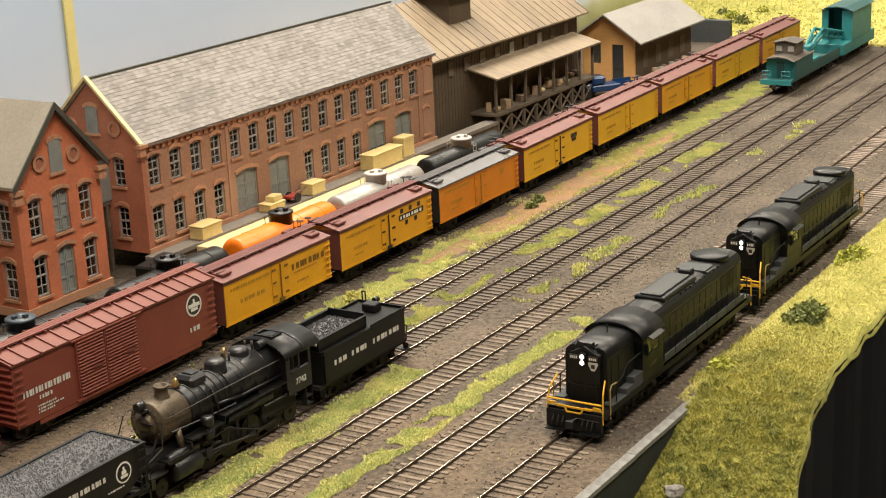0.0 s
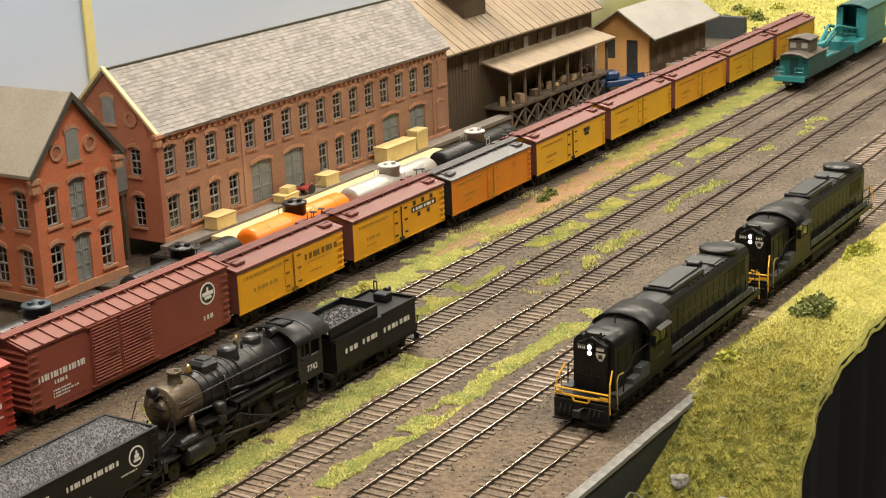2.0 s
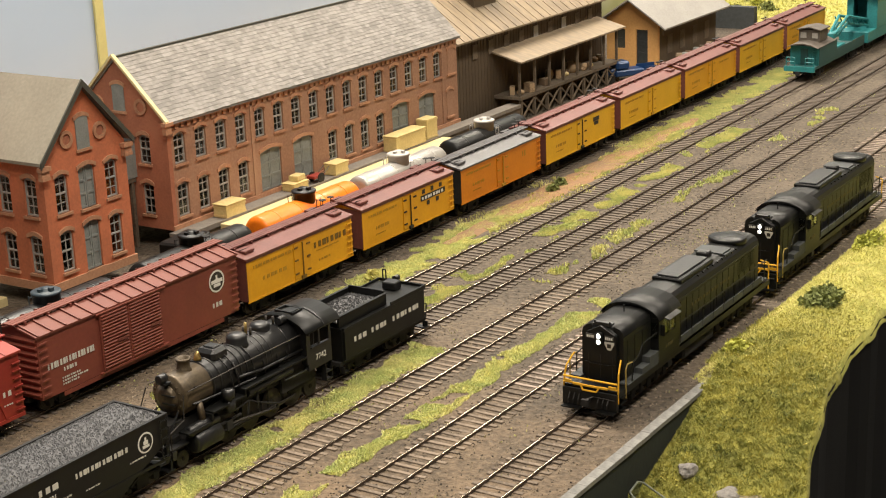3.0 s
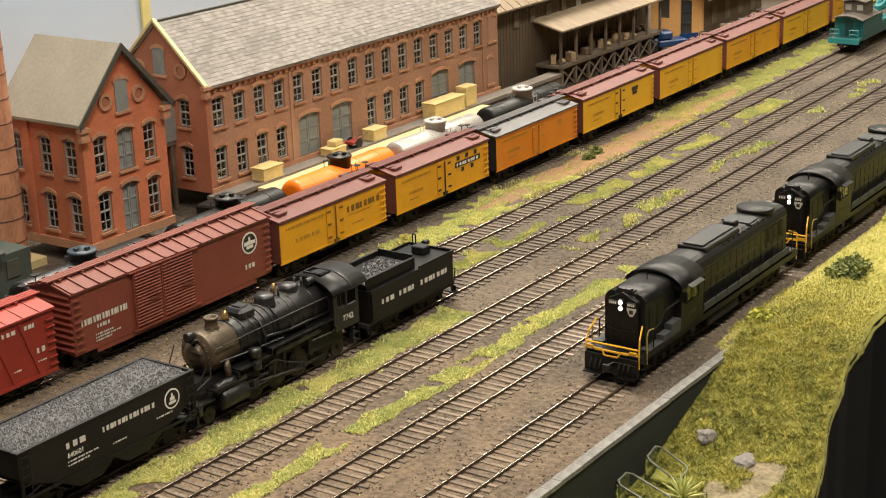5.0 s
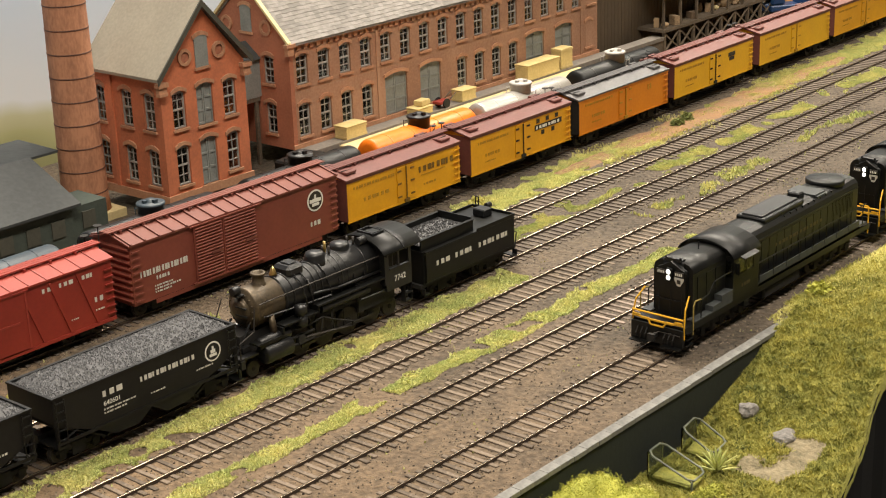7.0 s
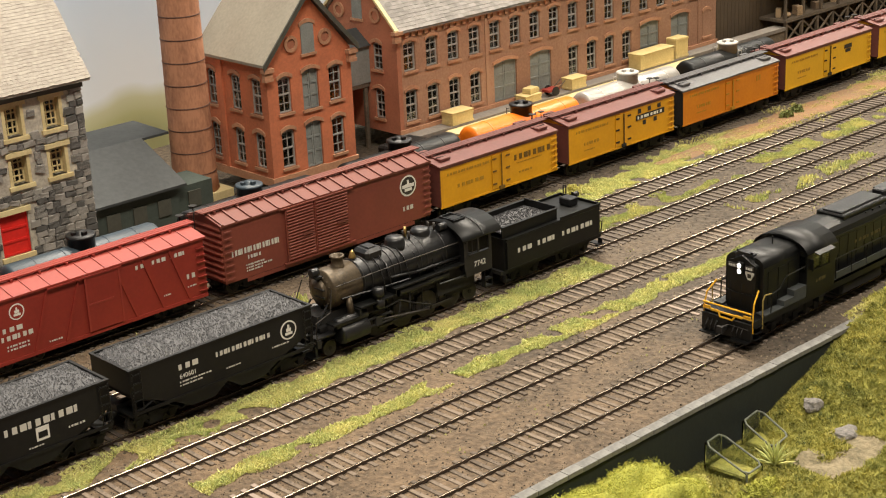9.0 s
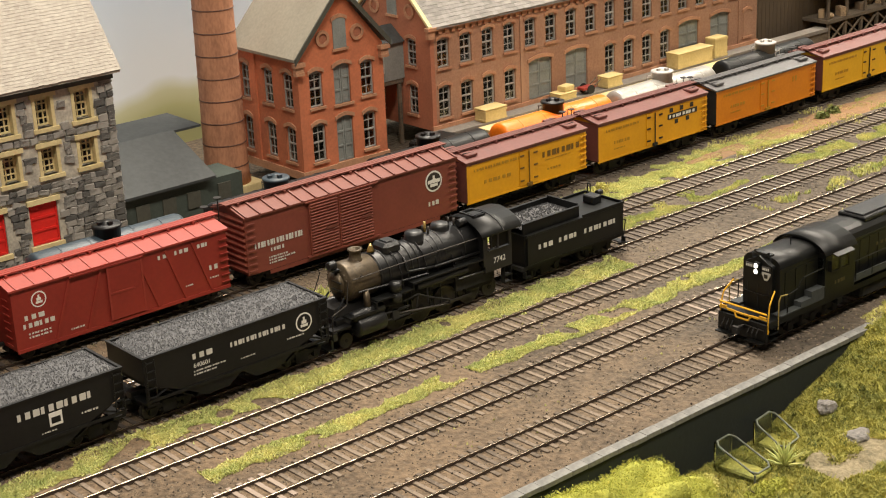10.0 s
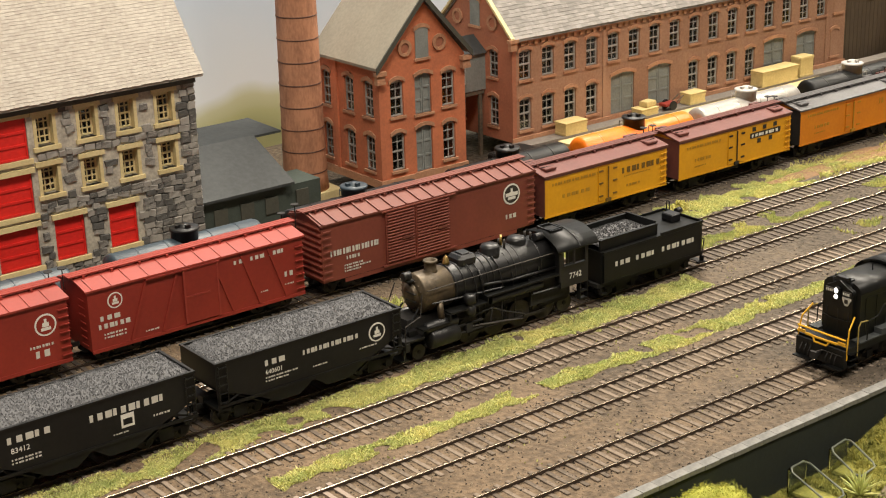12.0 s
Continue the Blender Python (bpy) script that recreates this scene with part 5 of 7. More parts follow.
def bogie(x, parent, wb=1.7, mat="under"):
    bm = bmesh.new()
    for s in (-1, 1):
        y = s * 0.98
        box(bm, x - wb / 2 - 0.3, x + wb / 2 + 0.3, y - 0.09, y + 0.09, 0.5, 0.68)
        box(bm, x - 0.35, x + 0.35, y - 0.12, y + 0.12, 0.22, 0.78)
        for q in (-1, 1):
            box(bm, x + q * wb / 2 - 0.16, x + q * wb / 2 + 0.16, y - 0.13, y + 0.13, 0.26, 0.62)
            tube(bm, (x + q * 0.3, y, 0.28), (x + q * (wb / 2 - 0.1), y, 0.6), 0.06, n=5)
    box(bm, x - 0.2, x + 0.2, -0.97, 0.97, 0.5, 0.75)
    t = part("bogie", bm, mat, parent)
    for q in (-1, 1):
        wheelset(x + q * wb / 2, t)
    return t


def coupler(x, d, parent):
    bm = boxes((min(x, x + d * 0.55), max(x, x + d * 0.55), -0.09, 0.09, 0.68, 0.86), (min(x + d * 0.45, x + d * 0.62), max(x + d * 0.45, x + d * 0.62), -0.17, 0.17, 0.6, 0.94))
    return part("coupler", bm, "under", parent)


def ladder(x, y, z0, z1, parent, mat, wide=0.42, n=6, along="x"):
    bm = bmesh.new()
    r = 0.028
    for k in range(n):
        z = z0 + (z1 - z0) * k / (n - 1)
        if along == "x":
            tube(bm, (x - wide / 2, y, z), (x + wide / 2, y, z), r, n=5)
        else:
            tube(bm, (x, y - wide / 2, z), (x, y + wide / 2, z), r, n=5)
    for s in (-1, 1):
        p = (x + s * wide / 2, y) if along == "x" else (x, y + s * wide / 2)
        tube(bm, (*p, z0 - 0.1), (*p, z1 + 0.1), r, n=5)
    return part("ladder", bm, mat, parent)


def underframe(L, parent, z):
    bm = boxes((-L / 2 + 0.1, L / 2 - 0.1, -0.35, 0.35, z - 0.35, z), (-L / 2 + 0.2, L / 2 - 0.2, -1.3, 1.3, z - 0.12, z - 0.002))
    box(bm, -0.9, 0.5, 0.3, 0.9, z - 0.5, z - 0.13)
    tube(bm, (-1.0, -0.8, z - 0.35), (0.8, -0.8, z - 0.35), 0.2, n=10)
    part("underframe", bm, "under", parent)
    for s in (-1, 1):
        part("truss_rod", tubes(0.035, ((-L / 2 + 2.2, s * 0.9, z - 0.1), (-1.2, s * 0.9, z - 0.5), (1.2, s * 0.9, z - 0.5), (L / 2 - 2.2, s * 0.9, z - 0.1)), n=5), "under", parent)


def car_shell(name, x0, x1, track, z0, z1, ridge, body, roof, label, category, group, half=1.44, eave=0.09, endmat=None, board="same"):
    L = x1 - x0
    xc = (x0 + x1) / 2
    slope = math.degrees(math.atan2(bend(x1) - bend(x0), L))
    t = thing(name, (xc, TRACKS[track] + bend(xc), 0), label, category, group, slope)
    bm = bmesh.new()
    prism(bm, [(-half, z0), (half, z0), (half, z1), (0, ridge - 0.08), (-half, z1)], -L / 2 + 0.05, L / 2 - 0.05)
    part("body", bm, body, t)
    if endmat:
        for s in (-1, 1):
            a, b = sorted((s * (L / 2 - 0.048), s * (L / 2 - 0.01)))
            part("end", boxes((a, b, -half - 0.012, half + 0.012, z0, z1)), endmat, t)
    bm = bmesh.new()
    prism(bm, [(-half - eave, z1 - 0.04), (-half - eave, z1 + 0.06), (0, ridge + 0.05), (half + eave, z1 + 0.06), (half + eave, z1 - 0.04), (0, ridge - 0.06)], -L / 2 - 0.06, L / 2 + 0.06)
    r = part("roof", bm, roof, t)
    board = roof if board == "same" else board
    wb = part("running_board", boxes(*[(-L / 2 - 0.3, L / 2 + 0.3, y, y + 0.2, ridge + 0.12, ridge + 0.18) for y in (-0.33, -0.1, 0.13)], *[(-L / 2 + 0.4 + i * 1.5, -L / 2 + 0.52 + i * 1.5, -0.4, 0.4, ridge - 0.03, ridge + 0.119) for i in range(int(L / 1.5))]), board, t)
    underframe(L, t, z0)
    for s in (-1, 1):
        bogie(s * (L / 2 - 1.7), t)
        coupler(s * (L / 2 - 0.05), s, t)
        bm = bmesh.new()
        tube(bm, (s * (L / 2 + 0.12), 0.7, z0 + 0.2), (s * (L / 2 + 0.12), 0.7, ridge + 0.35), 0.03, n=5)
        lathe(bm, [(0.22, ridge + 0.33), (0.22, ridge + 0.37)], 12, "z", (s * (L / 2 + 0.12), 0.7, 0))
        part("brake_wheel" if s < 0 else "brake_staff", bm, "under", t)
    return t, L, r


def reefer(x0, x1, body, roof, label, gear, marks, end="oxide", board="same", z1=3.44):
    """Wooden refrigerator car: boarded sides, hinged doors, ice hatches."""
    h = 1.44
    t, L, r = car_shell("refrigerator_car", x0, x1, 1, 1.02, z1, z1 + 0.33, body, roof, label, "railway car", "reefer train", endmat=end, board=board)
    part("side_sill", boxes((-L / 2, L / 2, -h - 0.04, -h - 0.002, 0.94, 1.045)), body, t)
    part("fascia_board", boxes((-L / 2, L / 2, -h - 0.05, -h - 0.002, z1 - 0.16, z1 - 0.042)), roof if roof != "grey_roof" else body, t)
    d = part("door", boxes((-0.75, -0.02, -h - 0.06, -h - 0.019, 1.1, z1 - 0.25), (0.02, 0.75, -h - 0.06, -h - 0.019, 1.1, z1 - 0.25)), body, t)
    hw = bmesh.new()
    for x in (-0.72, 0.42):
        for z in (1.35, 2.15, 2.9):
            box(hw, x, x + 0.32, -h - 0.1, -h - 0.061, z, z + 0.1)
    tube(hw, (0, -h - 0.12, 1.0), (0, -h - 0.12, z1 - 0.25), 0.04, n=6)
    box(hw, -0.2, 0.2, -h - 0.16, -h - 0.061, 1.0, 1.2)
    part("hinge", hw, gear, d)
    for s in (-1, 1):
        for y in (-0.75, 0.75):
            hatch = part("ice_hatch", softbox(s * (L / 2 - 0.85) - 0.42, s * (L / 2 - 0.85) + 0.42, y - 0.36, y + 0.36, z1 + 0.19, z1 + 0.36, w=0.03), roof, t)
            part("latch", tubes(0.03, ((s * (L / 2 - 1.3), y, z1 + 0.33), (s * (L / 2 - 0.4), y, z1 + 0.39))), "under", hatch)
        part("corner_board", boxes((s * (L / 2 - 0.14) - 0.1, s * (L / 2 - 0.14) + 0.1, -h - 0.03, -h - 0.0185, 1.05, z1 - 0.17)), body, t)
    bm = bmesh.new()
    for k in range(6):
        z = 1.2 + k * 0.37
        tube(bm, (L / 2 - 0.62, -h - 0.1, z), (L / 2 - 0.12, -h - 0.1, z), 0.035, n=5)
        tube(bm, (L / 2 - 0.12, -h - 0.1, z), (L / 2 - 0.12, -h, z), 0.03, n=5)
        tube(bm, (L / 2 + 0.04, -h, z), (L / 2 + 0.04, -h + 0.5, z), 0.035, n=5)
    tagged(part("grab_iron", bm, body, t), kind="stuff")
    for mat, rows in marks:
        letters([(L * a, 0.9 * z, L * b, hh * 0.9, c, 0) for a, z, b, hh, c in rows], mat, t, -h - 0.02)
    return t, L


DIM = [(-0.43, 3.1, 0.3, 0.2, 14), (-0.36, 2.1, 0.14, 0.26, 6), (-0.36, 1.7, 0.1, 0.1, 8)]
t, L = reefer(-21.45, -11.45, "yellow", "oxide", "golden yellow wooden refrigerator car with dark red roof", "ink", [("faded", [(-0.44, 3.12, 0.38, 0.2, 17), (-0.36, 2.15, 0.22, 0.28, 6), (0.16, 1.75, 0.12, 0.16, 5), (0.14, 2.45, 0.22, 0.09, 18)]), ("ink", [(0.12, 2.7, 0.33, 0.46, 8)])])
t, L = reefer(-10.4, 0.05, "yellow", "oxide", "golden yellow wooden refrigerator car with a dark sign", "under", [("faded", DIM)])
part("sign", boxes((1.3, 4.2, -1.475, -1.461, 2.4, 2.75)), "board", t, "small dark name board")
letters([(1.45, 2.47, 2.6, 0.22, 8, 0)], "white", t, -1.476)
part("emblem", boxes(*[(a, a + 0.32, -1.474, -1.461, z, z + 0.28) for a, z in ((1.5, 2.85), (2.5, 2.85), (3.5, 2.85), (2.0, 2.02), (3.1, 2.02))]), "board", t)
reefer(0.95, 11.9, "orange", "grey_roof", "orange wooden refrigerator car with a dark grey roof", "faded", [("faded", DIM + [(0.26, 2.7, 0.05, 0.5, 2)])], end="under", z1=3.34)
t, L = reefer(12.8, 24.2, "lemon", "oxide", "lemon yellow wooden refrigerator car with dark red roof", "under", [("faded", DIM)])
part("emblem", boxes((2.0, 3.0, -1.475, -1.461, 2.6, 2.9), (2.15, 2.85, -1.475, -1.461, 2.3, 2.55)), "board", t)
reefer(25.3, 37.1, "lemon", "oxide", "lemon yellow wooden refrigerator car with dark red roof", "faded", [("faded", DIM)])
reefer(38.0, 49.6, "yellow", "oxide", "golden yellow wooden refrigerator car with dark red roof", "faded", [("faded", DIM + [(0.15, 3.0, 0.2, 0.2, 8)])])
reefer(50.5, 62.0, "lemon", "oxide", "dull lemon yellow wooden refrigerator car", "faded", [("faded", DIM)])
reefer(63.0, 74.5, "yellow", "oxide", "golden yellow wooden refrigerator car with dark red roof", "faded", [("faded", DIM)])


def roundel(parent, x, z, r, y, mat, back):
    bm = lathe(bmesh.new(), [(r, y), (r, y - 0.012)], 24, "y", (x, 0, z))
    d = part("emblem", bm, mat, parent)
    inner = part("emblem_centre", lathe(bmesh.new(), [(r * 0.84, y - 0.012), (r * 0.84, y - 0.018)], 24, "y", (x, 0, z)), back, d)
    part("emblem_mark", boxes((x - r * 0.45, x + r * 0.45, y - 0.024, y - 0.0185, z - r * 0.5, z - r * 0.22), (x - r * 0.3, x + r * 0.3, y - 0.024, y - 0.0185, z - r * 0.16, z + r * 0.2), (x - r * 0.12, x + r * 0.12, y - 0.024, y - 0.0185, z + r * 0.2005, z + r * 0.55)), mat, d)
    return d


# automobile boxcar with corrugated ends and ribbed double doors
h = 1.46
t, L, r = car_shell("box_car", -36.95, -22.2, 1, 0.85, 4.02, 4.42, "boxcar", "boxcar_roof", "long brown-red steel automobile boxcar with ribbed doors", "railway car", "mixed freight train")
bm = bmesh.new()
for i in range(17):
    x = -L / 2 + 0.1 + i * (L - 0.2) / 16
    prism(bm, [(-h - 0.08, 4.09), (0, 4.48), (h + 0.08, 4.09), (h + 0.08, 4.15), (0, 4.56), (-h - 0.08, 4.15)], x - 0.05, x + 0.05)
part("roof_rib", bm, "boxcar_roof", r)
for s in (-1, 1):
    for k in range(9):
        z = 1.0 + k * 0.34
        part("end_rib", prism(bmesh.new(), [(s * (L / 2 - 0.06), z), (s * (L / 2 + 0.09), z + 0.08), (s * (L / 2 + 0.09), z + 0.13), (s * (L / 2 - 0.06), z + 0.21)], -h + 0.05, h - 0.05, "y"), "boxcar", t)
for a, b in ((-3.25, -1.3), (-1.25, 1.1)):
    d = part("door", boxes((a, b, -h - 0.09, -h - 0.001, 0.95, 3.9)), "boxcar", t)
    for k in range(17):
        z = 1.02 + k * 0.168
        part("door_rib", prism(bmesh.new(), [(-h - 0.089, z), (-h - 0.15, z + 0.05), (-h - 0.15, z + 0.08), (-h - 0.089, z + 0.12)], a + 0.08, b - 0.08), "boxcar", d)
    part("latch", boxes((b - 0.9, b - 0.25, -h - 0.19, -h - 0.152, 2.2, 2.34)), "boxcar_roof", d)
for za, zb in ((3.92, 3.99), (0.84, 0.93)):
    part("door_track", boxes((-3.5, 1.5, -h - 0.14, -h - 0.002, za, zb)), "boxcar", t)
part("side_sill", boxes((-L / 2 + 1.4, L / 2 - 1.4, -h - 0.02, -h - 0.001, 0.62, 0.84)), "boxcar", t)
bm = bmesh.new()
for k in range(8):
    z = 1.1 + k * 0.37
    for x in (-L / 2 + 0.08, L / 2 - 0.62):
        tube(bm, (x, -h - 0.08, z), (x + 0.5, -h - 0.08, z), 0.03, n=5)
tagged(part("grab_iron", bm, "boxcar", t), kind="stuff")
letters([(-L / 2 + 0.55, 2.22, 3.2, 0.36, 16, 0), (-L / 2 + 1.55, 1.86, 0.9, 0.22, 5, 0), (-L / 2 + 1.4, 1.5, 1.2, 0.1, 9, 0), (-L / 2 + 1.4, 1.34, 1.7, 0.1, 12, 0), (-L / 2 + 1.4, 1.18, 1.1, 0.1, 8, 0), (L / 2 - 2.2, 1.6, 0.8, 0.3, 3, 0)], "pale", t, -h - 0.001)
roundel(t, L / 2 - 1.75, 3.02, 0.62, -h - 0.001, "white", "board")
part("emblem_bar", boxes((L / 2 - 2.2, L / 2 - 1.3, -h - 0.03, -h - 0.022, 2.92, 3.12)), "white", t)


def single_door_car(x0, x1, label, marks, logo, braces):
    h = 1.44
    t, L, r = car_shell("box_car", x0, x1, 1, 0.72, 3.78, 4.12, "bright_red", "bright_roof", label, "railway car", "mixed freight train")
    bm = bmesh.new()
    for i in range(int(L / 1.0)):
        x = -L / 2 + 0.3 + i * 1.0
        prism(bm, [(-h - 0.07, 3.85), (0, 4.18), (h + 0.07, 3.85), (h + 0.07, 3.88), (0, 4.21), (-h - 0.07, 3.88)], x, x + 0.04)
    part("roof_rib", bm, "bright_roof", r)
    d = part("door", boxes((-0.95, 0.95, -h - 0.1, -h - 0.001, 0.85, 3.62)), "bright_red", t)
    part("door_edge", boxes((-1.0, -0.9, -h - 0.12, -h - 0.101, 0.85, 3.62), (0.9, 1.0, -h - 0.12, -h - 0.101, 0.85, 3.62), (-0.9, 0.5, -h - 0.12, -h - 0.101, 2.18, 2.28)), "bright_roof", d)
    part("door_track", boxes((-3.0, 1.1, -h - 0.14, -h - 0.002, 3.64, 3.72)), "bright_red", t)
    bm = bmesh.new()
    for a, b in braces:
        prism(bm, [(a * L, 0.8), (a * L + 0.14, 0.8), (b * L + 0.14, 3.6), (b * L, 3.6)], -h - 0.06, -h - 0.001, "y")
    box(bm, -L / 2 + 0.05, L / 2 - 0.05, -h - 0.05, -h - 0.001, 0.62, 0.79)
    part("brace", bm, "bright_red", t)
    bm = bmesh.new()
    for k in range(7):
        z = 1.0 + k * 0.38
        box(bm, L / 2 - 0.55, L / 2 - 0.04, -h - 0.1, -h - 0.02, z, z + 0.05)
        for y in (-0.9, 0.9):
            tube(bm, (-L / 2 - 0.03, y - 0.3, z), (-L / 2 - 0.03, y + 0.3, z), 0.03, n=5)
    tagged(part("grab_iron", bm, "bright_red", t), kind="stuff")
    letters([(L * a, z, L * b, hh, c, 0) for a, z, b, hh, c in marks], "pale", t, -h - 0.001)
    roundel(t, *logo)
    return t, L


single_door_car(-50.25, -38.05, "bright red wooden boxcar with diagonal braces", [(-0.45, 2.15, 0.09, 0.28, 3), (-0.46, 1.75, 0.14, 0.28, 6), (-0.44, 1.4, 0.1, 0.1, 8), (-0.44, 1.22, 0.1, 0.1, 8), (0.16, 3.2, 0.05, 0.24, 2), (0.24, 3.2, 0.07, 0.24, 3), (0.33, 3.2, 0.08, 0.24, 4), (0.4, 1.85, 0.05, 0.3, 2), (0.4, 1.4, 0.05, 0.08, 4), (-0.26, 1.0, 0.06, 0.09, 6), (0.28, 1.35, 0.04, 0.08, 4)], (-4.65, 3.05, 0.4, -1.441, "white", "bright_red"), [(-0.33, -0.25), (-0.19, -0.11), (-0.06, 0.0), (0.14, 0.06), (0.27, 0.19), (0.4, 0.32)])
single_door_car(-63.40, -51.20, "bright red boxcar with an oval white emblem", [(0.33, 1.7, 0.1, 0.14, 8), (0.35, 1.2, 0.07, 0.4, 2), (-0.44, 2.0, 0.1, 0.3, 5)], (4.9, 2.75, 0.55, -1.441, "white", "bright_red"), [])


# ---- tank cars ----
def tank_car(xd, L, tank, dome, label, z=2.28, r=1.02, name_mat=None):
    t = thing("tank_car", (xd, TRACKS[0], 0), label, "railway car", "tank cars")
    part("tank", lathe(bmesh.new(), [(0.05, -L / 2 - 0.12), (r * 0.6, -L / 2 - 0.08), (r * 0.93, -L / 2), (r, -L / 2 + 0.18), (r, L / 2 - 0.18), (r * 0.93, L / 2), (r * 0.6, L / 2 + 0.08), (0.05, L / 2 + 0.12)], 28, "x", (0, 0, z)), tank, t)
    for x in (-L / 2 + 1.4, -1.3, 1.3, L / 2 - 1.4):
        part("strap", lathe(bmesh.new(), [(r, x), (r + 0.02, x + 0.01), (r + 0.02, x + 0.09), (r, x + 0.1)], 28, "x", (0, 0, z)), tank, t)
    d = part("dome", lathe(bmesh.new(), [(0.72, z + 0.6), (0.72, z + 1.38), (0.79, z + 1.4), (0.79, z + 1.52), (0.66, z + 1.56), (0.3, z + 1.58), (0.3, z + 1.7), (0.05, z + 1.72)], 24), dome, t)
    part("valve", boxes((-0.12, 0.12, -0.5, -0.3, z + 1.5, z + 1.75), (-0.5, -0.3, -0.1, 0.1, z + 1.5, z + 1.72)), dome, d)
    part("frame", boxes((-L / 2 - 0.4, L / 2 + 0.4, -1.2, 1.2, 1.0, 1.18), (-L / 2 - 0.4, L / 2 + 0.4, -0.3, 0.3, 0.7, 0.999)), "under", t)
    for s in (-1, 1):
        part("saddle", boxes((s * (L / 2 - 1.3) - 0.4, s * (L / 2 - 1.3) + 0.4, -0.8, 0.8, 1.181, 1.6)), "under", t)
        bogie(s * (L / 2 - 1.2), t)
        coupler(s * (L / 2 + 0.4), s, t)
        part("handrail", tubes(0.035, ((-L / 2 - 0.1, s * (r + 0.12), z + 0.1), (L / 2 + 0.1, s * (r + 0.12), z + 0.1))), tank, t)
        ladder(0.0, s * (r + 0.1), 1.25, z + 1.0, t, dome)
    if name_mat:
        letters([(L / 2 - 3.4, z + 0.22, 2.6, 0.4, 8, 0)], name_mat, t, -r - 0.03)
    return t


tank_car(-53.0, 8.6, "tank_grey", "black", "blue-grey tank car with black dome")
tank_car(-41.9, 8.8, "tank_grey", "black", "blue-grey tank car with black dome beside the stone mill")
tank_car(-31.0, 8.8, "black", "tank_grey", "black tank car with a grey dome")
tank_car(-19.6, 8.9, "satin", "black", "satin black tank car with yellow lettering", name_mat="gold")
tank_car(-8.9, 9.6, "tank_orange", "black", "bright orange tank car with black dome", name_mat="board")
tank_car(1.8, 9.6, "silver", "dome_grey", "silver tank car with a light grey dome")
tank_car(13.2, 10.0, "satin", "dome_grey", "glossy black tank car with a light grey dome", name_mat="white")
van = thing("delivery_truck", (-16.4, 8.2, G), "black vintage delivery truck parked below the mill", "truck", turn=8)
part("body", softbox(-0.6, 2.6, -0.9, 0.9, 0.6, 2.2, w=0.12), "satin", van)
part("hood", softbox(-2.4, -0.601, -0.6, 0.6, 0.6, 1.35, w=0.15), "satin", van)
for x in (-1.7, 1.8):
    for y in (-0.85, 0.85):
        part("wheel", tube(bmesh.new(), (x, y - 0.1, 0.4), (x, y + 0.1, 0.4), 0.4, n=14), "under", van)
for y in (-0.5, 0.5):
    part("headlight", lathe(bmesh.new(), [(0.02, -2.62), (0.15, -2.58), (0.1, -2.4)], 12, "x", (0, y, 1.15)), "silver", van)


# ---- coal hoppers ----
def coal_load(L, half, z, seed, peak=0.35):
    bm = bmesh.new()
    nx, ny = int(L / 0.2), int(2 * half / 0.2)
    g = []
    for j in range(ny + 1):
        row = []
        for i in range(nx + 1):
            x, y = -L / 2 + L * i / nx, -half + 2 * half * j / ny
            e = min(1, (half - abs(y)) / 0.9, (L / 2 - abs(x)) / 0.9)
            zz = z + peak * math.sin(max(0, e) * math.pi / 2) + (0.07 * noise.noise((x * 2.2, y * 2.2, seed)) + 0.03 * noise.noise((x * 5.3, y * 5.3, seed + 3)) + 0.08 * noise.noise((x * 1.1, y, seed))) * (0.3 + 0.7 * e)
            row.append(bm.verts.new((x, y, zz)))
        g.append(row)
    for j in range(ny):
        for i in range(nx):
            bm.faces.new((g[j][i], g[j][i + 1], g[j + 1][i + 1], g[j + 1][i])).smooth = True
    rnd = random.Random(seed)
    for _ in range(int(5200 * L * half / 14)):
        i, j, p, q = rnd.randrange(nx), rnd.randrange(ny), rnd.random(), rnd.random()
        c = g[j][i].co * ((1 - p) * (1 - q)) + g[j][i + 1].co * (p * (1 - q)) + g[j + 1][i].co * ((1 - p) * q) + g[j + 1][i + 1].co * (p * q)
        r = rnd.uniform(0.035, 0.075)
        q = [bm.verts.new(c + Vector((r * math.cos(a + i), r * math.sin(a + i), -0.02))) for a in (0, 2.1, 4.2)] + [bm.verts.new(c + Vector((rnd.uniform(-r, r) * 0.5, rnd.uniform(-r, r) * 0.5, r)))]
        for f in ((0, 1, 3), (1, 2, 3), (2, 0, 3)):
            bm.faces.new([q[k] for k in f])
    return bm


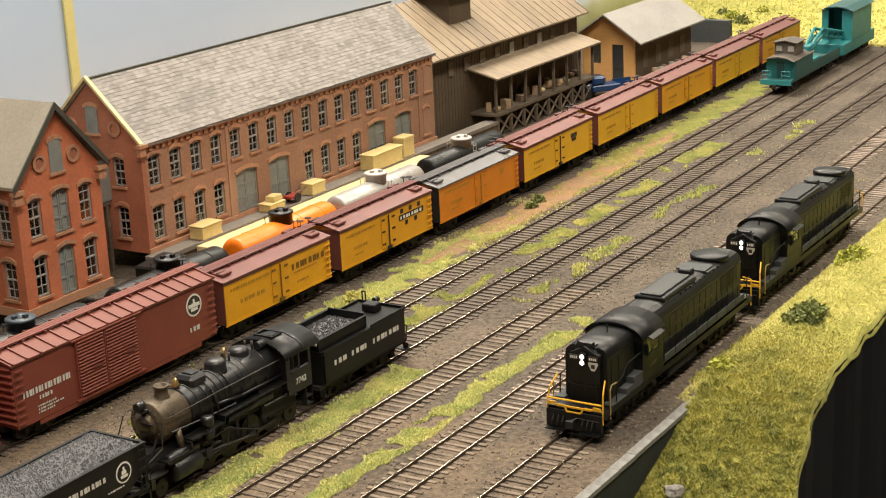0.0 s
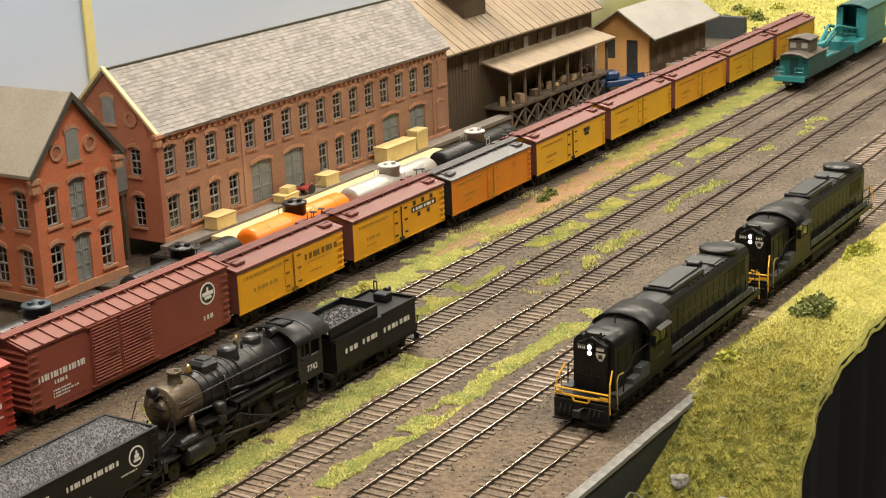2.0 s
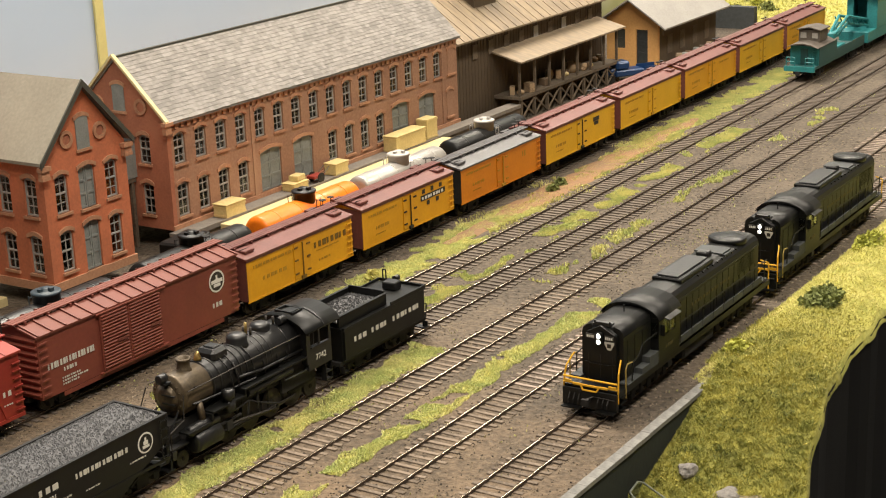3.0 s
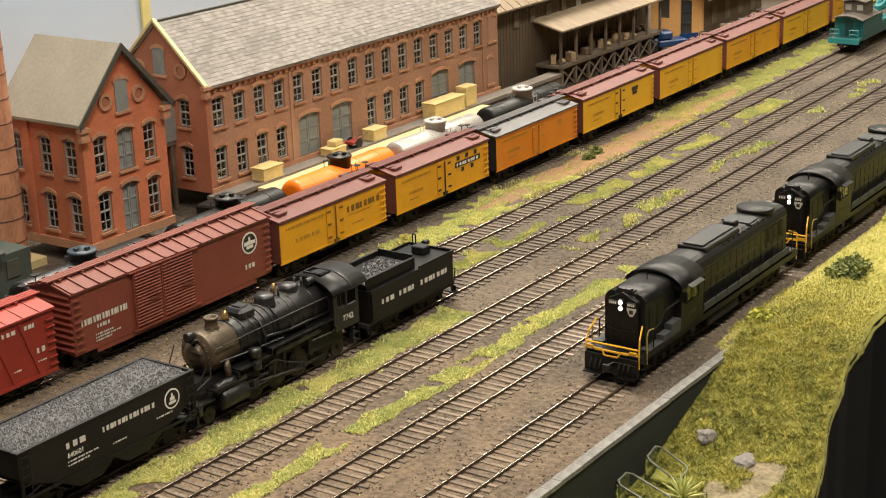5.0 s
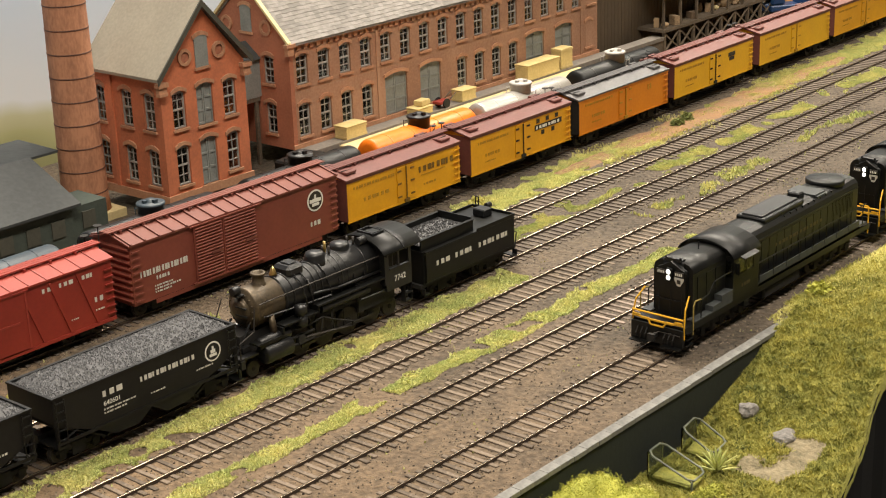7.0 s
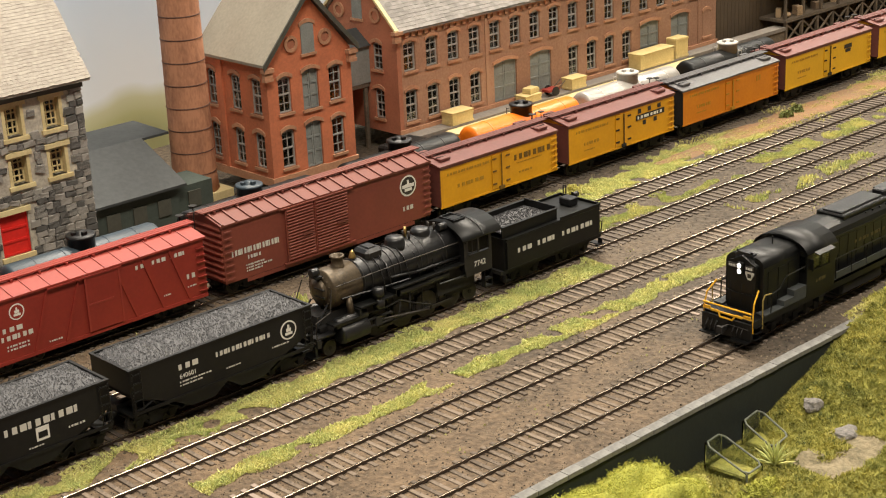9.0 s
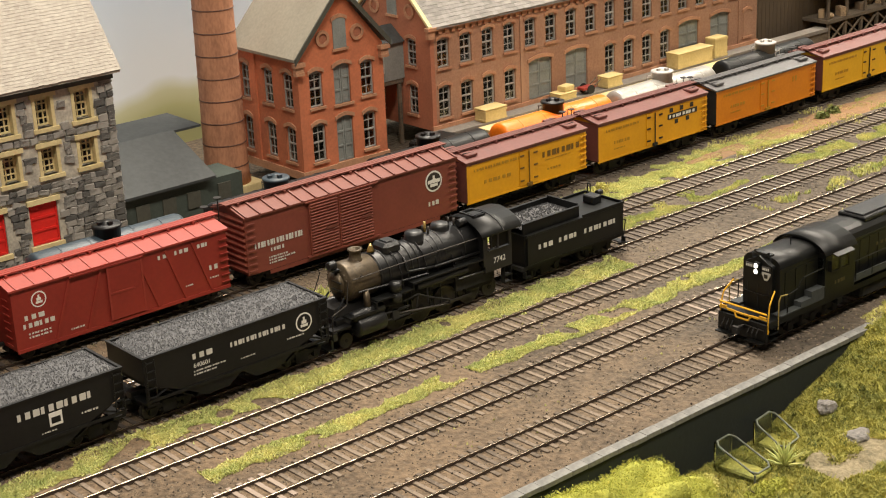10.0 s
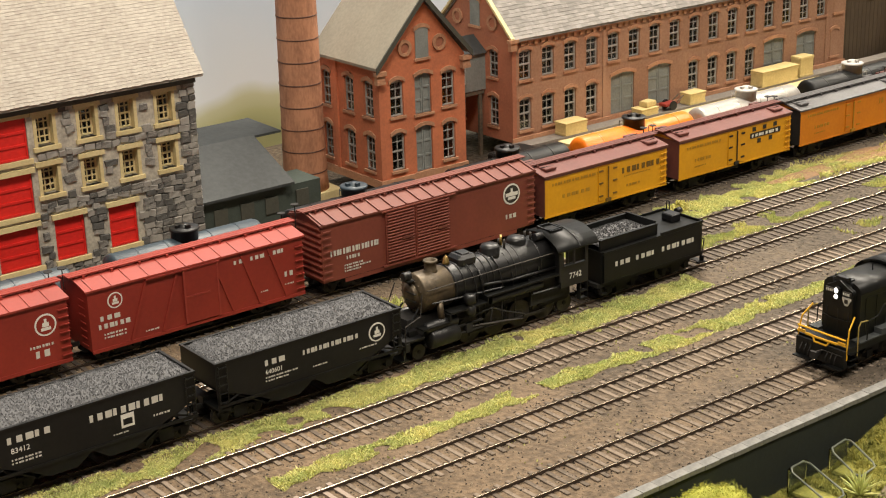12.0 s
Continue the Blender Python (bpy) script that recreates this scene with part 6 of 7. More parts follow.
def hopper(x0, x1, label, marks, figures, logo):
    h, z1 = 1.5, 3.1
    L, xc = x1 - x0, (x0 + x1) / 2
    t = thing("coal_hopper", (xc + 0.5, TRACKS[3] + bend(xc), 0), label, "railway car", "coal train")
    bm = bmesh.new()
    a = L / 2
    side = [(-a, z1), (a, z1), (a, 1.95), (a - 1.9, 1.15), (a - 3.0, 0.55), (0.75, 0.55), (0, 1.05), (-0.75, 0.55), (-a + 3.0, 0.55), (-a + 1.9, 1.15), (-a, 1.95)]
    prism(bm, side, -h, -h + 0.08, "y")
    prism(bm, side, h - 0.08, h, "y")
    for s in (-1, 1):
        x = sorted((s * a, s * (a - 0.07)))
        box(bm, x[0], x[1], -h + 0.081, h - 0.081, 1.9, z1)
        for q in ([(s * a, 1.95), (s * (a - 2.4), 0.62), (s * (a - 2.4), 0.7), (s * a, 2.03)], [(s * 0.05, 1.7), (s * 2.4, 0.55), (s * 2.4, 0.63), (s * 0.05, 1.78)]):
            part("slope_sheet", prism(bmesh.new(), q, -h + 0.081, h - 0.081, "y"), "hopper", t)
    part("body", bm, "hopper", t)
    part("rim", boxes((-a - 0.03, a + 0.03, -h - 0.05, -h + 0.1, z1, z1 + 0.09), (-a - 0.03, a + 0.03, h - 0.1, h + 0.05, z1, z1 + 0.09), (-a - 0.03, -a + 0.1, -h + 0.101, h - 0.101, z1, z1 + 0.09), (a - 0.1, a + 0.03, -h + 0.101, h - 0.101, z1, z1 + 0.09)), "hopper", t)
    part("side_sill", boxes((-a, a, -h - 0.05, -h - 0.001, 1.08, 1.22), (-a, a, h + 0.001, h + 0.05, 1.08, 1.22), (-a, a, -0.2, 0.2, 0.85, 1.2)), "hopper", t)
    part("coal", coal_load(L - 0.25, h - 0.12, z1 - 0.02, int(-xc)), "coal", t, "heaped dark grey coal load")
    for s in (-1, 1):
        bm = bmesh.new()
        for y in (-h + 0.05, h - 0.05):
            box(bm, s * (a - 0.12) - 0.07, s * (a - 0.12) + 0.07, y - 0.06, y + 0.06, 1.0, 1.94)
            tube(bm, (s * (a - 0.1), y, 1.1), (s * (a - 1.5), y, 1.62), 0.05, n=5)
        box(bm, s * (a - 0.35) - 0.3, s * (a - 0.35) + 0.3, -h, h, 0.9, 1.0)
        part("end_frame", bm, "hopper", t)
        bogie(s * (a - 1.35), t)
        coupler(s * (a - 0.05), s, t)
        ladder(s * (a - 0.3), -h - 0.09, 1.35, 2.95, t, "hopper", n=5)
    bm = bmesh.new()
    for x in (-1.7, 1.7):
        box(bm, x - 0.6, x + 0.6, -0.9, 0.9, 0.3, 0.56)
    part("discharge_gate", bm, "under", t)
    letters([(a * u, z, a * w, hh, c, 0) for u, z, w, hh, c in marks], "pale", t, -h - 0.001)
    for txt, size, u, z in figures:
        type_line(txt, size, (a * u, -h - 0.012, z), "white", t)
    u, z, r, sq = logo
    if sq:
        part("emblem", boxes((a * u - r, a * u + r, -h - 0.012, -h - 0.001, z - r, z + r)), "white", t)
        part("emblem_centre", boxes((a * u - r * 0.7, a * u + r * 0.7, -h - 0.02, -h - 0.0125, z - r * 0.62, z + r * 0.3)), "hopper", t)
    else:
        roundel(t, a * u, z, r, -h - 0.001, "white", "hopper")
    return t


hopper(-49.85, -39.95, "black two-bay hopper car heaped with coal", [(-0.5, 2.38, 0.22, 0.3, 3), (-0.5, 1.78, 0.34, 0.08, 12), (-0.5, 1.62, 0.24, 0.08, 9), (-0.1, 2.35, 0.62, 0.26, 14), (0.52, 1.75, 0.2, 0.08, 8), (0.0, 1.62, 0.16, 0.07, 6)], [("640601", 0.3, -0.5, 1.98)], (0.72, 2.35, 0.46, False))
hopper(-60.7, -50.85, "black two-bay hopper car with a square emblem, heaped with coal", [(0.0, 2.3, 0.72, 0.36, 10), (-0.72, 2.45, 0.4, 0.34, 5), (-0.7, 1.7, 0.26, 0.08, 9), (-0.7, 1.55, 0.26, 0.08, 9), (0.58, 1.7, 0.16, 0.1, 6), (0.2, 1.4, 0.14, 0.07, 6)], [("83412", 0.33, -0.7, 2.02)], (0.34, 1.92, 0.3, True))
hopper(-71.6, -61.7, "black two-bay hopper car heaped with coal", [(-0.1, 2.35, 0.62, 0.26, 14)], [], (0.72, 2.35, 0.46, False))

# ---- steam locomotive ----
eng = thing("steam_locomotive", (0.45, TRACKS[3], 0), "black steam locomotive with graphite smokebox and side rods", "locomotive", "coal train")
BZ = 2.95
part("boiler", lathe(bmesh.new(), [(0.98, -36.25), (1.0, -36.15), (1.0, -34.0), (1.13, -32.6), (1.16, -30.0)], 36, "x", (0, 0, BZ)), "black", eng, "black boiler shell")
sb = part("smokebox", lathe(bmesh.new(), [(0.05, -38.2), (0.5, -38.18), (0.86, -38.06), (0.9, -38.0), (0.98, -37.98), (1.0, -37.9), (1.0, -36.25)], 36, "x", (0, 0, BZ)), "smoke", eng, "brown graphite smokebox")
part("smokebox_door", lathe(bmesh.new(), [(0.05, -38.36), (0.35, -38.34), (0.66, -38.2)], 24, "x", (0, 0, BZ)), "smoke", sb)
for k in range(16):
    q = k * math.pi / 8
    part("bolt", tube(bmesh.new(), (-38.16, 0.77 * math.cos(q), BZ + 0.77 * math.sin(q)), (-38.05, 0.77 * math.cos(q), BZ + 0.77 * math.sin(q)), 0.045, n=6), "smoke", sb)
part("door_hinge", boxes((-38.4, -38.3, -0.62, 0.1, BZ + 0.16, BZ + 0.23), (-38.4, -38.3, -0.62, 0.1, BZ - 0.23, BZ - 0.16)), "black", sb)
part("headlight", lathe(bmesh.new(), [(0.17, -38.62), (0.21, -38.6), (0.21, -38.2), (0.12, -38.15)], 16, "x", (0, 0, BZ + 0.98)), "black", sb)
part("headlight_bracket", boxes((-38.5, -38.05, -0.25, 0.25, BZ + 0.7, BZ + 0.78)), "black", sb)
part("smokestack", lathe(bmesh.new(), [(0.45, BZ + 0.88), (0.31, BZ + 1.0), (0.28, BZ + 1.32), (0.36, BZ + 1.38), (0.36, BZ + 1.46), (0.24, BZ + 1.46), (0.22, BZ + 1.2)], 22, "z", (-36.95, 0, 0)), "smoke", sb)
part("bell", lathe(bmesh.new(), [(0.2, BZ + 1.06), (0.16, BZ + 1.18), (0.1, BZ + 1.36), (0.03, BZ + 1.46)], 16, "z", (-36.0, 0, 0)), "brass", eng, "small brass bell")
sd = part("sand_dome", softbox(-35.55, -34.45, -0.55, 0.55, BZ + 0.75, BZ + 1.36, w=0.16), "black", eng)
part("dome_lid", softbox(-35.25, -34.75, -0.3, 0.3, BZ + 1.361, BZ + 1.43, w=0.03), "black", sd)
for x, r, hh in ((-33.25, 0.5, 1.42), (-31.55, 0.5, 1.42)):
    d = part("dome", lathe(bmesh.new(), [(r + 0.18, BZ + 0.82), (r, BZ + 1.02), (r, BZ + hh - 0.2), (r * 0.86, BZ + hh - 0.05), (r * 0.4, BZ + hh), (0.1, BZ + hh + 0.02)], 22, "z", (x, 0, 0)), "black", eng)
    part("safety_valve", tubes(0.06, ((x + 0.75, -0.22, BZ + 1.0), (x + 0.75, -0.22, BZ + 1.5)), ((x + 0.75, 0.2, BZ + 1.0), (x + 0.75, 0.2, BZ + 1.45)), n=8), "steel", d)
part("whistle", tube(bmesh.new(), (-32.45, 0.1, BZ + 1.0), (-32.45, 0.1, BZ + 1.66), 0.07, n=8), "brass", eng, "brass whistle")
part("generator", tube(bmesh.new(), (-30.75, -0.45, BZ + 1.25), (-30.25, -0.45, BZ + 1.25), 0.2, n=12), "black", eng)
for x in (-36.2, -35.7, -34.3, -33.9, -32.6, -32.2, -30.9):
    rr = 1.02 if x < -34 else 1.02 + 0.11 * min(1, (x + 34) / 1.4)
    part("boiler_band", lathe(bmesh.new(), [(rr - 0.02, x), (rr + 0.025, x + 0.01), (rr + 0.025, x + 0.08), (rr - 0.02, x + 0.09)], 30, "x", (0, 0, BZ)), "black", eng)
for s in (-1, 1):
    part("handrail", tubes(0.03, ((-38.0, s * 1.1, BZ + 0.42), (-34.2, s * 1.12, BZ + 0.46), (-30.1, s * 1.24, BZ + 0.5))), "steel", eng)
    for x in (-37.4, -35.8, -34.2, -32.6, -31.0):
        part("handrail_post", tubes(0.035, ((x, s * 0.9, BZ + 0.38), (x, s * 1.14 + (x + 34) * s * 0.02, BZ + 0.46))), "steel", eng)
    for x, z in ((-35.2, 0.7), (-34.8, 0.72), (-33.6, 0.75), (-32.9, 0.8), (-31.9, 0.8), (-31.2, 0.85)):
        part("sand_pipe", tubes(0.035, ((x, s * 0.5, BZ + 0.98), (x + 0.05, s * 0.92, BZ + 0.62), (x + 0.1, s * 1.18, BZ - 0.1), (x + 0.3, s * 1.1, 1.6), (x + 0.4, s * 0.95, 0.5))), "black", eng)
    part("feed_pipe", tubes(0.075, ((-30.0, s * 1.2, BZ - 0.3), (-33.0, s * 1.2, BZ - 0.25), (-34.6, s * 1.1, BZ - 0.1), (-34.7, s * 0.85, BZ + 0.6)), n=8), "black", eng)
    part("injector_pipe", tubes(0.05, ((-29.4, s * 1.32, 1.6), (-31.6, s * 1.32, 1.66), (-31.8, s * 1.25, BZ - 0.5)), ((-37.6, s * 0.95, BZ - 0.35), (-35.4, s * 1.12, BZ - 0.42), (-33.4, s * 1.16, BZ - 0.5))), "black", eng)
    y0, y1 = sorted((s * 0.9, s * 1.5))
    part("running_board", boxes((-34.6, -30.0, y0, y1, 2.28, 2.36), (-36.9, -34.601, y0, y1, 2.0, 2.08), (-38.6, -37.0, y0, y1, 1.6, 1.68)), "satin", eng)
    part("board_step", boxes((-34.66, -34.6, y0, y1, 2.081, 2.359)), "satin", eng)
    part("board_step", boxes((-37.0, -36.9, y0, y1, 1.681, 2.0)), "satin", eng)
    part("air_tank", tube(bmesh.new(), (-34.3, s * 1.22, 2.02), (-31.0, s * 1.22, 2.02), 0.22, n=16), "black", eng)
    part("air_compressor", lathe(bmesh.new(), [(0.2, 1.62), (0.3, 1.66), (0.3, 2.05), (0.18, 2.1), (0.18, 2.2), (0.3, 2.25), (0.3, 2.62), (0.15, 2.68)], 14, "z", (-35.6, s * 1.28, 0)), "black", eng)
    cyl = part("cylinder", lathe(bmesh.new(), [(0.2, -38.16), (0.34, -38.1), (0.46, -38.06), (0.48, -38.0), (0.48, -36.5), (0.4, -36.42), (0.14, -36.38)], 22, "x", (0, s * 1.2, 0.98)), "black", eng)
    part("valve_chest", lathe(bmesh.new(), [(0.14, -38.3), (0.28, -38.2), (0.28, -36.4), (0.12, -36.3)], 16, "x", (0, s * 1.15, 1.55)), "black", cyl)
    part("steam_pipe", tubes(0.17, ((-37.2, s * 1.1, 1.75), (-37.1, s * 0.85, BZ - 0.35)), n=10), "smoke", cyl)
    part("crosshead", boxes((-36.3, -34.8, s * 1.25 - 0.06, s * 1.25 + 0.06, 1.14, 1.22), (-36.3, -34.8, s * 1.25 - 0.06, s * 1.25 + 0.06, 0.76, 0.83), (-35.9, -35.5, s * 1.25 - 0.12, s * 1.25 + 0.12, 0.76, 1.22)), "under", eng)
    part("side_rod", boxes((-35.5, -30.5, s * 1.04 - 0.04, s * 1.04 + 0.04, 0.42, 0.56)), "steel", eng)
    part("main_rod", tubes(0.075, ((-35.7, s * 1.2, 0.98), (-32.2, s * 1.2, 0.5))), "steel", eng)
    part("valve_gear", tubes(0.05, ((-36.3, s * 1.22, 1.55), (-35.2, s * 1.25, 1.5), (-34.2, s * 1.28, 1.62), (-33.6, s * 1.28, 1.3), (-32.2, s * 1.3, 0.75), (-32.2, s * 1.24, 0.5)), ((-33.6, s * 1.28, 1.95), (-33.6, s * 1.28, 1.0)), ((-34.2, s * 1.28, 1.62), (-34.3, s * 1.25, 0.95))), "under", eng)
    part("brake_hanger", boxes(*[(x - 0.05, x + 0.05, s * 0.8 - 0.1, s * 0.8 + 0.1, 0.3, 1.3) for x in (-34.6, -33.0, -31.4, -29.9)]), "under", eng)


def driver(x, r, parent, name="driving_wheel", spokes=12):
    for s in (-1, 1):
        y = s * 0.85
        bm = bmesh.new()
        n = 28
        ring = [(math.cos(2 * math.pi * i / n), math.sin(2 * math.pi * i / n)) for i in range(n)]
        for (a, b), (c, d) in zip(ring, ring[1:] + ring[:1]):
            q = [(x + r * a, r + r * b), (x + r * c, r + r * d), (x + 0.82 * r * c, r + 0.82 * r * d), (x + 0.82 * r * a, r + 0.82 * r * b)]
            prism(bm, q, y - 0.08, y + 0.08, "y")
        for i in range(spokes):
            a = 2 * math.pi * i / spokes
            tube(bm, (x, y, r), (x + 0.84 * r * math.cos(a), y, r + 0.84 * r * math.sin(a)), 0.045, n=5)
        tube(bm, (x, y - 0.12, r), (x, y + 0.12, r), r * 0.24, n=12)
        w = part(name, bm, "under", parent)
        part("tyre", lathe(bmesh.new(), [(r * 0.94, y - 0.085), (r + 0.012, y - 0.08), (r + 0.012, y + 0.08), (r * 0.94, y + 0.085)], 28, "y", (x, 0, r)), "steel", w)


for x in (-35.4, -33.8, -32.2, -30.6):
    driver(x, 0.7, eng)
driver(-38.5, 0.38, eng, "pilot_wheel", 8)
# frame enlarged, with added side blocks as the black shade under the running boards
part("frame", boxes((-38.9, -28.6, -0.62, 0.62, 0.7, 1.98), (-31.6, -29.0, -1.15, 1.15, 0.95, 2.5), (-36.4, -29.8, -1.0, -0.621, 1.45, 1.95), (-36.4, -29.8, 0.621, 1.0, 1.45, 1.95)), "under", eng)
part("ash_pan", prism(bmesh.new(), [(-1.1, 0.95), (1.1, 0.95), (0.75, 0.35), (-0.75, 0.35)], -31.0, -29.0), "under", eng)
driver(-29.2, 0.48, eng, "trailing_wheel", 8)
part("pilot_beam", boxes((-39.55, -39.3, -1.35, 1.35, 0.75, 1.15)), "black", eng)
part("pilot_deck", boxes((-39.55, -38.4, -1.3, 1.3, 1.151, 1.24), (-39.0, -38.5, -0.9, 0.9, 1.241, 1.5)), "black", eng)
part("footboard", boxes((-39.85, -39.4, -1.3, -0.35, 0.28, 0.34), (-39.85, -39.4, 0.35, 1.3, 0.28, 0.34), *[(-39.62, -39.5, y, y + 0.08, 0.341, 0.8) for y in (-1.25, -0.5, 0.42, 1.17)]), "black", eng)
part("uncoupling_lever", tubes(0.03, ((-39.62, -1.3, 1.05), (-39.62, -0.3, 1.1), (-39.75, 0, 0.95), (-39.62, 0.3, 1.1), (-39.62, 1.3, 1.05))), "steel", eng)
for y in (-1.28, 1.28):
    part("handrail", tubes(0.03, ((-39.5, y, 1.2), (-39.5, y, 2.0), (-38.6, y, 2.3), (-38.3, y * 0.85, BZ + 0.35))), "steel", eng)
for y in (-0.75, 0.75):
    part("brace", tubes(0.05, ((-39.3, y, 1.2), (-38.2, y * 0.8, 2.4))), "black", eng)
    part("air_hose", tubes(0.04, ((-39.5, y * 0.6, 0.9), (-39.75, y * 0.62, 0.75), (-39.72, y * 0.66, 0.45))), "under", eng)
coupler(-39.5, -1, eng)
CA, CB = -30.0, -28.05
cab = part("cab", boxes((CA, CA + 0.1, -1.5, 1.5, 1.9, 3.5), (CA + 0.101, CB, -1.5, -1.42, 1.55, 2.7), (CA + 0.101, CB, 1.42, 1.5, 1.55, 2.7), (CA + 0.101, CA + 0.3, -1.5, -1.42, 2.701, 3.5), (CA + 0.95, CA + 1.08, -1.5, -1.42, 2.701, 3.5), (CB - 0.2, CB, -1.5, -1.42, 2.701, 3.5), (CA + 0.101, CB, -1.5, -1.42, 3.501, 3.6), (CA + 0.101, CB, 1.42, 1.5, 2.701, 3.6), (CA + 0.101, CB, -1.41, 1.41, 1.55, 1.65), (CA + 0.2, CA + 0.5, -1.2, 1.2, 1.66, 3.3)), "black", eng)
part("arm_rest", boxes((CA + 0.3, CB - 0.2, -1.58, -1.5, 2.64, 2.7)), "black", cab)
part("window_frame", boxes((CA + 0.31, CA + 0.94, -1.46, -1.44, 2.72, 2.77), (CA + 0.31, CA + 0.94, -1.46, -1.44, 3.4, 3.45), (CA + 0.6, CA + 0.65, -1.46, -1.44, 2.771, 3.399)), "black", cab)
bm = bmesh.new()
arch = [(-1.66, 3.5), (-1.45, 3.74), (-1.15, 3.94), (-0.7, 4.11), (-0.3, 4.19), (0, 4.21), (0.3, 4.19), (0.7, 4.11), (1.15, 3.94), (1.45, 3.74), (1.66, 3.5)]
prism(bm, [(y, z + 0.07) for y, z in arch] + arch[::-1], CA - 0.2, -27.45)
for f in bm.faces:
    f.smooth = abs(f.normal.x) < 0.5 and len(f.verts) == 4
cr = part("cab_roof", bm, "satin", cab)
part("roof_rib", prism(bmesh.new(), [(y * 1.005, z + 0.1) for y, z in arch] + [(y, z + 0.06) for y, z in arch[::-1]], -28.75, -28.68), "satin", cr)
hatch = part("roof_hatch", boxes((-29.75, -29.68, -0.55, 0.5, 4.16, 4.36), (-29.0, -28.93, -0.55, 0.5, 4.16, 4.36), (-29.679, -29.001, -0.55, -0.49, 4.16, 4.32), (-29.679, -29.001, 0.44, 0.5, 4.16, 4.36)), "black", cr, "open roof hatch")
part("hatch_lid", boxes((-29.6, -29.05, -0.46, 0.1, 4.3, 4.34)), "satin", hatch)
bm = bmesh.new()
for (a, b), (c, d) in zip(arch, arch[1:]):
    prism(bm, [(a, b), (c, d), (c, 3.4), (a, 3.4)], CA + 0.01, CA + 0.09)
part("cab_front", bm, "black", cab)
part("cab_step", boxes((CB - 0.5, CB - 0.02, -1.48, -1.2, 0.6, 0.66), (CB - 0.5, CB - 0.02, -1.48, -1.2, 1.0, 1.06), (CB - 0.52, CB - 0.5, -1.48, -1.2, 0.6, 1.55), (CB - 0.02, CB, -1.48, -1.2, 0.6, 1.55)), "black", cab)
type_line("7742", 0.42, (-29.35, -1.515, 1.95), "white", cab)

tender = thing("tender", (0.45, TRACKS[3], 0), "black coal tender with white side lettering", "tender", "coal train")
bm = boxes((-27.0, -19.6, -1.46, 1.46, 1.0, 2.72))
bmesh.ops.bevel(bm, geom=[e for e in bm.edges if abs(e.verts[0].co.z - e.verts[1].co.z) > 1], offset=0.12, segments=2, affect="EDGES")
part("water_tank", bm, "satin", tender)
part("bunker", boxes((-26.95, -22.8, -1.2, -1.1, 2.721, 3.3), (-26.95, -22.8, 1.1, 1.2, 2.721, 3.3), (-22.9, -22.8, -1.099, 1.099, 2.721, 3.45), (-26.95, -22.8, -1.25, -1.08, 3.301, 3.34), (-26.95, -22.8, 1.08, 1.25, 3.301, 3.34)), "satin", tender)
part("coal", coal_load(4.0, 1.09, 3.0, 77, 0.3), "tender_coal", tender, "dark coal", at=(-24.9, 0, 0))
part("rim", boxes((-22.79, -19.6, -1.48, -1.42, 2.721, 2.86), (-22.79, -19.6, 1.42, 1.48, 2.721, 2.86), (-19.66, -19.6, -1.419, 1.419, 2.721, 2.86)), "satin", tender)
part("water_hatch", softbox(-20.9, -20.2, -0.4, 0.4, 2.721, 3.15, w=0.05), "black", tender)
part("rear_rail", tubes(0.04, ((-19.75, 0.9, 2.72), (-19.75, 0.9, 3.4), (-19.75, 1.1, 3.4), (-19.75, 1.1, 2.72))), "black", tender)
part("frame", boxes((-27.2, -19.4, -1.3, 1.3, 0.8, 0.999)), "under", tender)
for x in (-25.3, -21.3):
    bogie(x, tender, 1.7)
coupler(-19.4, 1, tender)
ladder(-19.52, -1.1, 1.1, 2.6, tender, "black", along="y", n=5)
part("step", boxes((-27.1, -26.7, -1.5, -1.3, 0.45, 0.52), (-27.1, -27.05, -1.5, -1.3, 0.52, 0.8)), "black", tender)
part("step", boxes((-19.9, -19.5, -1.5, -1.3, 0.45, 0.52), (-19.55, -19.5, -1.5, -1.3, 0.52, 0.8)), "black", tender)
part("water_leg_band", boxes((-27.02, -19.58, -1.475, -1.461, 2.6, 2.66), (-27.02, -19.58, -1.475, -1.461, 1.04, 1.1)), "satin", tender)
part("deck_rail", tubes(0.035, ((-19.5, -1.35, 0.9), (-19.35, -1.35, 1.7), (-19.35, -0.6, 1.7), (-19.5, -0.6, 0.9)), ((-19.5, 0.6, 0.9), (-19.35, 0.6, 1.7), (-19.35, 1.35, 1.7), (-19.5, 1.35, 0.9))), "black", tender)
part("back_up_light", tube(bmesh.new(), (-19.85, 0.3, 3.0), (-19.5, 0.3, 3.0), 0.16, n=12), "black", tender)
part("footboard", boxes((-19.45, -19.05, -1.3, -0.4, 0.3, 0.36), (-19.45, -19.05, 0.4, 1.3, 0.3, 0.36), (-19.42, -19.36, -1.2, -1.1, 0.361, 0.9), (-19.42, -19.36, 1.1, 1.2, 0.361, 0.9)), "black", tender)
letters([(-26.1, 1.8, 1.1, 0.3, 3, 0), (-24.6, 1.8, 1.5, 0.3, 4, 0), (-22.7, 1.8, 2.6, 0.3, 7, 0)], "pale", tender, -1.461)

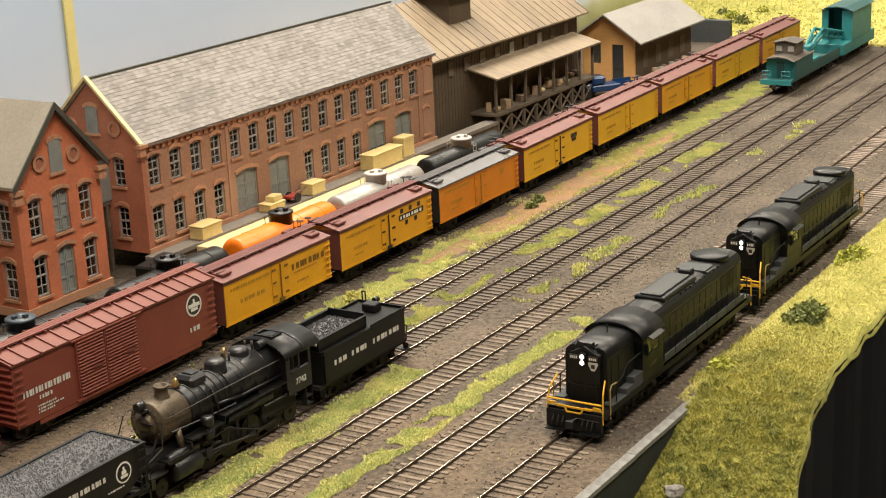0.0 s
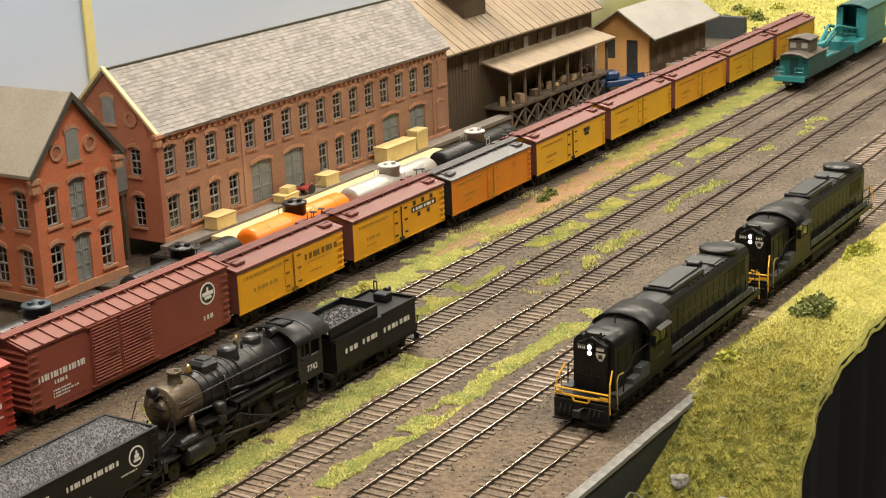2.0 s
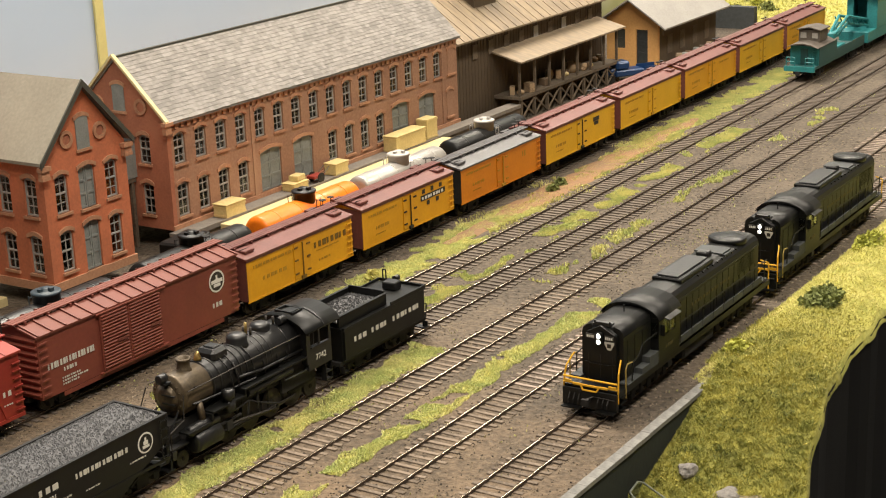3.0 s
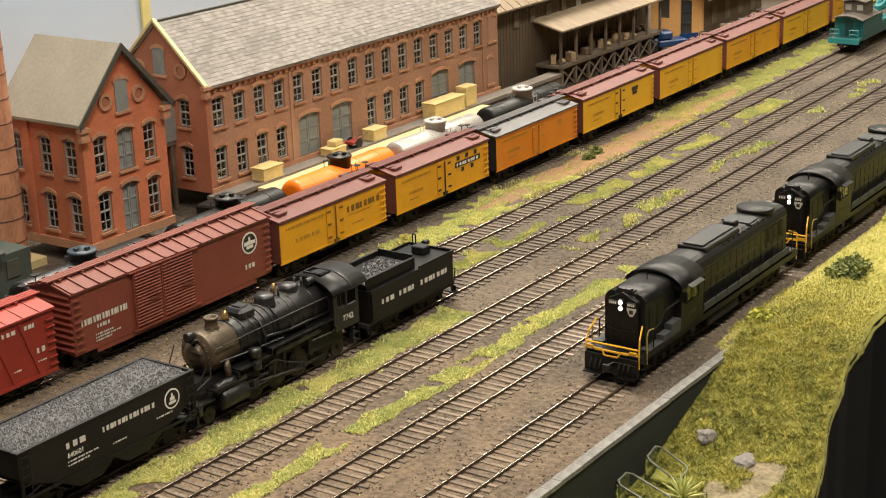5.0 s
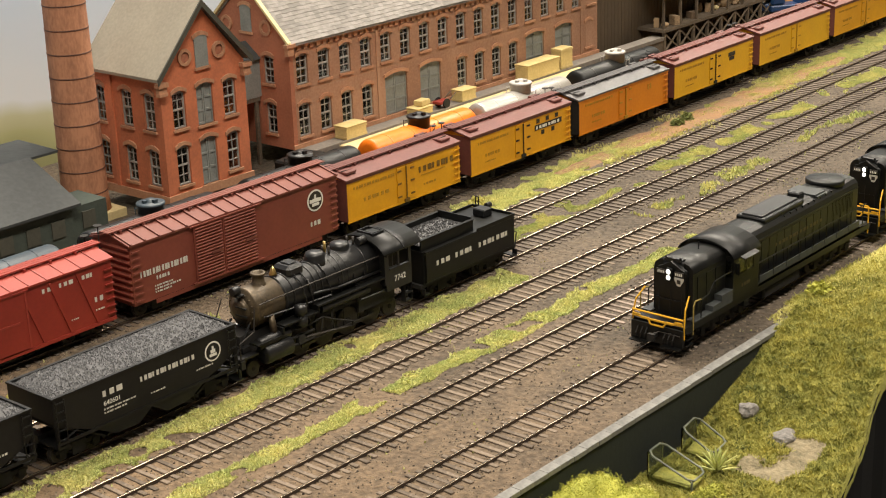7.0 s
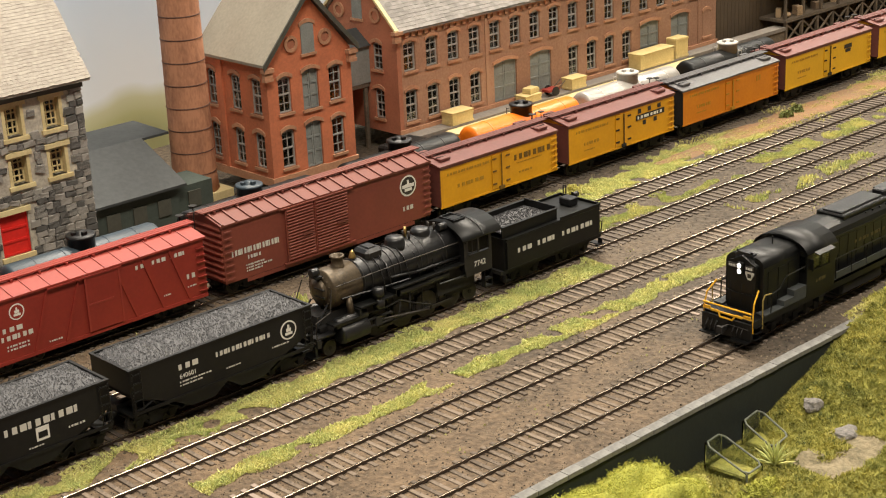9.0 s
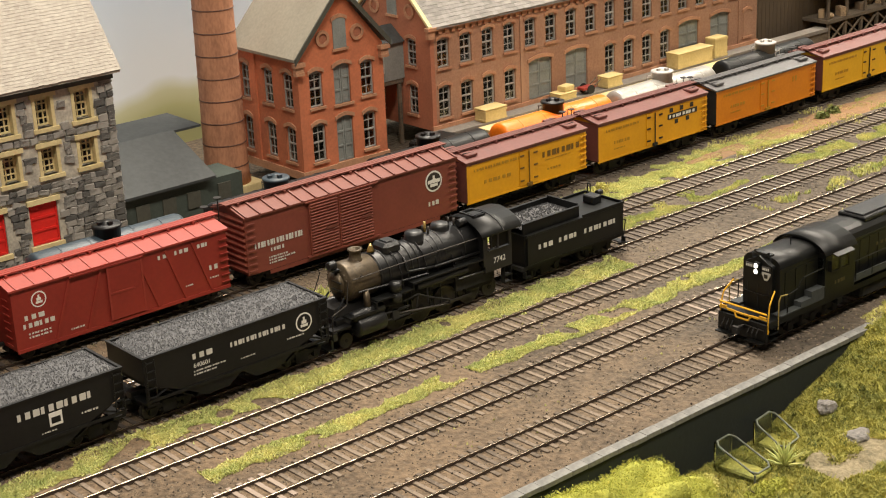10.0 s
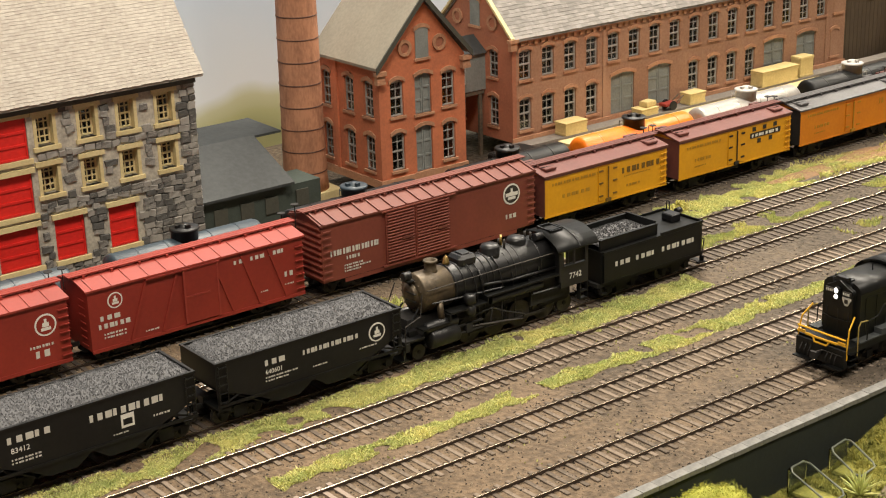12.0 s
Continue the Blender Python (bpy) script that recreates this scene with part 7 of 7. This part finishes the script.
# ---- two diesel road switchers, coupled, on the nearest track ----
def three_axle_bogie(x, parent):
    bm = bmesh.new()
    for s in (-1, 1):
        y = s * 1.05
        prism(bm, [(x - 2.3, 0.62), (x - 1.9, 0.86), (x + 1.9, 0.86), (x + 2.3, 0.62), (x + 1.5, 0.5), (x - 1.5, 0.5)], y - 0.09, y + 0.09, "y")
        for q in (-1.75, 0, 1.75):
            box(bm, x + q - 0.2, x + q + 0.2, y - 0.14, y + 0.14, 0.3, 0.7)
        for q in (-0.9, 0.9):
            tube(bm, (x + q, y, 0.3), (x + q, y, 0.8), 0.16, n=10)
    box(bm, x - 0.3, x + 0.3, -0.95, 0.95, 0.55, 0.95)
    t = part("bogie", bm, "under", parent)
    for q in (-1.75, 0, 1.75):
        wheelset(x + q, t, 0.5)


def hood_profile(w, eave, crown):
    half = [(w, eave), (w * 0.95, eave + (crown - eave) * 0.42), (w * 0.8, eave + (crown - eave) * 0.74), (w * 0.55, eave + (crown - eave) * 0.92), (0, crown)]
    return [(-w, 1.32), (w, 1.32)] + half + [(-y, z) for y, z in half[-2::-1]]


def diesel(x0, label):
    L = 19.3
    de = thing("diesel_locomotive", (x0, TRACKS[6], 0), label, "locomotive", "coupled diesels")
    part("frame", boxes((0.35, L - 0.35, -1.45, 1.45, 1.02, 1.32)), "satin", de)
    # short hood with rounded front corners
    bm = bmesh.new()
    prism(bm, hood_profile(0.95, 3.35, 3.82), 1.35, 4.5)
    bmesh.ops.bevel(bm, geom=[e for e in bm.edges if all(abs(v.co.x - 1.35) < 0.01 for v in e.verts) and max(v.co.z for v in e.verts) > 1.4], offset=0.24, segments=4, affect="EDGES")
    for f in bm.faces:
        f.smooth = abs(f.normal.z) > 0.15 and f.calc_area() < 3
    nose = part("short_hood", bm, "satin", de, "black rounded short hood")
    for y in (-0.62, 0.0, 0.62):
        part("hood_seam", boxes((1.33, 1.349, y - 0.015, y + 0.015, 1.5, 2.6)), "under", nose)
    for i in range(3):
        part("hood_door", boxes((1.95 + i * 0.8, 2.65 + i * 0.8, -0.975, -0.951, 1.6, 3.15)), "satin", nose)
    part("grab_iron", tubes(0.025, ((1.3, -0.7, 2.15), (1.26, -0.35, 2.1), (1.26, 0.35, 2.1), (1.3, 0.7, 2.15))), "satin", nose)
    casing = part("headlight_casing", softbox(1.14, 1.34, -0.17, 0.17, 3.0, 3.56, w=0.05), "satin", de)
    for z in (3.15, 3.41):
        part("headlight", lathe(bmesh.new(), [(0.03, 1.1), (0.1, 1.11), (0.12, 1.16)], 14, "x", (0, 0, z)), "lit", casing, "lit white headlight")
    for s in (-1, 1):
        y0, y1 = sorted((s * 0.24, s * 0.72))
        nb = part("number_board", boxes((1.27, 1.345, y0, y1, 3.22, 3.42)), "board", de, "black number board")
        part("figure_bar", boxes(*[(1.262, 1.269, y0 + 0.06 + 0.1 * k, y0 + 0.12 + 0.1 * k, 3.26, 3.38) for k in range(4)]), "white", nb)
    bm = bmesh.new()
    prism(bm, [(-0.72, 3.16), (-0.24, 3.16), (-0.24, 3.06), (-0.4, 2.8), (-0.56, 2.8), (-0.72, 3.06)], 1.29, 1.345)
    em = part("emblem", bm, "pale", de, "pale shield-shaped nose emblem")
    part("emblem_centre", boxes((1.28, 1.289, -0.58, -0.38, 2.9, 3.08)), "board", em)
    part("roof_bracket", boxes((1.5, 1.9, -0.4, 0.4, 3.78, 3.86), (1.55, 1.62, -0.38, -0.3, 3.861, 3.98), (1.55, 1.62, 0.3, 0.38, 3.861, 3.98), (1.5, 1.7, -0.3, 0.3, 3.861, 3.93)), "black", nose)
    part("antenna", tubes(0.03, ((3.6, -0.1, 3.8), (3.6, -0.1, 4.15))), "black", nose)
    # cab
    A, B = 4.5, 6.9
    cabd = part("cab", boxes((A, A + 0.1, -1.5, 1.5, 1.32, 3.42), (B - 0.1, B, -1.5, 1.5, 1.32, 3.42), (A + 0.101, B - 0.101, -1.5, -1.42, 1.32, 2.5), (A + 0.101, B - 0.101, 1.42, 1.5, 1.32, 3.42), (A + 0.101, A + 0.5, -1.5, -1.42, 2.501, 3.42), (B - 0.5, B - 0.101, -1.5, -1.42, 2.501, 3.42), (A + 0.501, B - 0.501, -1.5, -1.42, 3.25, 3.42), (A + 0.501, B - 0.501, -1.3, -1.2, 1.4, 3.4)), "satin", de)
    bm = bmesh.new()
    arch = [(-1.56, 3.3), (-1.42, 3.5), (-1.15, 3.7), (-0.7, 3.86), (-0.3, 3.93), (0, 3.95), (0.3, 3.93), (0.7, 3.86), (1.15, 3.7), (1.42, 3.5), (1.56, 3.3)]
    prism(bm, [(y, z + 0.06) for y, z in arch] + arch[::-1], A - 0.08, B + 0.06)
    for f in bm.faces:
        f.smooth = abs(f.normal.x) < 0.5 and len(f.verts) == 4
    roof = part("cab_roof", bm, "satin", cabd)
    bm = bmesh.new()
    for (a, b), (c, d) in zip(arch, arch[1:]):
        prism(bm, [(a * 0.93, b), (c * 0.93, d), (c * 0.93, 3.3), (a * 0.93, 3.3)], A + 0.02, A + 0.08)
    part("cab_bulkhead", bm, "satin", cabd)
    part("window_frame", boxes((A + 0.45, B - 0.45, -1.53, -1.505, 2.44, 2.5), (A + 0.45, B - 0.45, -1.53, -1.505, 3.24, 3.3), (5.66, 5.74, -1.53, -1.505, 2.501, 3.239)), "satin", cabd)
    part("side_window", boxes((A + 0.51, B - 0.51, -1.47, -1.45, 2.51, 3.24)), "glass", cabd)
    for y in (-1.22, 1.22):
        part("windshield", boxes((A - 0.03, A - 0.001, y - 0.2, y + 0.2, 2.5, 3.2)), "glass", cabd)
    part("sunshade", prism(bmesh.new(), [(-1.82, 3.24), (-1.505, 3.34), (-1.505, 3.38), (-1.82, 3.28)], A + 0.5, B - 0.5), "satin", cabd)
    part("mirror", boxes((A + 0.2, A + 0.24, -1.72, -1.505, 2.6, 3.1)), "satin", cabd)
    letters([(5.3, 1.85, 0.9, 0.18, 4, 0)], "dim_gold", cabd, -1.501)
    # long hood
    bm = bmesh.new()
    prism(bm, hood_profile(0.95, 3.4, 3.88), B + 0.001, L - 1.15)
    for f in bm.faces:
        f.smooth = abs(f.normal.z) > 0.15 and len(f.verts) == 4
    lh = part("long_hood", bm, "satin", de, "black long hood")
    for i in range(14):
        part("hood_door", boxes((7.1 + i * 0.76, 7.8 + i * 0.76, -0.975, -0.951, 1.7, 3.2)), "satin", lh)
        part("door_latch", boxes((7.7 + i * 0.76, 7.75 + i * 0.76, -0.995, -0.976, 2.3, 2.5)), "satin", lh)
    part("hood_ledge", boxes((B + 0.002, L - 1.2, -0.99, -0.951, 3.3, 3.36)), "satin", lh)
    for i in range(9):
        part("rivet_plate", boxes((10.4 + i * 0.62, 10.48 + i * 0.62, -0.84, -0.72, 3.7, 3.78)), "satin", lh)
    slab = part("brake_housing", softbox(8.6, 12.6, -0.72, 0.72, 3.78, 4.0, w=0.05), "satin", lh)
    part("housing_lid", softbox(8.75, 12.45, -0.5, 0.5, 4.001, 4.08, w=0.03), "black", slab)
    part("exhaust", softbox(12.9, 13.5, -0.3, 0.3, 3.82, 4.12, w=0.05), "black", lh)
    part("roof_hatch", boxes((13.8, 14.9, -0.7, 0.7, 3.84, 3.92), (13.9, 14.8, -0.8, -0.701, 3.72, 3.84)), "tar", lh)
    fan = part("radiator_fan", lathe(bmesh.new(), [(0.92, 3.8), (0.92, 4.02), (0.86, 4.06), (0.05, 4.06)], 30, "z", (16.4, 0, 0)), "satin", lh)
    part("fan_grille", lathe(bmesh.new(), [(0.78, 4.061), (0.78, 4.075), (0.05, 4.085)], 30, "z", (16.4, 0, 0)), "under", fan)
    part("radiator_grille", boxes(*[(15.2 + k * 0.16, 15.28 + k * 0.16, -0.99, -0.951, 2.5, 3.25) for k in range(15)]), "satin", lh)
    letters([(9.2, 2.62, 5.0, 0.17, 14, 0)], "dim_gold", lh, -0.977)
    for s in (-1, 1):
        y0, y1 = sorted((s * 0.98, s * 1.5))
        part("walkway", boxes((B + 0.01, L - 0.9, y0, y1, 1.5, 1.56), (1.2, A - 0.01, y0, y1, 1.36, 1.42)), "tar", de, "dark grey walkway")
        for k in range(8):
            part("walkway_panel", boxes((B + 0.15 + k * 1.33, B + 1.4 + k * 1.33, s * 1.5 - 0.02, s * 1.5 + 0.02, 1.561, 1.86)), "tar", de, "dull grey edge panel")
        part("step_box", boxes((3.5, A - 0.01, y0, y1, 1.421, 1.95), (2.7, 3.499, y0, y1, 1.421, 1.68)), "tar", de, "dark grey cab steps")
        part("handrail", tubes(0.03, ((B, s * 1.48, 2.5), (L - 0.9, s * 1.48, 2.5))), "satin", de)
        for k in range(9):
            part("stanchion", tubes(0.03, ((B + 0.1 + k * 1.38, s * 1.48, 1.56), (B + 0.1 + k * 1.38, s * 1.48, 2.5))), "satin", de)
        part("side_handrail", tubes(0.032, ((1.7, s * 1.45, 1.4), (1.75, s * 1.45, 2.25), (2.5, s * 1.42, 2.35), (2.9, s * 1.42, 2.75), (A - 0.05, s * 1.42, 2.8))), "satin", de)
        part("front_handrail", tubes(0.04, ((0.36, s * 1.4, 0.75), (0.36, s * 1.4, 1.5), (0.5, s * 1.35, 2.1), (1.05, s * 1.2, 2.55))), "handrail", de, "yellow handrail")
        part("corner_post", tubes(0.035, ((1.05, s * 1.45, 0.8), (1.05, s * 1.45, 2.15), (1.2, s * 1.45, 2.35), (1.7, s * 1.45, 2.3))), "gold", de, "tan handrail at the steps")
        part("end_step", boxes(*[(0.5, 1.05, y0 + 0.02, y1 - 0.02, z, z + 0.05) for z in (0.35, 0.65, 0.95)]), "satin", de)
        part("jack_pad", boxes((5.6, 6.0, y0, y1, 0.75, 1.019)), "satin", de)
        part("rear_handrail", tubes(0.035, ((L - 0.4, s * 1.4, 0.75), (L - 0.4, s * 1.4, 2.2), (L - 1.1, s * 1.2, 2.5))), "handrail", de, "yellow handrail")
    part("drop_step", boxes((0.22, 0.29, -0.9, 0.9, 1.38, 1.46), (0.22, 0.29, -1.35, -0.95, 1.5, 1.58), (0.22, 0.29, 0.95, 1.35, 1.5, 1.58)), "handrail", de, "bright yellow end step")
    part("end_rail", tubes(0.045, ((0.26, -1.38, 1.72), (0.26, 1.38, 1.72)), ((0.26, -1.38, 1.45), (0.26, -0.5, 1.45), (0.2, -0.35, 1.2), (0.2, 0.35, 1.2), (0.26, 0.5, 1.45), (0.26, 1.38, 1.45))), "handrail", de, "bright yellow end rail")
    part("pilot", boxes((0.2, 0.4, -1.4, 1.4, 0.35, 1.2), (0.401, 1.1, -1.4, 1.4, 1.02, 1.3)), "satin", de)
    part("footboard", boxes((-0.1, 0.199, -1.35, -0.4, 0.3, 0.36), (-0.1, 0.199, 0.4, 1.35, 0.3, 0.36)), "satin", de)
    for y in (-1.0, -0.75, -0.5, 0.5, 0.75, 1.0):
        part("hose", tubes(0.035, ((0.18, y, 1.0), (0.0, y, 0.75), (0.06, y + 0.06, 0.48))), "under", de)
    part("uncoupling_lever", tubes(0.028, ((0.15, -1.3, 0.95), (0.12, -0.2, 0.98), (-0.1, 0, 0.9))), "steel", de)
    coupler(0.3, -1, de)
    coupler(L - 0.3, 1, de)
    part("fuel_tank", softbox(7.8, 11.5, -1.35, 1.35, 0.35, 1.019, w=0.12), "under", de)
    for x in (4.1, L - 4.1):
        three_axle_bogie(x, de)
    # tall body, broad hoods
    for ob in de.children_recursive:
        if ob.data.materials[0] == M["under"] or ob.name.startswith("wheelset"):
            continue
        broad = 1.13 if ob in (nose, lh) or ob.parent in (nose, lh, slab, fan) else 1.0
        for v in ob.data.vertices:
            v.co.y *= broad
            if v.co.z > 1.6 * S:
                v.co.z = 1.6 * S + (v.co.z - 1.6 * S) * 1.09
    return de


diesel(-25.0, "black hood diesel locomotive with yellow front handrails and lit headlights")
diesel(-5.1, "second black hood diesel coupled behind, with yellow end handrails")

# ---- teal caboose-like tool car and wreck crane ----
y2 = TRACKS[2]
tc = thing("tool_car", (53.4, y2 + bend(55), 0), "teal boom tender with a weathered cabin and low deck", "railway car", turn=0.9)
part("deck", boxes((0.2, 15.0, -1.35, 1.35, 1.0, 1.25)), "teal_dark", tc)
part("end_beam", boxes((0.0, 0.199, -1.45, 1.45, 0.85, 1.3)), "teal", tc)
part("cabin", boxes((1.4, 5.6, -1.35, 1.35, 1.251, 3.0)), "teal", tc)
bm = bmesh.new()
prism(bm, [(-1.5, 2.95), (-0.8, 3.25), (0, 3.35), (0.8, 3.25), (1.5, 2.95), (0.8, 3.15), (0, 3.25), (-0.8, 3.15)], 0.6, 5.8)
part("cabin_roof", bm, "grime", tc)
part("side_wall", boxes((1.5, 6.5, -1.39, -1.351, 1.251, 2.94), (6.5, 15.0, -1.39, -1.351, 1.251, 2.0)), "teal_dark", tc)
lo = part("lookout", boxes((2.6, 4.8, -1.0, 1.0, 3.2, 4.3)), "grime", tc)
bm = bmesh.new()
prism(bm, [(-1.15, 4.28), (0, 4.5), (1.15, 4.28), (1.15, 4.36), (0, 4.6), (-1.15, 4.36)], 2.4, 5.0)
part("lookout_roof", bm, "grime", lo)
for y in (-0.55, 0.55):
    part("window", boxes((2.55, 2.599, y - 0.28, y + 0.28, 3.55, 4.05)), "sash", lo)
part("door", boxes((1.34, 1.399, -0.35, 0.35, 1.3, 2.75)), "teal_dark", tc)
ladder(1.3, -1.0, 1.3, 2.9, tc, "teal", along="y", n=6)
part("platform_rail", tubes(0.05, ((0.2, -1.3, 1.25), (0.2, -1.3, 2.1), (0.2, -0.5, 2.1), (0.2, -0.5, 1.3)), ((0.2, 1.3, 1.25), (0.2, 1.3, 2.1), (0.2, 0.5, 2.1), (0.2, 0.5, 1.3)), ((0.2, -1.3, 1.7), (0.2, -0.5, 1.7)), ((0.2, 1.3, 1.7), (0.2, 0.5, 1.7))), "teal", tc)
for x in (2.6, 12.6):
    bogie(x, tc)
coupler(0.1, -1, tc)
part("tool_box", softbox(7.0, 10.5, -0.9, 0.9, 1.26, 1.9), "teal", tc)
cr = thing("wreck_crane", (69.6, y2 + bend(74), 0), "teal railway wreck crane with open cabin and lowered boom", "crane", turn=1.1)
part("carbody", softbox(0, 11.0, -1.5, 1.5, 0.9, 2.0, w=0.06), "teal", cr)
part("cabin", boxes((2.6, 3.4, -1.55, -0.5, 2.001, 5.0), (3.4, 9.4, -1.55, -1.45, 2.001, 5.0), (3.4, 9.4, 1.45, 1.55, 2.001, 5.0), (9.3, 9.4, -1.449, 1.449, 2.001, 5.0), (2.6, 2.9, 0.9, 1.55, 2.001, 5.0), (6.0, 6.1, -1.449, 1.449, 2.001, 5.0)), "teal", cr)
bm = bmesh.new()
prism(bm, [(-1.75, 4.98), (-0.9, 5.35), (0, 5.45), (0.9, 5.35), (1.75, 4.98), (0.9, 5.24), (0, 5.34), (-0.9, 5.24)], 2.2, 9.7)
part("roof", bm, "teal_dark", cr)
for y in (-0.6, 0.6):
    part("boom_side", tubes(0.14, ((4.0, y, 2.6), (-3.5, y * 0.7, 4.1), (-6.5, y * 0.45, 2.9)), ((4.0, y, 2.0), (-3.5, y * 0.7, 3.4), (-6.5, y * 0.45, 2.6))), "teal", cr)
    part("boom_brace", tubes(0.07, *[((3 - i * 1.6, y, 2.2 + i * 0.3), (2.2 - i * 1.6, y, 2.9 + i * 0.3)) for i in range(5)]), "teal", cr)
part("boom_head", softbox(-7.2, -5.2, -0.35, 0.35, 2.4, 3.0, w=0.1), "teal", cr)
part("hook", tubes(0.09, ((-6.8, 0, 2.4), (-6.8, 0, 2.0), (-6.5, 0, 1.8), (-6.2, 0, 2.0))), "under", cr)
for x in (1.8, 9.2):
    bogie(x, cr)
